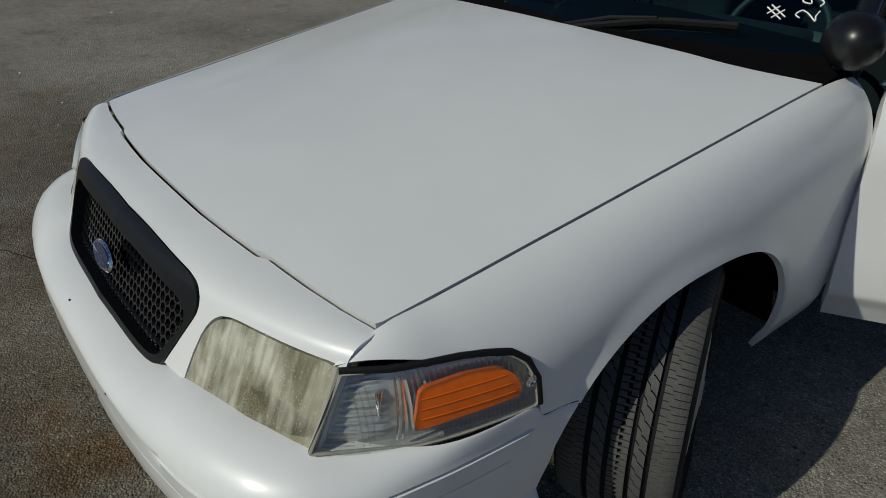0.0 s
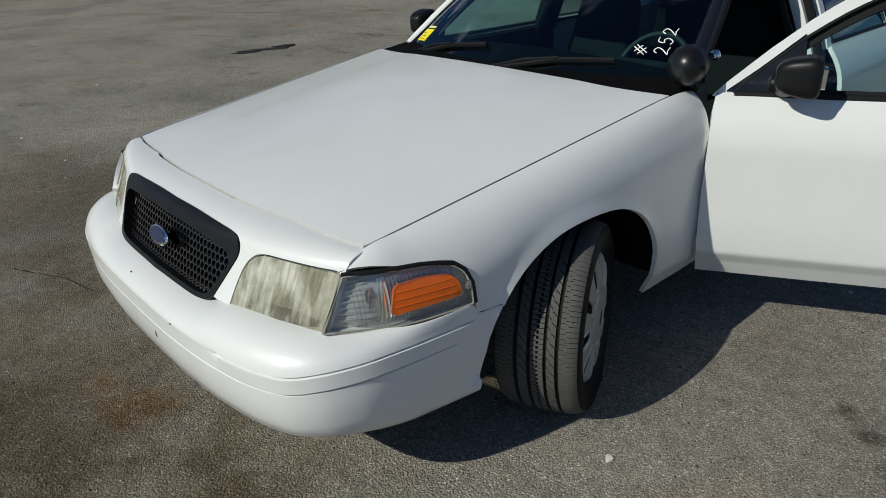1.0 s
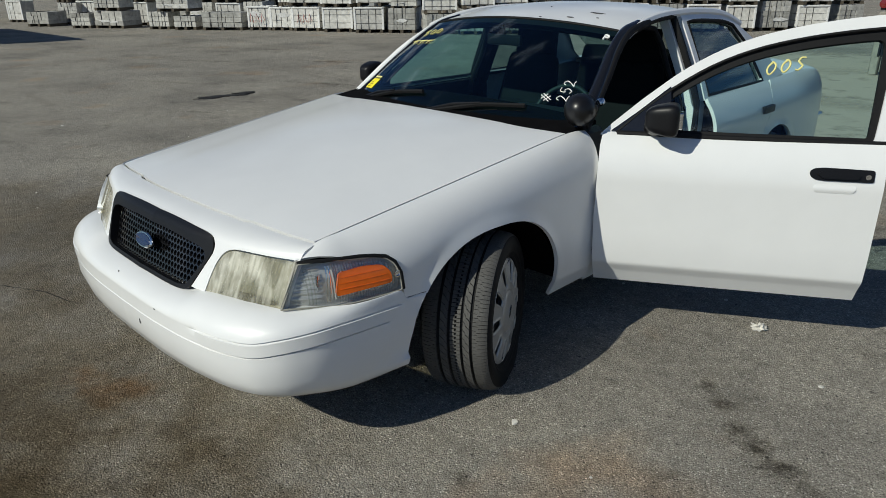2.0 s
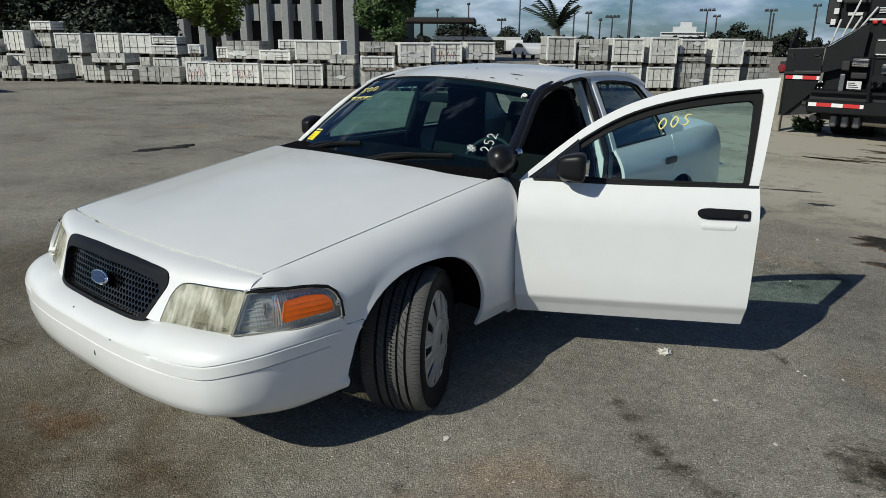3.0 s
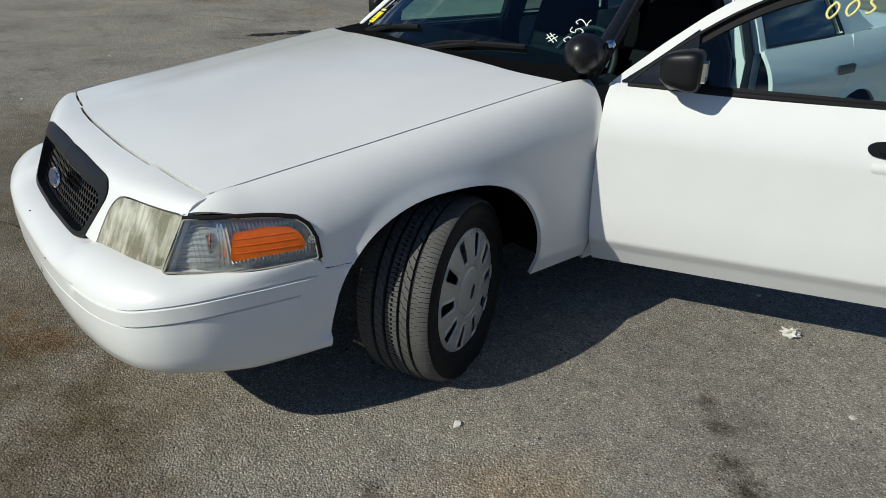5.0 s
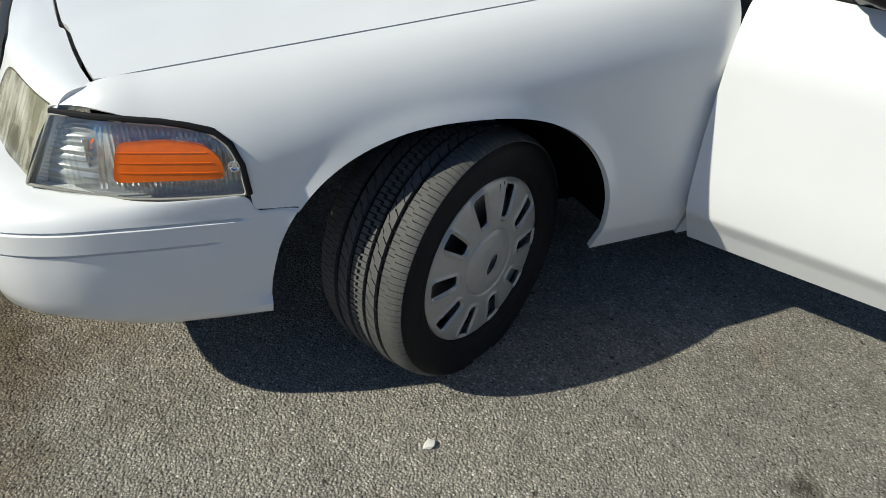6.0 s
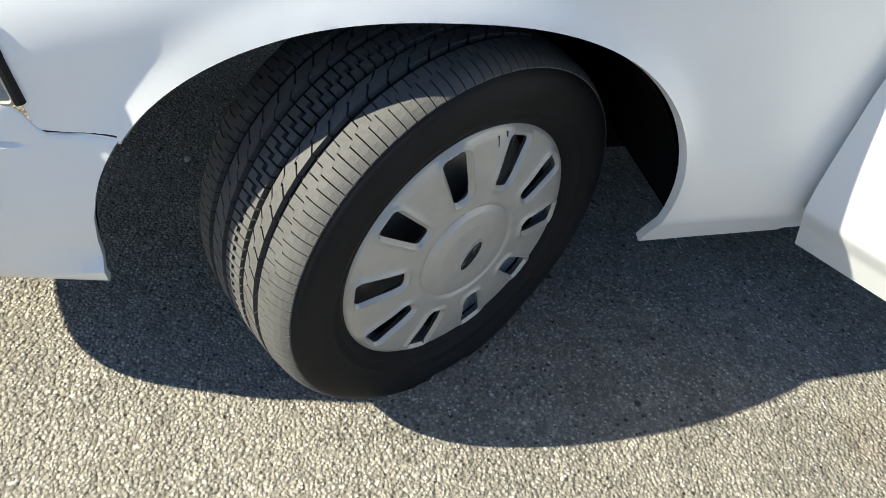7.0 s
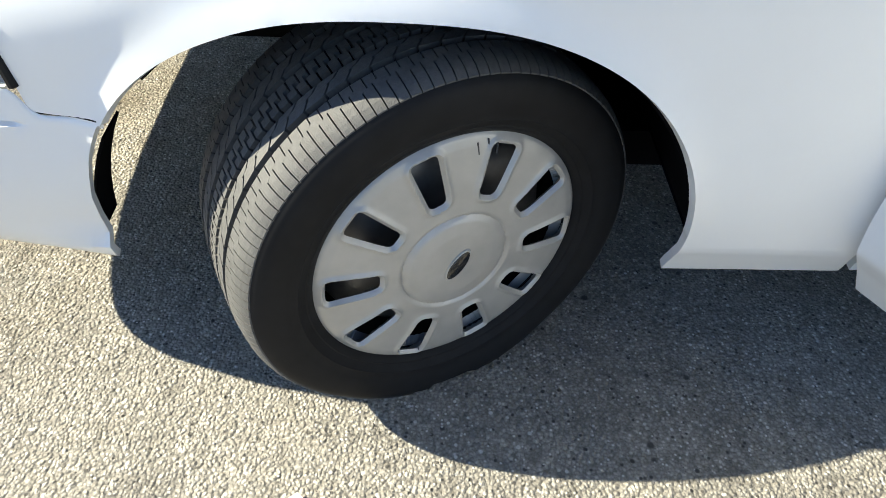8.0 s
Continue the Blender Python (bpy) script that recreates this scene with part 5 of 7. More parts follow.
# ---- wheels ----
def tread(r0, depth):
    """Rubber blocks: two broad shoulders with hooked cuts, two slashed ribs and a notched middle rib."""
    verts, faces = [], []
    pitches = 64
    p = 2 * math.pi / pitches

    def rad(a):
        return r0 - np.interp(abs(a), [0, 0.04, 0.075, 0.10, 0.113, 0.122, 0.128, 0.132], [0, 0.0008, 0.003, 0.0075, 0.0125, 0.019, 0.027, 0.038])

    def block(outline):
        k, n = len(outline), len(verts)
        for d in (0, depth):
            for a, b in outline:
                r = rad(a) - d
                verts.append((a, math.cos(b) * r, math.sin(b) * r))
        faces.append(tuple(range(n, n + k)))
        for i in range(k):
            j = (i + 1) % k
            faces.append((n + i, n + k + i, n + k + j, n + j))

    def strip(line0, line1):
        """A row of small quads between two cuts that run across the rib."""
        for (a0, b0), (a1, b1), (c0, d0), (c1, d1) in zip(line0[:-1], line0[1:], line1[:-1], line1[1:]):
            block([(a0, b0), (a1, b1), (c1, d1), (c0, d0)])

    cut = 0.0019 / r0
    for i in range(pitches):
        b = i * p
        for s in (1, -1):
            off = 0.0 if s > 0 else p * 0.4
            for j in (0, 1):
                h = 0.27 * p
                ways = [[(0.0675, 0), (0.0800 + 0.008 * q, 0.02 * p), (0.0830 + 0.008 * q, h), (0.10, h), (0.111, h), (0.118, h), (0.1225, h)] for q in (j, 1 - j)]
                c0, c1 = b + off + j * p / 2 + cut / 2, b + off + (j + 1) * p / 2 - cut / 2
                strip([(s * a, c0 + k) for a, k in ways[0]], [(s * a, c1 + k) for a, k in ways[1]])
            # slashed rib: a slanted cut with a small step in its middle
            way = [(0.0295, 0), (0.038, 0.30 * p), (0.0405, 0.62 * p), (0.0435, 0.62 * p), (0.0550, 0.95 * p)]
            c0, c1 = b + cut * 1.0, b + p - cut * 1.0
            strip([(s * a, c0 + s * k) for a, k in way], [(s * a, c1 + s * k) for a, k in way])
        # middle rib: notched blocks
        for j in (0, 1):
            c0, c1 = b + j * p / 2 + cut * 0.8, b + (j + 1) * p / 2 - cut * 0.8
            z = 0.24 * p
            block([(-0.0185, c0), (-0.004, c0), (-0.004, c0 + z), (0.0185, c0 + z), (0.0185, c1 + z), (0.004, c1 + z), (0.004, c1), (-0.0185, c1)])
    me = bpy.data.meshes.new("tread")
    me.from_pydata(verts, [], faces)
    bm = bmesh.new()
    bm.from_mesh(me)
    bpy.data.meshes.remove(me)
    bmesh.ops.recalc_face_normals(bm, faces=bm.faces[:])
    return bm


TYRE_R, HUB_Z = 0.341, 0.309


def settle(bm, floor):
    """Flattens the tyre where it stands on the ground."""
    for w in bm.verts:
        if w.co.x < 0:
            w.co.x *= 1.17
        if w.co.z < floor:
            w.co.z = floor
        elif w.co.z < floor + 0.06 and abs(w.co.x) > 0.1:
            w.co.x *= 1 + 0.06 * (1 - (w.co.z - floor) / 0.06)
    return bm


def tyre_body():
    half = [(0.100, 0.222), (0.110, 0.226), (0.117, 0.234), (0.119, 0.2375), (0.1185, 0.240), (0.124, 0.250), (0.1268, 0.2535), (0.1262, 0.2560), (0.130, 0.268), (0.1322, 0.282), (0.1320, 0.296), (0.1305, 0.3060), (0.1275, 0.3135), (0.1228, 0.3190), (0.116, 0.3192), (0.105, 0.3235), (0.075, 0.3290), (0.04, 0.3312), (0.0, 0.3318)]
    return lathe(half + [(-a, r) for a, r in half[-2::-1]], 120, close=True)


def hubcap():
    """A pressed cap with ten slots, raised rims round them and a round centre."""
    def cap_h(r):
        return np.interp(r, [0, 0.06, 0.082, 0.0885, 0.0905, 0.0935, 0.097, 0.105, 0.15, 0.208, 0.222, 0.230, 0.2335], [0.019, 0.017, 0.0135, 0.0095, 0.0065, 0.0095, 0.0115, 0.0105, 0.0085, 0.0015, -0.0025, -0.010, -0.018])

    slots = []
    for k in range(10):
        a = 2 * math.pi * (k + CAP_PHASE) / 10
        c, s = math.cos(a), math.sin(a)
        corner = [(0.126, -0.0135), (0.126, 0.0135), (0.209, 0.0215), (0.209, -0.0215)]
        slots.append(poly_sdf(rounded([(x * c - y * s, x * s + y * c) for x, y in corner], 0.009)))

    def hole(u, v):
        return np.minimum.reduce([f(u, v) for f in slots])

    def surf(u, v):
        r = np.hypot(u, v)
        d = hole(u, v)
        return cap_h(r) + 0.0046 * np.exp(-(((d - 0.0060) / 0.0042) ** 2)) - 0.003 * np.clip(1 - d / 0.007, 0, 1), u, v

    return sheet(surf, (-0.236, 0.236, -0.236, 0.236), 0.0027, lambda u, v: np.maximum(np.hypot(u, v) - 0.2325, -hole(u, v)), flange=0.030)


CAP_PHASE = -0.11


def wheel(at, first=None):
    if first is not None:
        made = {}
        for o in (first, *first.children_recursive):
            made[o] = o.copy()
            scene.collection.objects.link(made[o])
            made[o].parent = made.get(o.parent, o.parent)
        made[first].matrix_basis = at
        return made[first]
    rim = lathe([(-0.10, 0.225), (-0.09, 0.205), (0.02, 0.205), (0.045, 0.198), (0.062, 0.165), (0.070, 0.125), (0.066, 0.10), (0.072, 0.07), (0.072, 0.0)], 48)
    w = part("wheel", rim, M_STEEL, car, "steel wheel with silver cover", at=at)
    part("tyre", settle(tyre_body(), -HUB_Z + 0.006), M_RUBBER, w, "black tyre sidewall")
    part("tread", settle(tread(TYRE_R, 0.0090), -HUB_Z + 0.002), M_TREAD, w, "dusty grey tread blocks", smooth=False)
    cap = part("hubcap", moved(hubcap(), Matrix.Translation((0.116, 0, 0))), M_CAP, w, "scuffed silver plastic hubcap", sharp=30)
    e = lathe([(0.0, 1.0), (0.002, 1.0), (0.003, 0.92), (0.003, 0.0)], 32, axis="Z")
    bmesh.ops.scale(e, vec=(0.029, 0.0125, 1), verts=e.verts[:])
    part("cap_badge", moved(e, pose(0.1345, 0, 0) @ pose(0, 0, 0, 90, 0, 90) @ pose(0, 0, 0, 0, 0, 55)), M_GLOSSBLACK, cap, "small black oval badge")
    e = lathe([(0.0, 1.0), (0.002, 0.96), (0.0022, 0.86), (0.0, 0.84)], 32, axis="Z", close=True)
    bmesh.ops.scale(e, vec=(0.033, 0.0155, 1), verts=e.verts[:])
    part("badge_rim", moved(e, pose(0.1345, 0, 0) @ pose(0, 0, 0, 90, 0, 90) @ pose(0, 0, 0, 0, 0, 55)), M_CAP, cap)
    for a, r0, r1, da in ((1.25, 0.196, 0.216, 0.02), (1.32, 0.200, 0.218, 0.03), (1.40, 0.194, 0.213, 0.025), (4.4, 0.198, 0.214, 0.03)):
        mark = [(0.1165 + 0.0015 * (0.22 - r) / 0.02, math.cos(b) * r, math.sin(b) * r) for b, r in ((a, r0), (a + da * 0.5, (r0 + r1) / 2), (a + da, r1))]
        part("scuff", tube(mark, 0.0013, 5), M_CHIP, cap, "dark scuff mark")
    for k in range(5):
        a = 2 * math.pi * k / 5
        part("wheel_nut", moved(lathe([(0.05, 0.011), (0.07, 0.011), (0.075, 0.008), (0.075, 0)], 6), pose(0, 0.056 * math.cos(a), 0.056 * math.sin(a))), M_STEEL, w)
    return w


STEER = 25.8
hub = Vector((0.972, 0.012, HUB_Z)) - 0.128 * Vector((math.cos(radians(STEER)), math.sin(radians(STEER)), 0))
fl = wheel(pose(*hub, 0, -1.5, STEER))
wheel(pose(-hub.x + 0.04, hub.y, hub.z, 0, 0, 180 + STEER), fl)
wheel(pose(0.83, 2.80, HUB_Z), fl)
wheel(pose(-0.83, 2.80, HUB_Z, 0, 0, 180), fl)
part("front_hub", join(tube([(-0.80, 0, 0.31), (0.80, 0, 0.31)], 0.05, 10), box_bm(0.55, 0.70, -0.12, 0.14, 0.16, 0.6, 0.03), box_bm(-0.70, -0.55, -0.12, 0.14, 0.16, 0.6, 0.03)), M_DARK, car)

# ---- spotlight, wipers, marks ----
sp = Vector((0.868, 0.612, 1.070))
ball = lathe([(-0.105, 0.0), (-0.098, 0.030), (-0.075, 0.058), (-0.04, 0.076), (0.0, 0.082), (0.03, 0.080), (0.05, 0.083), (0.058, 0.083), (0.062, 0.074), (0.066, 0.0)], 32, axis="X")
bmesh.ops.scale(ball, vec=(0.9, 0.9, 0.9), verts=ball.verts[:])
spot = part("spotlight", moved(ball, pose(*sp, 0, 10, 118)), M_SPOT, car, "round gloss black pillar spotlight")
part("spotlight_arm", tube([sp + Vector((0.0, 0.02, -0.05)), (0.865, 0.66, 0.99), (0.84, 0.70, 1.0)], 0.022, 10), M_BLACK, spot)
part("spotlight_shaft", tube([(0.84, 0.72, 1.0), (0.905, 0.685, 1.095)], 0.010, 8), M_CHROME, spot)
part("knob", moved(lathe([(-0.02, 0.0), (-0.017, 0.013), (0.0, 0.020), (0.014, 0.016), (0.02, 0.0)], 16), pose(0.925, 0.684, 1.103, 0, -20, -20)), M_CHROME, spot)


def on_glass(u, t, o=0.004):
    return Vector(tuple(float(c) for c in pushed(windshield, o)(np.array(float(u)), np.array(float(t)))))


def wiper(pivot_u, tip_u, tip_t):
    a, c = on_glass(pivot_u, -0.03, 0.012), on_glass(tip_u, tip_t, 0.022)
    m = a.lerp(c, 0.5) + Vector((0, 0, 0.012))
    arm = part("wiper", tube([a + Vector((0, -0.02, -0.03)), a, m, c], [0.014, 0.011, 0.008, 0.006], 8), M_BLACK, car, "black wiper arm")
    d = (c - a).normalized()
    blade = [on_glass(tip_u + k, tip_t - 0.10 * abs(k) / 0.3 * (1 if k < 0 else -0.4), 0.012) for k in np.linspace(-0.32, 0.28, 9)]
    part("wiper_blade", join(tube(blade, 0.011, 6), tube([p + Vector((0, 0.004, -0.009)) for p in blade], 0.004, 6)), M_SEAL, arm)


wiper(0.02, 0.38, 0.075)
wiper(-0.78, -0.42, 0.075)


def stroke(points, surf_at, r, parent, material, name, label=""):
    """A painted pen line laid on glass."""
    pts = [np.array(p, float) for p in points]
    fine = []
    k = len(pts)
    for i in range(k - 1):
        p0, p1, p2, p3 = pts[max(i - 1, 0)], pts[i], pts[i + 1], pts[min(i + 2, k - 1)]
        for j in range(5):
            t = j / 5
            fine.append(0.5 * (2 * p1 + (p2 - p0) * t + (2 * p0 - 5 * p1 + 4 * p2 - p3) * t**2 + (3 * p1 - p0 - 3 * p2 + p3) * t**3))
    fine.append(pts[-1])
    return tube([surf_at(*p) for p in fine], r, 6)


GLYPH = {
    "0": [[(0.5, 1), (0.1, 0.7), (0.1, 0.3), (0.5, 0), (0.9, 0.3), (0.9, 0.7), (0.5, 1), (0.3, 0.95)]],
    "2": [[(0.1, 0.75), (0.35, 1), (0.8, 0.8), (0.6, 0.45), (0.05, 0.02), (0.5, 0.08), (1.0, 0.0)]],
    "5": [[(0.9, 1.0), (0.3, 0.97), (0.22, 0.55), (0.6, 0.62), (0.85, 0.35), (0.5, 0.0), (0.1, 0.1)]],
    "S": [[(0.9, 0.95), (0.4, 1.0), (0.2, 0.75), (0.5, 0.52), (0.8, 0.3), (0.5, 0.02), (0.1, 0.08)]],
    "#": [[(0.3, 0.0), (0.42, 1.0)], [(0.62, 0.0), (0.74, 1.0)], [(0.0, 0.34), (1.0, 0.38)], [(0.05, 0.66), (1.0, 0.70)]],
    "P": [[(0.1, 0.0), (0.1, 1.0), (0.7, 0.95), (0.75, 0.6), (0.1, 0.5)]],
}


def write(text, place, w, h, gap, r, parent, material, name, label):
    """Hand-painted characters; place(x, y) lays a flat point onto the glass."""
    bits = []
    for i, ch in enumerate(text):
        for line in GLYPH[ch]:
            bits.append(stroke([(i * (w + gap) + x * w, y * h) for x, y in line], place, r, parent, material, name))
    return part(name, join(*bits), material, parent, label)


def glass_frame(u0, t0, turn, mirror=1):
    c, s = math.cos(radians(turn)), math.sin(radians(turn))
    ku, kt = 1 / 0.74, 1 / 0.80

    def place(x, y):
        x *= mirror
        return on_glass(u0 + (x * c - y * s) * ku, t0 + (x * s + y * c) * kt, 0.003)

    return place


write("#", glass_frame(0.765, 0.170, 56), 0.042, 0.058, 0, 0.0022, ws, M_MARKW, "painted_number", "white hand-painted lot number sign #")
write("252", glass_frame(0.880, 0.198, 90), 0.041, 0.050, 0.014, 0.0022, ws, M_MARKW, "painted_number", "white hand-painted digits 252")
write("500", glass_frame(-0.93, 0.755, 6, 1), 0.050, 0.055, 0.016, 0.0022, ws, M_MARKY, "painted_number", "yellow digits painted from inside")
write("P", glass_frame(0.90, 0.86, -4), 0.034, 0.04, 0, 0.005, ws, M_MARKW, "painted_letter", "white letter P")
for k in range(6):
    a, c = on_glass(-0.925 + 0.055 * k, 0.635, 0.003), on_glass(-0.895 + 0.055 * k, 0.675, 0.003)
    part("painted_scrawl", tube([a, a.lerp(c, 0.3) + Vector((0.012 * (-1) ** k, 0, 0.008)), c, c.lerp(a, 0.6) + Vector((-0.014, 0, 0.004))], 0.0021, 6), M_MARKY, ws)
tagp = sheet(lambda a, b: pushed(windshield, 0.003)(-0.955 + a, 0.075 + b), (0, 0.125, 0, 0.105), 0.03, None, 0.0015)
tg = part("paper_tag", tagp, M_YELLOW, ws, "yellow paper tag with black print bars")
for k in range(3):
    part("print_bar", sheet(lambda a, b: pushed(windshield, 0.0045)(-0.94 + a, 0.09 + 0.025 * k + b), (0, 0.08 - 0.02 * k, 0, 0.004), 0.02, None, 0.001), M_SEAL, tg)
part("tag_heading", sheet(lambda a, b: pushed(windshield, 0.004)(-0.945 + a, 0.192 + b), (0, 0.11, 0, 0.018), 0.03, None, 0.001), M_MARKY, tg)


def door_place(y0, z0):
    def place(x, y):
        v = pushed(greenhouse, -0.014)(np.array(y0 + x + 0.3 * y), np.array(z0 + y + 0.18 * x))
        return Vector(tuple(float(c) for c in v)) - HINGE

    return place


write("00S", door_place(1.352, 1.228), 0.036, 0.05, 0.022, 0.0042, driver_door, M_MARKY, "painted_number", "yellow hand-painted digits 005")

# bare spots on the roof
for u, t, a, b in ((0.62, 0.17, 0.045, 0.014), (0.50, 0.06, 0.026, 0.010), (0.25, 0.03, 0.010, 0.006), (0.70, 0.10, 0.012, 0.007), (0.10, 0.22, 0.008, 0.006)):
    x, y, z = (float(c) for c in roof(np.array(u), np.array(t)))
    outline = [(math.cos(k * math.pi / 7) * a * (0.7 + 0.5 * noise.noise((k * 1.7, u * 9, 0))), math.sin(k * math.pi / 7) * b * (0.8 + 0.6 * noise.noise((k * 2.3, t * 9, 4)))) for k in range(14)]
    part("bare_spot", moved(prism(outline, 0, 0.003), pose(x, y, z, 4, 6, 20)), M_CHIP, car, "bare dark spot in the roof paint", smooth=False)

# ---- interior ----
part("dashboard", join(box_bm(-0.76, 0.76, 0.60, 1.02, 0.62, 0.93, 0.06, 3), box_bm(0.20, 0.58, 0.88, 1.04, 0.86, 0.985, 0.03, 3)), M_DASH, car, "dark vinyl dashboard")
sw = part("steering_wheel", moved(lathe([(0.0 + 0.014 * math.cos(a), 0.185 + 0.014 * math.sin(a)) for a in np.linspace(0, 2 * math.pi, 10, endpoint=False)], 40, axis="Z", close=True), pose(0.38, 1.16, 0.90, 62, 0, 0)), M_DASH, car)
part("steering_hub", moved(box_bm(-0.17, 0.17, -0.05, 0.05, -0.03, 0.02, 0.02), pose(0.38, 1.16, 0.90, 62, 0, 0)), M_DASH, sw)


def front_seat(x):
    s = part("front_seat", box_bm(x - 0.26, x + 0.26, 1.22, 1.74, 0.36, 0.56, 0.07, 4), M_INTERIOR, car, "dark cloth front seat")
    back = box_bm(-0.25, 0.25, -0.07, 0.07, 0, 0.64, 0.06, 5)
    for v in back.verts:
        v.co.x *= 1 - 0.34 * max(v.co.z - 0.34, 0) / 0.30
    part("backrest", moved(back, pose(x, 1.76, 0.52, -14)), M_INTERIOR, s)
    part("headrest", moved(box_bm(-0.135, 0.135, -0.055, 0.055, 0.0, 0.215, 0.05, 5), pose(x, 1.905, 1.125, -8)), M_INTERIOR, s)
    for k in (-0.06, 0.06):
        part("headrest_post", tube([(x + k, 1.90, 1.10), (x + k, 1.92, 1.20)], 0.007, 6), M_CHROME, s)


front_seat(0.39)
front_seat(-0.39)
rs = part("rear_seat", box_bm(-0.70, 0.70, 2.30, 2.80, 0.36, 0.58, 0.07, 3), M_INTERIOR, car)
part("rear_backrest", moved(box_bm(-0.70, 0.70, -0.07, 0.07, 0, 0.60, 0.06, 3), pose(0, 2.84, 0.54, -18)), M_INTERIOR, rs)
part("parcel_shelf", box_bm(-0.68, 0.68, 2.85, 3.14, 0.99, 1.02), M_INTERIOR, car)
part("headliner", sheet(lambda u, t: (lambda p: (p[0] * 0.97, p[1], p[2] - 0.03))(roof(u, t)), (-1, 1, 0.02, 0.98), 0.1, None, 0), M_INTERIOR, car)
part("rear_view_mirror", join(box_bm(-0.12, 0.12, 1.10, 1.125, 1.27, 1.33, 0.012), tube([(0, 1.12, 1.30), (0, 1.10, 1.38)], 0.008)), M_BLACK, car)


# ---- the yard: pallets of pavers ----


def pallet(x, y, z0, w, h, style, turn):
    """A strapped cube of paving blocks on a pallet; style w: white wrap, g: bare grey courses."""
    rnd = random.Random(int(x * 100) * 7 + int(z0 * 100))
    base = 0.10 if h > 0.35 else 0.05
    label = "white-wrapped strapped cube of paving blocks on a pallet" if style == "w" else "grey stacked paving blocks strapped on a pallet"
    p = thing("paver_pallet", label, "pallet", pose(x, y, z0, 0, 0, turn + rnd.uniform(-6, 6)), group="paver pallets in the yard")
    w = w * 0.92
    d = min(1.0, w)
    for k in (-1, 0, 1):
        part("skid", box_bm(k * (w / 2 - 0.06) - 0.05, k * (w / 2 - 0.06) + 0.05, -d / 2, d / 2, 0, base), M_PALLET, p, smooth=False)
    courses = max(2, round((h - base) / 0.16))
    ch = (h - base) / courses
    if style == "w":
        b = box_bm(-w / 2, w / 2, -d / 2, d / 2, base, h, 0.02, 1)
        bmesh.ops.subdivide_edges(b, edges=b.edges[:], cuts=3, use_grid_fill=True)
        seed_ = Vector((x, y, z0))
        for v in b.verts:
            v.co += noise.noise_vector(v.co * 4.0 + seed_) * 0.018 + noise.noise_vector(v.co * 11.0 + seed_) * 0.008
        part("load", b, M_PAVERW, p, sharp=20)
        for k in range(1, rnd.choice((2, 3))):
            zz = base + (h - base) * (k / 3 + rnd.uniform(-0.05, 0.05))
            part("strap", box_bm(-w / 2 - 0.008, w / 2 + 0.008, -d / 2 - 0.008, d / 2 + 0.008, zz - 0.006, zz + 0.006), M_STRAP, p, smooth=False)
    else:
        n = max(3, round(w / 0.3))
        for c in range(courses):
            bits = []
            for i in range(n):
                x0 = -w / 2 + i * w / n + rnd.uniform(0, 0.012)
                x1 = -w / 2 + (i + 1) * w / n - rnd.uniform(0, 0.012)
                o = rnd.uniform(-0.015, 0.015)
                bits.append(box_bm(x0, x1, -d / 2 + o, d / 2 + o, base + c * ch + 0.002, base + (c + 1) * ch - 0.002, 0.006, 1))
            part("course", join(*bits), M_PAVERG, p, smooth=False)
    for k in range(rnd.choice((2, 3, 3))):
        xx = -w / 2 + w * (k + 0.8 + rnd.uniform(-0.15, 0.15)) / 3.6
        part("strap", box_bm(xx - 0.008, xx + 0.008, -d / 2 - 0.010, d / 2 + 0.010, base, h + 0.010), M_STRAP, p, smooth=False)
    for sx in (-1, 1):
        if style == "w" and h > 0.3:
            part("top_board", box_bm(-w / 2 - 0.01, w / 2 + 0.01, sx * (d / 2 + 0.006) - 0.03, sx * (d / 2 + 0.006) + 0.03, h - 0.045, h + 0.012, 0.012, 1), M_WRAP, p, smooth=False)
            part("corner_board", box_bm(sx * w / 2 - 0.035, sx * w / 2 + 0.035, -d / 2 - 0.014, -d / 2 + 0.03, base, h + 0.014, 0.008, 1), M_WRAP, p, smooth=False)
    # highlights of the plastic wrap, put on as pale ragged patches
    for k in range(rnd.choice((0, 0, 1, 1, 2))):
        cx, cz, rx, rz = rnd.uniform(-0.3, 0.3) * w, base + (h - base) * rnd.uniform(0.25, 0.75), rnd.uniform(0.10, 0.30) * w, rnd.uniform(0.05, 0.16) * (h - base)
        seed = rnd.uniform(0, 50)
        rag = [(cx + math.cos(a) * rx * (1 + 0.6 * noise.noise((math.cos(a) * 2.2 + seed, math.sin(a) * 2.2, 1.0))), cz + math.sin(a) * rz * (1 + 0.6 * noise.noise((math.cos(a) * 2.2, seed, math.sin(a) * 2.2)))) for a in np.linspace(0, 2 * math.pi, 22, endpoint=False)]
        part("wrap_sheet", moved(prism(rag, d / 2, d / 2 + 0.012), pose(0, 0, 0, 90, 0, 0)), M_GLINT, p, "pale glossy patch laid on for the glints of the plastic wrap", smooth=False)
    return p


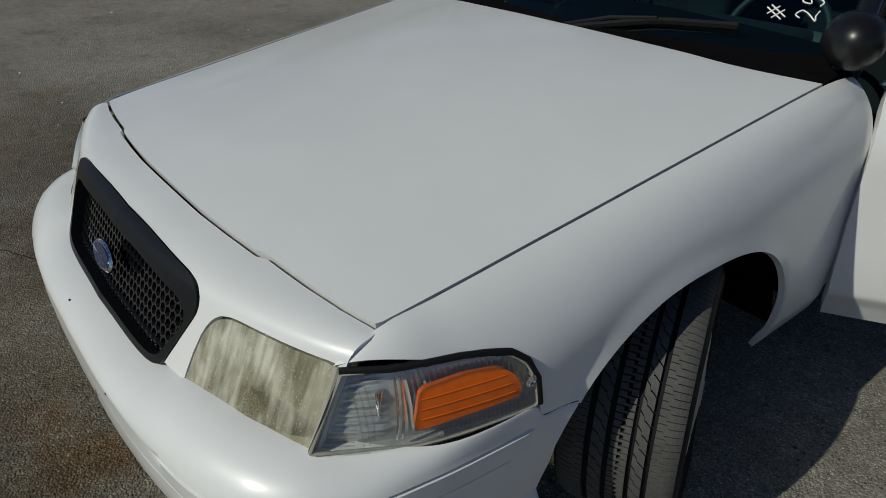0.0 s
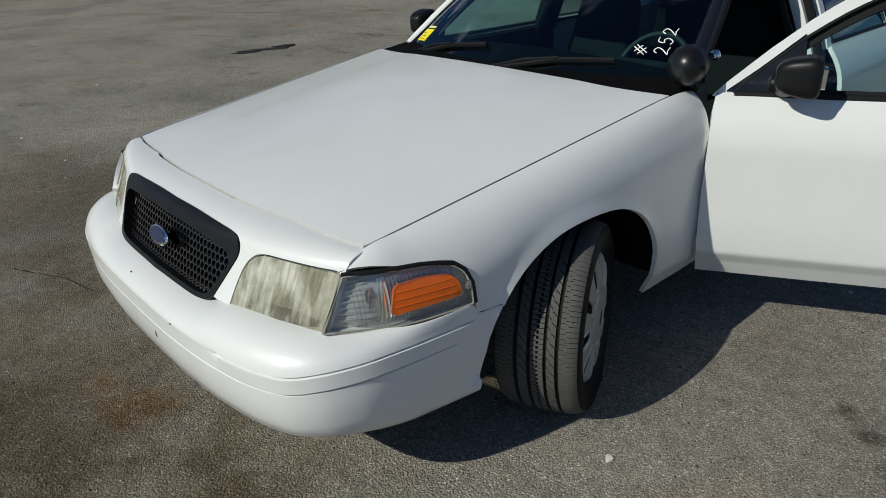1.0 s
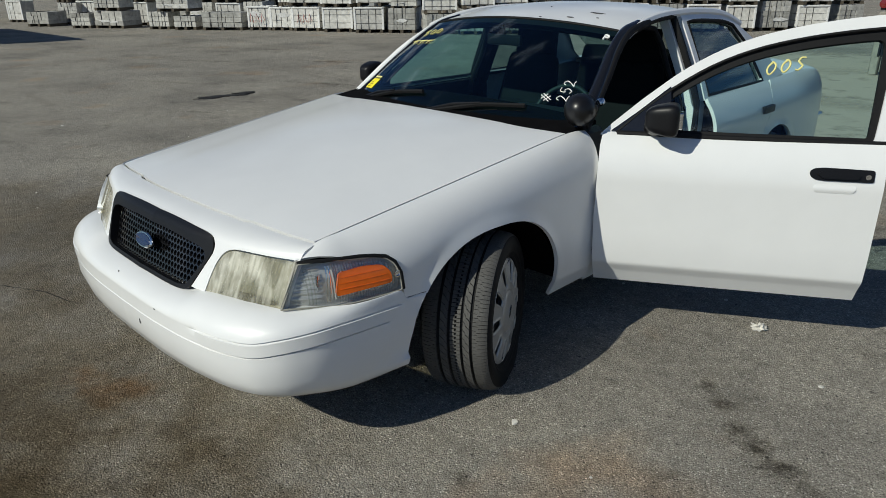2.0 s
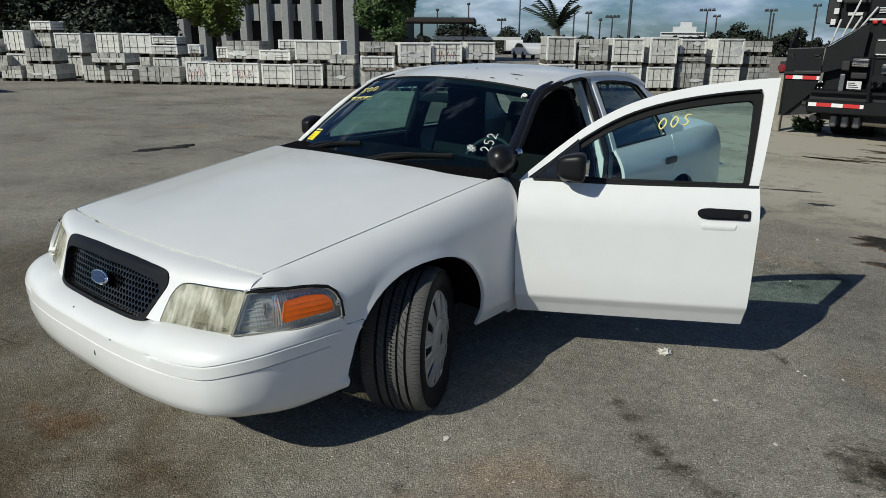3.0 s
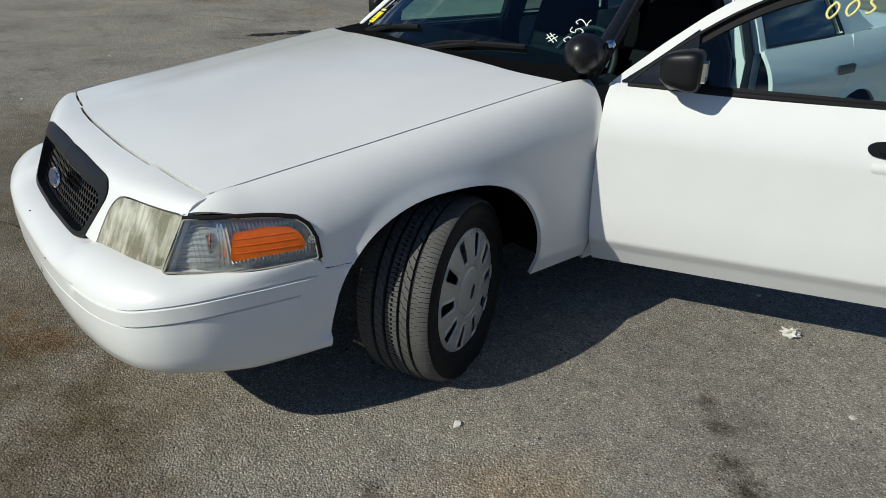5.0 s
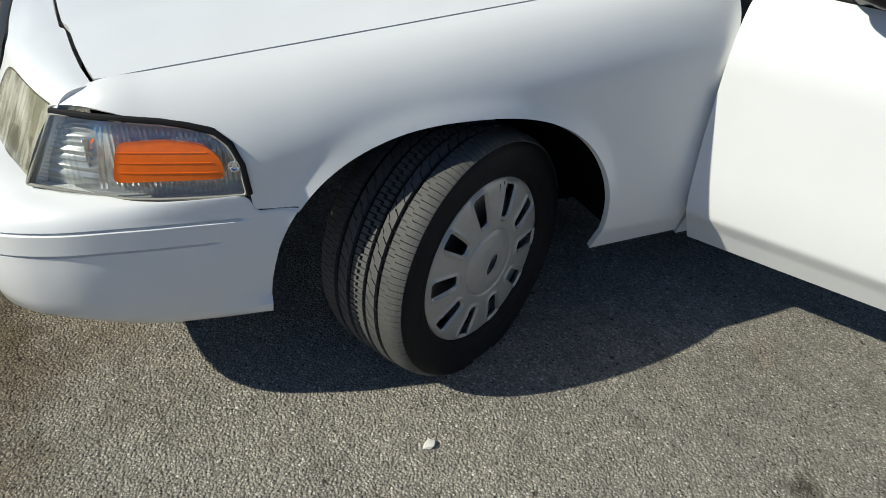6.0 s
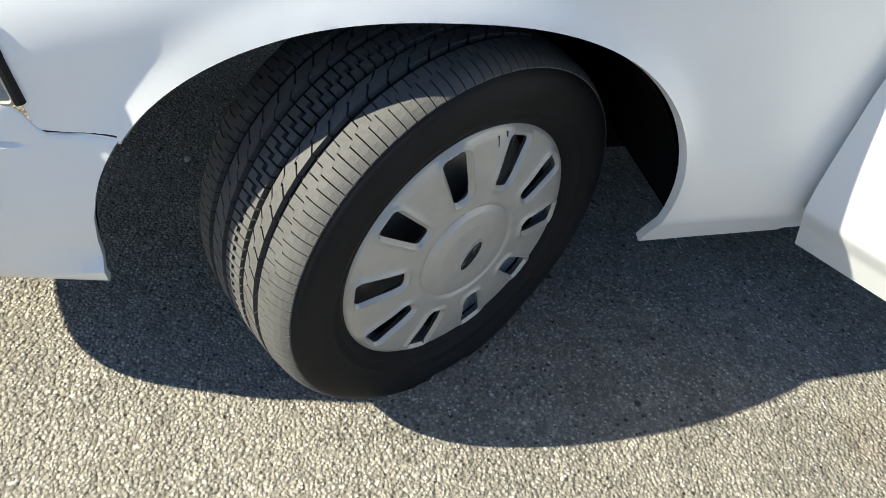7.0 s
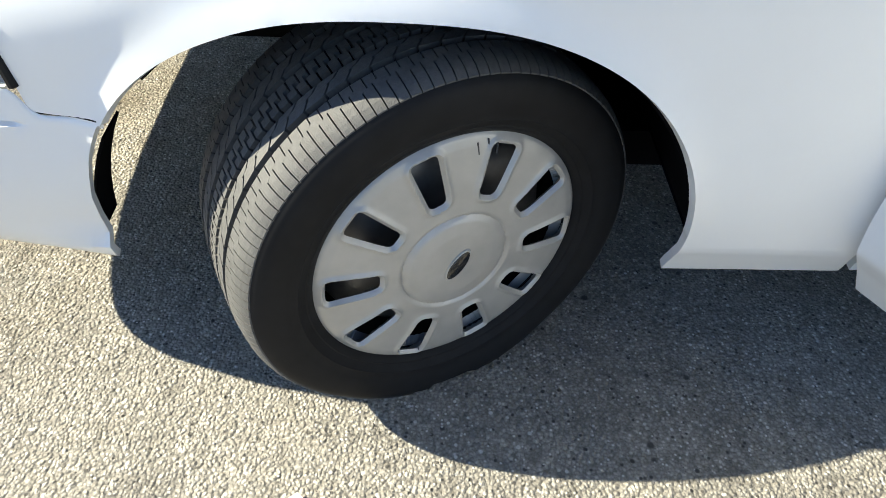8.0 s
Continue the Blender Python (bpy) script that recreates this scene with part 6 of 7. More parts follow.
FAR_LEFT = [(-33.1, 7.8, 0, 0.80, 0.89, "w"), (-28.9, 7.5, 0, 1.1, 0.55, "g"), (-26.3, 8.1, 0, 0.85, 0.54, "g"), (-25.4, 8.9, 0, 1.4, 0.61, "g"), (-25.45, 8.85, 0.63, 1.1, 0.54, "g"), (-29.3, 8.7, 0, 0.9, 0.84, "g"), (-29.0, 9.4, 0.0, 0.95, 0.90, "w"), (-29.0, 9.4, 0.92, 0.95, 0.88, "w"), (-29.6, 8.6, 0.86, 0.6, 0.60, "w"), (-28.4, 10.2, 0, 0.9, 1.08, "g"), (-28.4, 10.2, 1.10, 0.85, 0.62, "g"), (-28.4, 10.2, 1.73, 0.9, 0.43, "w")]
LEFT = [(-26.5, 10.4, 0, 0.9, 0.86, "w"), (-26.5, 10.4, 0.88, 1.1, 0.83, "w"), (-23.3, 9.75, 0, 0.88, 0.61, "g"), (-22.27, 10.2, 0, 0.88, 0.47, "g"), (-22.7, 10.1, 0.62, 1.35, 0.42, "g"), (-24.8, 11.1, 0, 0.95, 0.85, "g"), (-24.8, 11.1, 0.87, 0.95, 0.86, "w"), (-23.9, 11.8, 0, 1.1, 0.86, "g"), (-23.9, 11.8, 0.88, 1.15, 0.83, "w"), (-22.45, 12.1, 0, 1.0, 0.85, "w"), (-22.45, 12.1, 0.88, 1.1, 0.42, "w"), (-22.45, 12.1, 1.31, 0.95, 0.32, "w"), (-21.0, 11.0, 0, 1.6, 0.60, "g"), (-21.4, 12.55, 0, 0.9, 0.9, "g"), (-21.4, 12.55, 0.92, 0.45, 0.42, "w")]
MIDDLE = [(-19.86, 11.75, 0, 0.84, 0.79, "w"), (-19.15, 12.2, 0, 0.82, 0.76, "w"), (-18.27, 12.65, 0, 1.02, 0.77, "w"), (-17.1, 13.05, 0, 1.05, 0.76, "w"), (-15.95, 13.4, 0, 1.0, 0.79, "w"), (-15.0, 14.0, 0, 0.95, 0.76, "g"), (-19.5, 12.5, 0.80, 0.4, 0.48, "w"), (-18.75, 13.0, 0.80, 1.3, 0.70, "g"), (-18.75, 13.6, 0, 1.2, 0.78, "g"), (-17.25, 13.2, 0.78, 1.12, 0.43, "w"), (-17.6, 14.0, 0, 0.9, 1.2, "g"), (-17.6, 14.0, 1.21, 0.8, 0.33, "w"), (-16.0, 14.0, 0.81, 1.65, 0.73, "w"), (-16.0, 14.6, 0, 1.6, 0.80, "g"), (-15.0, 14.1, 0.77, 0.92, 0.33, "g")]
CENTRE = [(-13.7, 14.35, 0, 1.1, 0.60, "g"), (-13.7, 14.35, 0.62, 1.1, 0.46, "w"), (-13.7, 14.35, 1.10, 1.1, 0.42, "g"), (-12.75, 15.0, 0, 1.05, 0.75, "g"), (-12.75, 15.0, 0.77, 1.05, 0.73, "w"), (-12.1, 15.9, 0, 1.0, 0.80, "g"), (-12.1, 15.9, 0.82, 1.0, 0.70, "w"), (-11.5, 16.8, 0, 1.0, 0.85, "g"), (-11.5, 16.8, 0.88, 1.0, 0.65, "w")]
RIGHT = [(-9.5, 18.6, 0, 1.0, 0.86, "w"), (-9.5, 18.6, 0.88, 1.0, 0.84, "w"), (-8.72, 19.4, 0, 1.05, 0.84, "g"), (-8.72, 19.4, 0.86, 1.05, 0.80, "g"), (-7.88, 20.2, 0, 1.05, 0.82, "w"), (-7.88, 20.2, 0.84, 1.08, 0.85, "w"), (-7.05, 21.05, 0, 0.95, 0.78, "w"), (-7.05, 21.05, 0.80, 0.98, 0.92, "w"), (-6.4, 22.05, 0, 1.0, 0.90, "g"), (-6.4, 22.05, 0.92, 1.0, 0.18, "g"), (-6.4, 22.05, 1.12, 0.92, 0.56, "w"), (-5.55, 22.95, 0, 1.0, 0.76, "w"), (-5.55, 22.95, 0.78, 1.04, 0.92, "w"), (-4.8, 24.05, 0, 0.9, 0.76, "g"), (-4.8, 24.05, 0.78, 0.85, 0.36, "g"), (-4.8, 24.05, 1.18, 0.9, 0.46, "g")]
for cluster, turn in ((FAR_LEFT, 32), (LEFT, 32), (MIDDLE, 36), (CENTRE, 48), (RIGHT, 46)):
    for x, y, z0, w, h, style in cluster:
        p = pallet(x, y, z0, w, h, style, turn)
        if (x, z0) in ((-19.86, 0), (-18.27, 0), (-12.1, 0.82)):
            for k in range(3):
                a = -0.28 + 0.2 * k
                part("spray_mark", tube([(a, -0.515, h * 0.35), (a + 0.04, -0.515, h * 0.72), (a + 0.10, -0.515, h * 0.5), (a + 0.13, -0.515, h * 0.33 + 0.04 * k)], 0.009, 6), M_REDPAINT, p, "red sprayed scrawl")


# ---- trees ----
def leaf_crown(blobs, count, size, seed, mats_n=1):
    """A crown of many small leaf clumps, gathered round uneven lobes, with gaps."""
    rnd = random.Random(seed)
    verts, faces = [], []
    weights = [b[3] ** 2 for b in blobs]
    for _ in range(count):
        bx_, by_, bz_, br_ = rnd.choices(blobs, weights)[0]
        d = Vector((rnd.gauss(0, 1), rnd.gauss(0, 1), rnd.gauss(0, 1))).normalized()
        r = br_ * (0.55 + 0.5 * rnd.random() ** 0.6)
        p = Vector((bx_, by_, bz_)) + d * r
        if noise.noise(p * 0.9) < -0.12:
            continue
        a = Vector((rnd.gauss(0, 1), rnd.gauss(0, 1), rnd.gauss(0, 0.6))).normalized()
        c = a.cross(d + Vector((0, 0, 0.3))).normalized()
        s = size * rnd.uniform(0.6, 1.4)
        k = len(verts)
        n = a.cross(c) * s * 0.25
        verts += [p - a * s, p + c * s * 0.55 + n, p + a * s, p - c * s * 0.55 + n]
        faces += [(k, k + 1, k + 2), (k, k + 2, k + 3)]
    me = bpy.data.meshes.new("crown")
    me.from_pydata([tuple(v) for v in verts], [], faces)
    return me


def tree(x, y, h, spread, leaf, seed, label, trunk_r=0.16, low=0.35, count=9000, size=0.16):
    rnd = random.Random(seed)
    t = thing("tree", label, "tree", pose(x, y, 0))
    pts = [(0, 0, 0), (rnd.uniform(-0.1, 0.1), 0.05, h * 0.2), (rnd.uniform(-0.2, 0.2), rnd.uniform(-0.2, 0.2), h * 0.42), (rnd.uniform(-0.3, 0.3), 0.1, h * 0.75)]
    limbs = [tube(pts, [trunk_r, trunk_r * 0.8, trunk_r * 0.55, trunk_r * 0.15], 10)]
    blobs = []
    for k in range(9):
        a = k * 2.4 + rnd.uniform(-0.4, 0.4)
        z = h * (low + (0.93 - low) * ((k + 0.5) / 9))
        r = spread * (0.35 + 0.35 * rnd.random()) * (1.0 if k < 6 else 0.55)
        tip = (math.cos(a) * r, math.sin(a) * r, z)
        limbs.append(tube([(0, 0, z * 0.55), (tip[0] * 0.5, tip[1] * 0.5, z * 0.8), tip], [trunk_r * 0.45, trunk_r * 0.25, 0.02], 6))
        blobs.append((*tip, spread * rnd.uniform(0.30, 0.50)))
        for q in range(3):
            blobs.append((tip[0] + rnd.gauss(0, spread * 0.22), tip[1] + rnd.gauss(0, spread * 0.22), tip[2] + rnd.gauss(0, spread * 0.16), spread * rnd.uniform(0.12, 0.26)))
    part("trunk", join(*limbs), M_BARK, t)
    me = leaf_crown(blobs, count, size, seed)
    me.materials.append(leaf)
    c = new("crown", me)
    c.parent = t
    return t


tree(-37.0, 11.5, 8.5, 4.6, M_LEAFD, 3, "large dark dense tree behind the pallets", 0.3, 0.12, 42000, 0.115)
tree(-33.0, 14.5, 9.0, 4.4, M_LEAFD, 4, "large dark dense tree behind the pallets", 0.3, 0.12, 42000, 0.115)
tree(-32.2, 15.4, 8.0, 3.4, M_LEAFD, 5, "dark leafy tree in front of the concrete building", 0.25, 0.16, 34000, 0.11)
tree(-23.6, 14.9, 5.6, 2.1, M_LEAFL, 6, "slender tree with sunlit yellow-green leaves", 0.13, 0.42, 24000, 0.085)
tree(-18.4, 19.4, 5.4, 1.45, M_LEAFM, 8, "bushy green tree beside the concrete building", 0.12, 0.33, 24000, 0.085)


def palm(x, y, h, seed):
    """A short palm: ringed trunk and drooping feathered fronds."""
    rnd = random.Random(seed)
    p = thing("palm_tree", "small palm with drooping feathery fronds", "palm", pose(x, y, 0))
    part("trunk", tube([(0, 0, 0), (0.05, 0, h * 0.5), (0.0, 0.05, h)], [0.16, 0.12, 0.10], 10), M_TRUNKGREY, p)
    for k in range(15):
        a, lift = k * 2.4, rnd.uniform(0.35, 1.5)
        ln = rnd.uniform(1.0, 1.5)
        mid = []
        for i in range(8):
            t = i / 7
            rr = ln * t * math.cos(lift * (1 - 0.3 * t))
            mid.append(Vector((math.cos(a) * rr, math.sin(a) * rr, h + ln * (math.sin(lift) * t - 0.20 * t * t))))
        bm = tube(mid, [0.03 - 0.0035 * i for i in range(8)], 5)
        sidev = Vector((-math.sin(a), math.cos(a), 0))
        for i in range(1, 8):
            for f in (0, 0.5):
                c = mid[i - 1].lerp(mid[i], f)
                for s in (1, -1):
                    tip = c + sidev * s * 0.27 * math.sin(0.35 + 2.5 * (i + f) / 8) + Vector((0, 0, -0.16)) + (mid[i] - mid[i - 1]) * 1.2
                    w = (mid[i] - mid[i - 1]) * 0.28
                    bm.faces.new([bm.verts.new(c - w), bm.verts.new(c + w), bm.verts.new(tip)])
        part("frond", bm, M_LEAFD, p, smooth=False)


palm(-11.0, 21.0, 2.05, 2)


# ---- concrete building with deep ribs ----
bd = thing("building", "tall concrete building with deep vertical ribs and dark recesses", "building", pose(-33.5, 26.5, 0, 0, 0, 36))
part("wall", box_bm(-14, 4.1, 0.9, 9, 0, 13), M_CONC, bd, smooth=False)
part("dark_recess", box_bm(-14, 4.0, 0.82, 0.90, 0, 13), M_TRUCKFLAT, bd, "dark glazed recess behind the ribs", smooth=False)
for k in range(14):
    xx = -13.6 + 1.34 * k
    rw = 0.25 if xx < 1 else 0.36
    part("rib", box_bm(xx - rw, xx + rw, -0.1, 0.9, 0, 13, 0.06, 1), M_CONC, bd, smooth=False)
for k in range(7):
    part("sill_panel", box_bm(-13.3 + 2.3 * k, -11.2 + 2.3 * k, 0.3, 0.8, 2.6, 3.6), M_CONC, bd, smooth=False)
part("side_wing", box_bm(4.1, 7.0, 1.5, 8, 0, 6.5), M_ROOFBROWN, bd, "dark brown side wing", smooth=False)
part("canopy", box_bm(6.6, 11.6, -0.6, 4.0, 2.55, 2.85, 0.05, 1), M_ROOFBROWN, bd, "low dark brown flat canopy", smooth=False)
for k in range(2):
    part("canopy_post", box_bm(8.2 + 2.6 * k, 8.35 + 2.6 * k, 0.2, 0.35, 0, 2.55), M_ROOFBROWN, bd, smooth=False)
rail = part("fence_rail", box_bm(9.0, 14.5, 1.0, 1.1, 1.55, 1.75), M_BLDG, bd, "pale low wall top", smooth=False)


# ---- light poles, far trees and buildings ----
def light_pole(x, y, h, heads, r=0.19):
    p = thing("light_pole", "tall dark floodlight pole on the horizon", "pole", pose(x, y, 0), group="floodlight poles")
    part("shaft", tube([(0, 0, 0), (0, 0, h)], [r, r * 0.7], 8), M_POLE, p)
    if heads:
        part("crossarm", box_bm(-0.4 * heads, 0.4 * heads, -0.06, 0.06, h - 0.1, h + 0.02), M_POLE, p, smooth=False)
    for k in range(heads):
        part("floodlight", moved(box_bm(-0.28, 0.28, -0.25, 0.2, -0.15, 0.2, 0.05, 1), pose(-0.4 * heads + 0.4 + 0.8 * k, 0, h + 0.15, 30, 0, 0)), M_POLE, p, smooth=False)


CAM0 = Vector((2.81, -2.19, 0))


def at_bearing(deg, dist):
    """A spot on the ground in a compass direction (from +y towards +x) as seen from where the car is viewed."""
    return CAM0.x + math.sin(radians(deg)) * dist, CAM0.y + math.cos(radians(deg)) * dist


for deg, dist, h, heads in ((-40.15, 150, 7.0, 1), (-37.7, 150, 8.2, 1), (-35.1, 150, 5.2, 3), (-33.7, 150, 10.1, 2), (-29.5, 150, 6.6, 0), (-28.4, 150, 6.6, 2), (-27.5, 150, 5.3, 1), (-26.6, 150, 5.9, 4), (-25.3, 90, 12.0, 0), (-19.8, 150, 7.1, 4), (-19.1, 150, 6.0, 2), (-15.5, 150, 7.0, 3), (-15.3, 150, 6.6, 0), (-12.6, 150, 7.8, 2)):
    light_pole(*at_bearing(deg, dist), h, heads)


def far_trees(deg0, deg1, dist, h, seed):
    rnd = random.Random(seed)
    blobs = []
    n = max(3, int((deg1 - deg0) * dist * 0.0175 / (h * 0.45)))
    for k in range(n):
        x, y = at_bearing(deg0 + (deg1 - deg0) * (k + 0.5) / n, dist + rnd.uniform(-3, 3))
        hh = h * rnd.uniform(0.7, 1.05)
        blobs += [(x, y, hh * 0.35, hh * 0.42), (x + rnd.uniform(-1, 1), y, hh * 0.66, hh * 0.34), (x + rnd.uniform(-2, 2), y, hh * 0.45, hh * 0.3)]
    me = leaf_crown(blobs, 1500 * n, h * 0.06, seed)
    me.materials.append(M_FAR)
    tagged(new("far_trees", me), "dark distant row of trees on the horizon", "trees", kind="stuff")


far_trees(-60, -12, 150, 2.5, 1)
far_trees(-39.0, -36.8, 75, 3.7, 2)
far_trees(-18.0, -13.6, 85, 3.9, 3)
far_trees(-20.2, -18.6, 90, 3.1, 4)
far_trees(-35.4, -31.6, 80, 2.9, 5)
fb = thing("far_building", "distant white stepped building on the horizon", "building", pose(*at_bearing(-21.2, 260), 0, 0, 0, 24) @ Matrix.Diagonal((0.5, 0.5, 0.5, 1)))
part("wall", box_bm(-16, 14, 0, 12, 0, 8.5), M_BLDG, fb, smooth=False)
part("tower", box_bm(-8, 7, 1, 11, 8.5, 12), M_BLDG, fb, smooth=False)
part("tower_top", box_bm(-3.5, 4, 2, 10, 12, 15), M_BLDG, fb, smooth=False)
for k in range(3):
    part("window_band", box_bm(-15.5, 13.5, -0.08, 0.0, 2.0 + 2.4 * k, 3.0 + 2.4 * k), M_CARGLASS, fb, smooth=False)


# ---- parked vehicles behind the pallets ----
def van(x, y, turn, low=False):
    h, ln = (1.32, 4.4) if low else (1.55, 4.6)
    name = "parked_car" if low else "parked_van"
    v = thing(name, "white parked sedan behind the pallets" if low else "white parked van behind the pallets", "car" if low else "van", pose(x, y, 0, 0, 0, turn))
    prof = [(-ln / 2, 0.35), (ln / 2, 0.35), (ln / 2, 0.75), (ln / 2 - 0.9, 0.9), (ln / 2 - 1.7, h), (-ln / 2 + (1.1 if low else 0.1), h), (-ln / 2, 0.95)]
    b = prism(rounded(prof, 0.15), -0.9, 0.9)
    part("body", moved(b, pose(0, 0, 0, 90, 0, 0)), M_VANWHITE, v)
    gl_ = [(ln / 2 - 1.0, 0.95), (ln / 2 - 1.72, h - 0.1), (0.2 if not low else -ln / 2 + 1.2, h - 0.1), (0.2 if not low else -ln / 2 + 0.6, 0.95)]
    part("windows", moved(prism(gl_, -0.915, 0.915), pose(0, 0, 0, 90, 0, 0)), M_CARGLASS, v, "dark vehicle windows")
    for sx in (-1, 1):
        for sy in (-1, 1):
            part("wheel", moved(lathe([(-0.1, 0.1), (-0.1, 0.32), (0.1, 0.32), (0.1, 0.1)], 20), pose(sx * ln * 0.3, sy * 0.82, 0.32, 0, 0, 90)), M_RUBBER, v)


vx, vy = at_bearing(-34.2, 80)
van(vx, vy, 130)
vx, vy = at_bearing(-32.9, 62)
van(vx, vy, 140, True)

# ---- unseen parked flatbed, added out of view to throw the shadow across the yard ----
fl_ = thing("parked_flatbed", "unseen flatbed trailer added to throw the shadow across the yard", "trailer", pose(-20.9, 1.2, 0))
part("load", box_bm(-8.0, 0.0, 0.0, 1.30, 1.85, 2.62, 0.03, 1), M_VANWHITE, fl_, smooth=False)
part("bed", box_bm(-8.0, -1.3, 0.0, 1.30, 1.0, 1.22, 0.02, 1), M_TRUCKFLAT, fl_, smooth=False)
for k in range(5):
    part("stake", box_bm(-7.9 + 1.6 * k, -7.8 + 1.6 * k, 0.0, 1.30, 1.22, 1.85), M_TRUCKFLAT, fl_, smooth=False)
for k in range(3):
    part("wheel", moved(lathe([(-0.5, 0.1), (-0.5, 0.46), (-0.45, 0.5), (0.45, 0.5), (0.5, 0.46), (0.5, 0.1)], 28, axis="X"), pose(-2.2 - 1.15 * k, 0.65, 0.5, 0, 0, 90)), M_RUBBER, fl_)

# ---- the black truck ----
tk = thing("truck", "black grapple truck with red and white reflective tape", "truck", pose(0, 11.6, 0))


def steel(name, bm, material=None, label="", at=None):
    return part(name, bm, material or M_TRUCK, tk, label, smooth=False, at=at)


def upright(points, y0, y1):
    """An outline in x, z carried from y0 back to y1."""
    return moved(prism(points, -y1, -y0), pose(0, 0, 0, 90, 0, 0))


steel("hopper_panel", upright([(-0.60, 1.14), (-0.02, 1.16), (-0.02, 1.54), (-0.60, 1.51)], 0.0, 0.03))
steel("hopper_ledge", upright([(-0.61, 1.09), (-0.01, 1.11), (-0.01, 1.15), (-0.61, 1.13)], -0.03, 0.02), M_TRUCKFLAT)
steel("hopper_foot", upright([(-0.59, 1.09), (-0.02, 1.11), (-0.04, 0.98), (-0.12, 0.78), (-0.54, 0.35), (-0.57, 0.35)], 0.02, 0.06))
steel("hopper_belly", upright([(-0.05, 0.95), (-0.10, 0.40), (-0.57, 0.34)], 0.10, 0.9), M_TRUCKFLAT)
steel("hopper_side", moved(prism([(0.0, 0.35), (0.02, 1.51), (0.55, 1.9), (0.55, 0.6)], -0.61, -0.58), Matrix(((0, 0, 1, 0), (1, 0, 0, 0), (0, 1, 0, 0), (0, 0, 0, 1)))))
steel("hopper_side", upright([(-0.03, 1.12), (0.0, 1.54), (0.55, 1.93), (0.62, 1.90), (0.58, 1.30)], 0.04, 0.08))
steel("hopper_rim", tube([(-0.60, 0.01, 1.52), (-0.02, 0.01, 1.55), (0.56, 0.05, 1.95)], 0.010, 6), M_STEEL, "worn bright steel edge")
for sx in (-0.53, -0.10):
    steel("hook", box_bm(sx - 0.05, sx + 0.05, -0.02, 0.0, 1.41, 1.43), M_TRUCKFLAT)
    steel("hook", box_bm(sx + 0.03, sx + 0.05, -0.02, 0.0, 1.36, 1.43), M_TRUCKFLAT)
steel("body", box_bm(0.52, 3.4, 0.22, 5.0, 0.8, 3.6, 0.03, 1))
steel("upper_body", upright([(-0.10, 1.9), (-0.12, 2.3), (-0.05, 3.7), (3.4, 3.7), (3.4, 2.3), (0.52, 2.0)], 0.5, 5.0))
steel("upper_rim", box_bm(0.10, 3.4, 0.30, 0.46, 2.28, 2.42, 0.02, 1), M_TRUCKFLAT)
steel("upper_rim", box_bm(-0.16, 0.04, 0.40, 0.60, 1.95, 3.6, 0.02, 1), M_TRUCKFLAT)
for xx, zz in ((0.0, 2.16), (-0.03, 1.98), (0.02, 2.36)):
    steel("side_lamp", box_bm(xx - 0.04, xx + 0.04, 0.37, 0.40, zz - 0.05, zz + 0.05, 0.006, 1), M_LABEL)
steel("plate", box_bm(0.17, 0.40, 0.46, 0.50, 2.09, 2.14), M_LABEL, "pale strip")
for a, c in (((0.14, 2.02), (-0.01, 1.45)), ((0.07, 1.74), (0.01, 1.48)), ((0.44, 2.46), (0.14, 1.58)), ((0.45, 2.06), (0.23, 1.62)), ((0.66, 2.21), (0.34, 1.72))):
    steel("rod", tube([(a[0], 0.14, a[1]), (c[0], 0.20, c[1])], 0.017, 8), M_LABEL, "bare steel rod")
steel("light_bar", box_bm(0.56, 1.9, 0.17, 0.21, 2.00, 2.03), M_LABEL)
for k in range(5):
    steel("marker_light", moved(lathe([(0, 0.042), (0.03, 0.042), (0.045, 0.025), (0.05, 0.0)], 16, axis="Z"), pose(0.65 + 0.135 * k, 0.21, 1.98, 90, 0, 0)), M_RED, "round red lamp")
for k in range(3):
    steel("hazard_bar", box_bm(0.68, 1.9, 0.18, 0.22, 2.12 + 0.035 * k, 2.135 + 0.035 * k), M_LABEL)
steel("hatch", box_bm(0.70, 0.94, 0.19, 0.23, 1.42, 1.71, 0.02, 1), M_TRUCKFLAT)
steel("hatch_rim", join(box_bm(0.74, 0.90, 0.175, 0.195, 1.67, 1.69), box_bm(0.74, 0.90, 0.175, 0.195, 1.44, 1.46)), M_LABEL)
steel("label_plate", box_bm(0.44, 0.66, -0.12, -0.10, 0.88, 1.01), M_LABEL, "pale unreadable plate")
steel("label_plate", box_bm(0.95, 1.1, 0.19, 0.21, 1.38, 1.50), M_LABEL, "pale unreadable plate")
for k in range(3):
    steel("print_bar", box_bm(0.46, 0.62 - 0.03 * k, -0.126, -0.12, 0.905 + 0.033 * k, 0.918 + 0.033 * k), M_STRAP)
for k, (x0, x1, z0, z1) in enumerate(((0.30, 0.42, 1.18, 1.34), (0.46, 0.70, 1.24, 1.38), (0.46, 0.70, 1.05, 1.15), (0.30, 0.38, 0.78, 1.12), (0.74, 0.95, 0.90, 1.10), (0.90, 1.2, 1.14, 1.30))):
    steel("machinery", box_bm(x0, x1, -0.04, 0.22, z0, z1, 0.02, 2), M_STEEL if k % 2 else M_TRUCKFLAT)
for z in (1.36, 1.30, 1.27):
    steel("hydraulic_pipe", tube([(0.46, -0.07, z), (0.70, -0.07, z - 0.01)], 0.012, 6), M_CHROME)
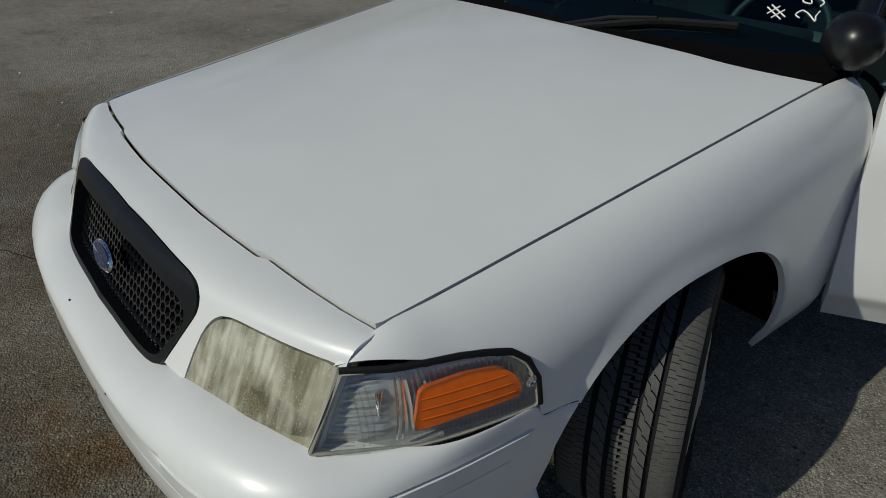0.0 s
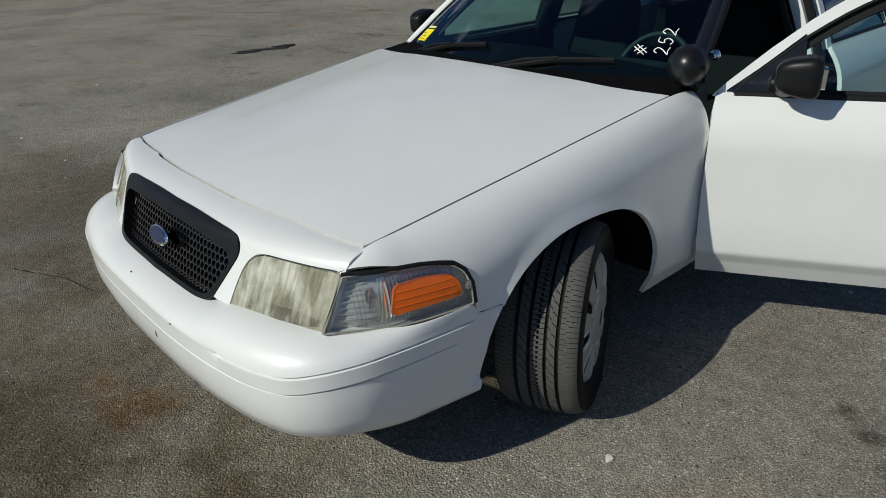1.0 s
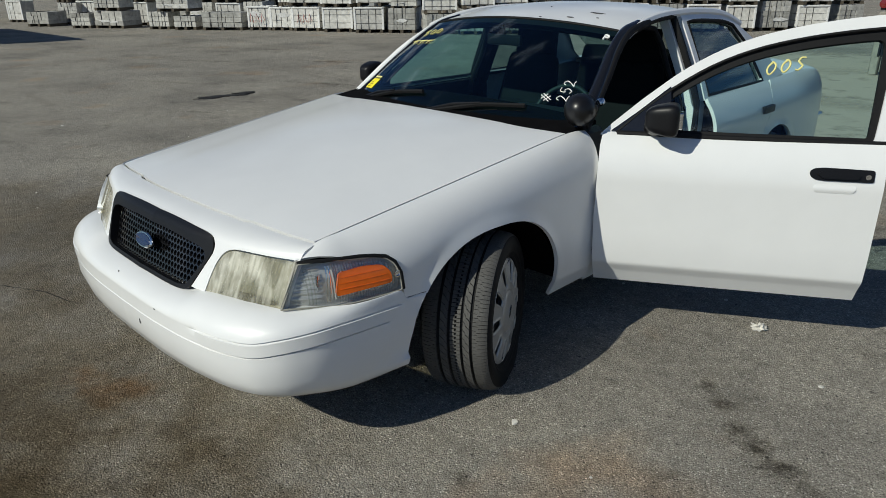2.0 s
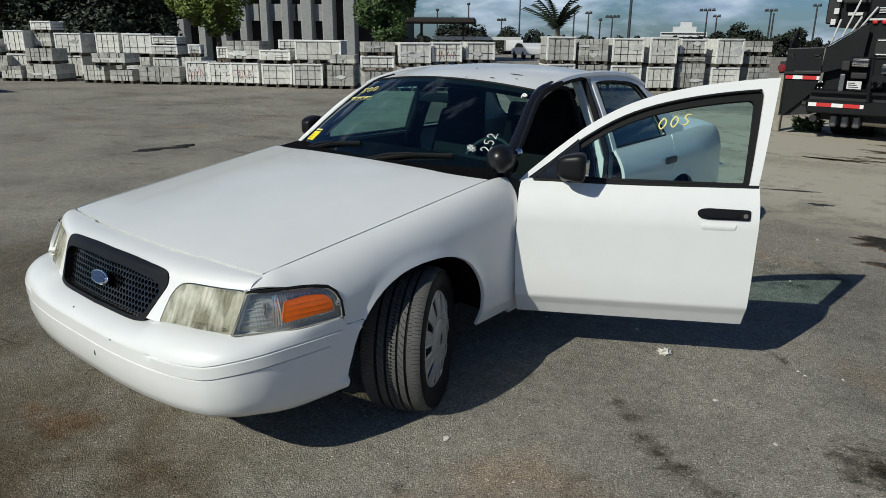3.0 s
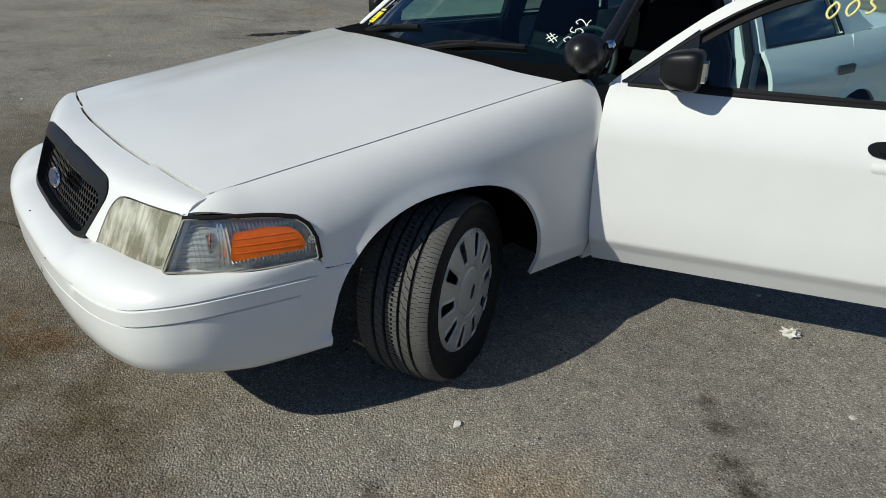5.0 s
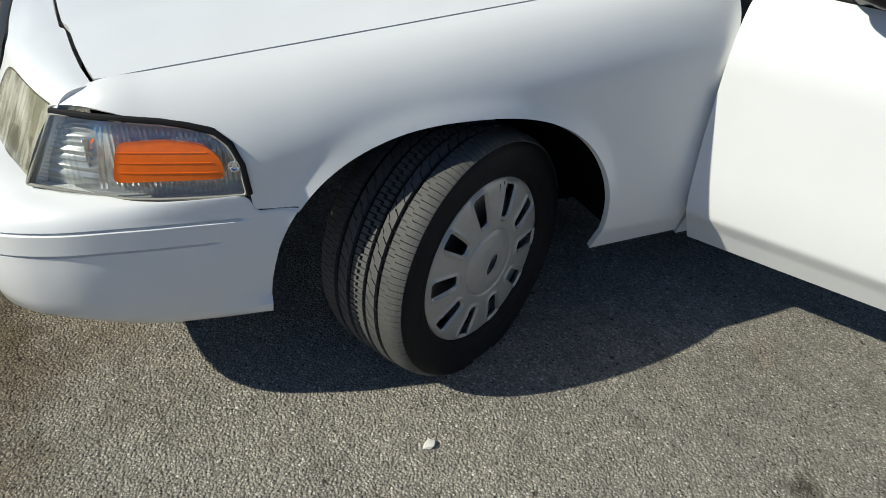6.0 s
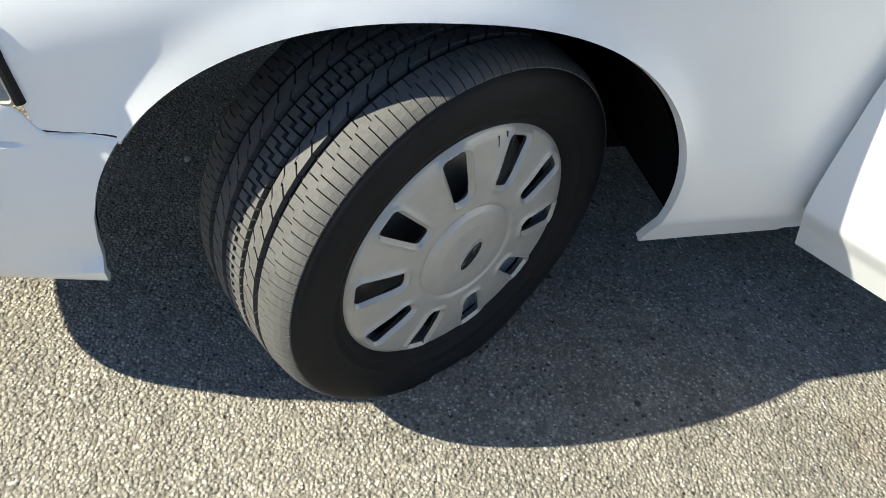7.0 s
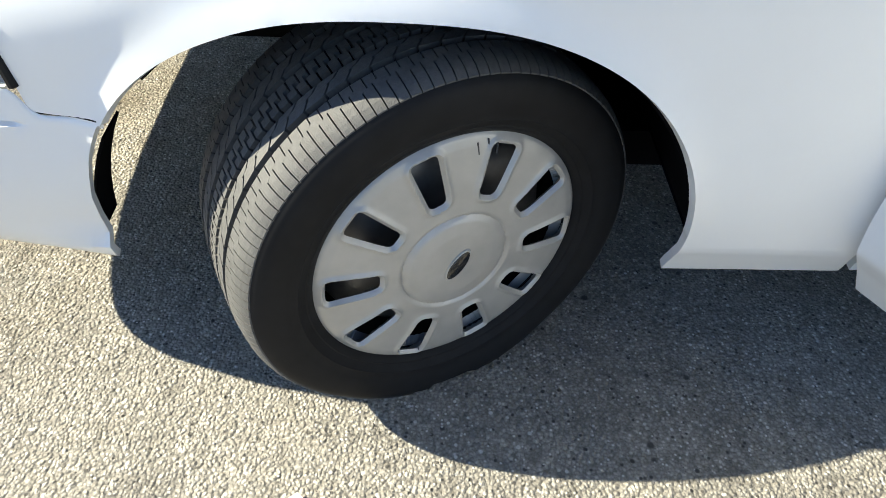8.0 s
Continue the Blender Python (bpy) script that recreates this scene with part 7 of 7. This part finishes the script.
for k in range(4):
    a = 0.72 + 0.13 * k
    steel("hose", tube([(a, -0.06, 0.75), (a + 0.03, -0.12, 0.95), (a + 0.10, -0.10, 1.05), (a + 0.16, -0.02, 0.98)], 0.014, 6), M_SEAL)
steel("guard_rail", join(tube([(0.82, -0.3, 0.70), (0.80, -0.3, 1.36), (0.84, -0.3, 1.40), (3.0, -0.3, 1.42)], 0.026, 8), tube([(0.44, -0.1, 1.40), (0.84, -0.3, 1.40)], 0.015, 8), box_bm(0.82, 3.0, -0.32, -0.29, 1.02, 1.12)), M_TRUCK)
steel("belly_plate", upright([(-0.03, 0.84), (0.0, 1.5), (0.6, 1.9), (0.66, 0.84)], 0.24, 0.30))
steel("deck", box_bm(-0.10, 3.2, -0.22, 0.3, 0.80, 0.84))
steel("deck_skirt", box_bm(-0.10, 3.2, -0.12, 0.1, 0.66, 0.80), M_TRUCKFLAT)
steel("bumper", box_bm(-0.10, 3.2, -0.30, 0.1, 0.46, 0.68, 0.02, 1))
for k in range(4):
    steel("bolt", moved(lathe([(0, 0.012), (0.008, 0.012), (0.01, 0.0)], 8, axis="Z"), pose(0.0 + 0.06 * (k % 2), -0.125, 0.88 + 0.10 * (k // 2), 90, 0, 0)), M_LABEL)
for x0, x1, z0, y0, m in ((-0.58, -0.455, 1.005, -0.012, M_RED), (-0.455, -0.295, 1.005, -0.012, M_WHITE), (-0.295, -0.065, 1.005, -0.012, M_RED), (-0.065, -0.02, 1.005, -0.012, M_WHITE), (-0.07, 0.06, 0.575, -0.312, M_WHITE), (0.06, 0.295, 0.575, -0.312, M_RED), (0.295, 0.47, 0.575, -0.312, M_WHITE), (0.47, 0.725, 0.575, -0.312, M_RED), (0.725, 0.78, 0.575, -0.312, M_WHITE)):
    steel("reflective_tape", box_bm(x0, x1, y0, y0 + 0.035, z0, z0 + 0.062), m)
steel("tail_light", moved(lathe([(0, 0.07), (0.05, 0.07), (0.06, 0.0)], 16, axis="Z"), pose(-0.665, 0.06, 1.19, 90, 0, 0)), M_TAIL)
steel("lamp_box", box_bm(-0.72, -0.60, 0.06, 0.3, 1.09, 1.30, 0.01, 1), M_TRUCKFLAT)
steel("frame_rail", box_bm(0.0, 3.2, 0.1, 6.0, 0.32, 0.5), M_TRUCKFLAT)
steel("tow_pin", tube([(-0.12, -0.2, 0.60), (-0.19, -0.2, 0.60)], 0.05, 10), M_TRUCKFLAT)
steel("tow_pin", tube([(0.02, -0.25, 0.36), (0.02, 0.2, 0.36)], 0.06, 10), M_TRUCKFLAT)
steel("long_pipe", tube([(0.78, -0.1, 0.31), (3.0, -0.1, 0.27)], 0.035, 8), M_PALLET, "rusty yellow-brown pipe")
for k in range(3):
    steel("valve", box_bm(0.25 + 0.18 * k, 0.36 + 0.18 * k, -0.05, 0.2, 0.22, 0.42, 0.02, 1), M_STEEL)
for xx in (0.50, 2.3):
    steel("wheel", moved(lathe([(-0.36, 0.15), (-0.36, 0.40), (-0.32, 0.48), (0.32, 0.48), (0.36, 0.40), (0.36, 0.15)], 32), pose(xx, 0.9, 0.48)), M_RUBBER)
bushes = leaf_crown([(0, 0, 0.10, 0.18), (0.22, 0.1, 0.12, 0.16), (-0.16, 0.1, 0.1, 0.16)], 500, 0.05, 12)
bushes.materials.append(M_LEAFM)
bush = new("weeds", bushes)
bush.location = (-0.42, 12.55, 0)
tagged(bush, "green weeds growing at the foot of a post", "weeds", kind="stuff")
wallp = part("concrete_post", box_bm(-0.80, -0.66, 12.0, 12.14, 0, 1.05, 0.02, 1), M_DUST)
tagged(wallp, "pale painted concrete post beside the truck", "post")
# ---- marks and litter on the ground ----
def patch(x, y, rx, ry, turn, material, seed, lift=0.009, rough=0.45, label="dark oil stain on the asphalt", name="oil_stain", n=40):
    pts = []
    for k in range(n):
        a = 2 * math.pi * k / n
        q = 1 + rough * sum(w * noise.noise((math.cos(a) * f + seed, math.sin(a) * f, seed * 0.7 + f)) for f, w in ((1.6, 1.0), (5.0, 0.7), (13.0, 0.35)))
        pts.append((math.cos(a) * rx * q, math.sin(a) * ry * q))
    ob = part(name, prism(pts, 0, lift), material, smooth=False, at=pose(x, y, 0, 0, 0, turn))
    return tagged(ob, label, name.replace("_", " "), kind="structure")


for px, py, rx, ry, seed in ((-7.15, 3.2, 0.30, 0.085, 3), (-7.12, 2.86, 0.13, 0.05, 14), (-7.22, 3.55, 0.14, 0.06, 21)):
    patch(px, py, rx, ry, 75, M_GROOVE, seed, lift=0.0087, rough=0.9, n=110, label="dark broken hole in the asphalt", name="pothole")
for px, py, rx, ry, turn, seed in ((2.32, 4.52, 0.32, 0.22, 10, 4), (2.52, 3.86, 0.30, 0.12, 12, 9)):
    patch(px, py, rx * 1.10, ry * 1.12, turn, M_WETRIM, seed, lift=0.0086, rough=0.6, n=120, label="brown damp rim of a puddle", name="puddle_rim")
    patch(px, py, rx, ry, turn, M_WET, seed, rough=0.6, n=120, label="dark wet puddle on the asphalt", name="puddle")


def chip(x, y, s, seed, label="white stone chip lying on the asphalt", flat=0.6, crumple=0.0):
    b = bmesh.new()
    bmesh.ops.create_icosphere(b, subdivisions=3 if crumple else 1, radius=s)
    for v in b.verts:
        q = 1 + 0.45 * noise.noise(v.co / s * 1.3 + Vector((seed, 0, 0))) + crumple * noise.noise(v.co / s * 3.1)
        v.co = Vector((v.co.x * q * 1.25, v.co.y * q, v.co.z * q * flat))
    ob = part("stone", b, M_PEBBLE, at=pose(x, y, s * flat * 0.7, 0, 0, seed * 50))
    return tagged(ob, label, "stone", group="stones on the ground")


patch(1.00, 6.33, 0.26, 0.035, 20, M_OIL, 6)
patch(1.40, 5.75, 0.12, 0.06, 20, M_OIL, 7, label="dark scrap of leaf litter on the asphalt", name="leaf_litter")
chip(1.60, 1.195, 0.024, 1, "crumpled white scrap lying on the asphalt", 0.75, 1.0)
chip(1.222, -0.24, 0.014, 2)
chip(1.996, 0.855, 0.012, 3)
chip(2.26, 1.42, 0.007, 4)
chip(2.22, 1.45, 0.008, 5)
chip(2.42, 1.50, 0.006, 6)
rnd = random.Random(5)
for k in range(110):
    chip(rnd.uniform(-7.5, 3.2), rnd.uniform(-1.6, 5.0) if k % 3 else rnd.uniform(4, 11), rnd.uniform(0.004, 0.010) * (1 if k % 7 else 1.7), 10 + k)


STAINS = iter(range(400))


def stain(x, y, rx, ry, turn, material, label):
    """A soft stain lying on the ground."""
    b = bmesh.new()
    bmesh.ops.create_circle(b, cap_ends=True, radius=1.0, segments=40)
    ob = part("ground_stain", b, material, smooth=False, at=pose(x, y, 0.003 + 0.00008 * next(STAINS), 0, 0, turn) @ Matrix.Diagonal((rx, ry, 1, 1)))
    return tagged(ob, label, "stain", kind="structure")


OIL = "dark oil trickle stain on the asphalt"
for x, y, rx, ry, turn in ((1.65, 0.53, 0.15, 0.10, 130), (1.76, 0.43, 0.20, 0.12, 138), (1.88, 0.31, 0.22, 0.13, 140), (1.98, 0.24, 0.20, 0.13, 150), (2.07, 0.20, 0.20, 0.12, 150), (2.24, 0.14, 0.30, 0.14, 160), (1.82, -0.11, 0.11, 0.07, 20), (2.74, 0.76, 0.55, 0.42, 30), (2.72, 0.70, 0.40, 0.30, 80), (2.85, 0.45, 0.4, 0.3, 60), (2.13, 1.52, 0.22, 0.05, 128), (1.30, -0.62, 0.12, 0.08, 0), (2.9, 1.6, 0.35, 0.2, 20), (1.9, 2.9, 0.2, 0.12, 60)):
    stain(x, y, rx, ry, turn, M_SOFTOIL, OIL)
for x, y, rx, ry, turn in ((-0.6, -1.5, 2.2, 1.4, 20), (-2.6, -0.6, 2.8, 1.6, 30), (0.2, -1.7, 1.7, 0.9, 10), (3.9, 3.6, 1.4, 0.8, 30), (0.5, -2.2, 1.2, 0.8, 0)):
    stain(x, y, rx, ry, turn, M_SOFTGRIME, "broad brown grime stain on the asphalt")
for x, y, rx, ry, turn in ((-9.2, 3.3, 1.6, 0.16, 24), (-7.0, 5.0, 2.2, 0.14, 22), (-11.8, 5.4, 2.6, 0.18, 26), (-13.5, 7.6, 3.0, 0.22, 22), (-9.8, 7.0, 2.4, 0.16, 20), (-6.2, 2.2, 0.9, 0.10, 30), (-5.2, 3.6, 1.1, 0.08, 18), (-12.5, 4.2, 1.8, 0.12, 28), (-15.5, 6.6, 2.2, 0.2, 24), (-3.9, 1.5, 0.6, 0.07, 40), (1.5, 7.4, 0.9, 0.10, 12), (1.9, 6.2, 0.7, 0.09, 160), (2.0, 3.3, 0.6, 0.16, 120), (1.2, 10.3, 1.2, 0.3, 8), (1.9, 10.0, 0.9, 0.25, 170), (0.9, 9.2, 0.8, 0.08, 10)):
    stain(x, y, rx, ry, turn, M_SOFTOIL, "thin dark streak on the asphalt")
for x, y, rx, ry, turn in ((-0.2, -1.25, 0.45, 0.22, 20),):
    stain(x, y, rx, ry, turn, M_SOFTRUST, "rust-brown stain on the asphalt")
for x, y, rx, ry, turn in ((2.4, 9.8, 9.0, 6.2, 8), (4.5, 9.0, 8.5, 5.4, 10), (-0.4, 12.2, 6.0, 4.6, 0), (2.0, 10.8, 6.0, 3.0, 6)):
    stain(x, y, rx, ry, turn, M_SOFTDUST, "pale sandy concrete dust on the yard")
rnd = random.Random(31)
for k in range(26):
    stain(rnd.uniform(0.6, 4.2), rnd.uniform(8.8, 11.4), rnd.uniform(0.15, 0.7), rnd.uniform(0.05, 0.16), rnd.uniform(-12, 28), M_SMEAR, "dark muddy smear on the sandy yard")


def crack(points, w, seed):
    """A thin uneven crack in the asphalt, drawn as a flat dark strip."""
    rnd = random.Random(seed)
    fine = []
    for (x0, y0), (x1, y1) in zip(points[:-1], points[1:]):
        for k in range(8):
            t = k / 8
            fine.append((x0 + (x1 - x0) * t + rnd.uniform(-1, 1) * w, y0 + (y1 - y0) * t + rnd.uniform(-1, 1) * w))
    fine.append(points[-1])
    b = bmesh.new()
    vs = []
    for k, (x, y) in enumerate(fine):
        a, c = fine[max(k - 1, 0)], fine[min(k + 1, len(fine) - 1)]
        d = Vector((c[1] - a[1], a[0] - c[0], 0)).normalized() * w * rnd.uniform(0.3, 1.0)
        vs.append((b.verts.new(Vector((x, y, 0.0045)) + d), b.verts.new(Vector((x, y, 0.0045)) - d)))
    for (p0, p1), (q0, q1) in zip(vs[:-1], vs[1:]):
        b.faces.new((p0, q0, q1, p1))
    bmesh.ops.recalc_face_normals(b, faces=b.faces[:])
    ob = part("asphalt_crack", b, M_GROOVE, smooth=False)
    return tagged(ob, "thin dark crack in the asphalt", "crack", kind="structure")


crack([(-1.78, -1.28), (-1.6, -1.19), (-1.45, -1.11), (-1.2, -1.06)], 0.0045, 1)
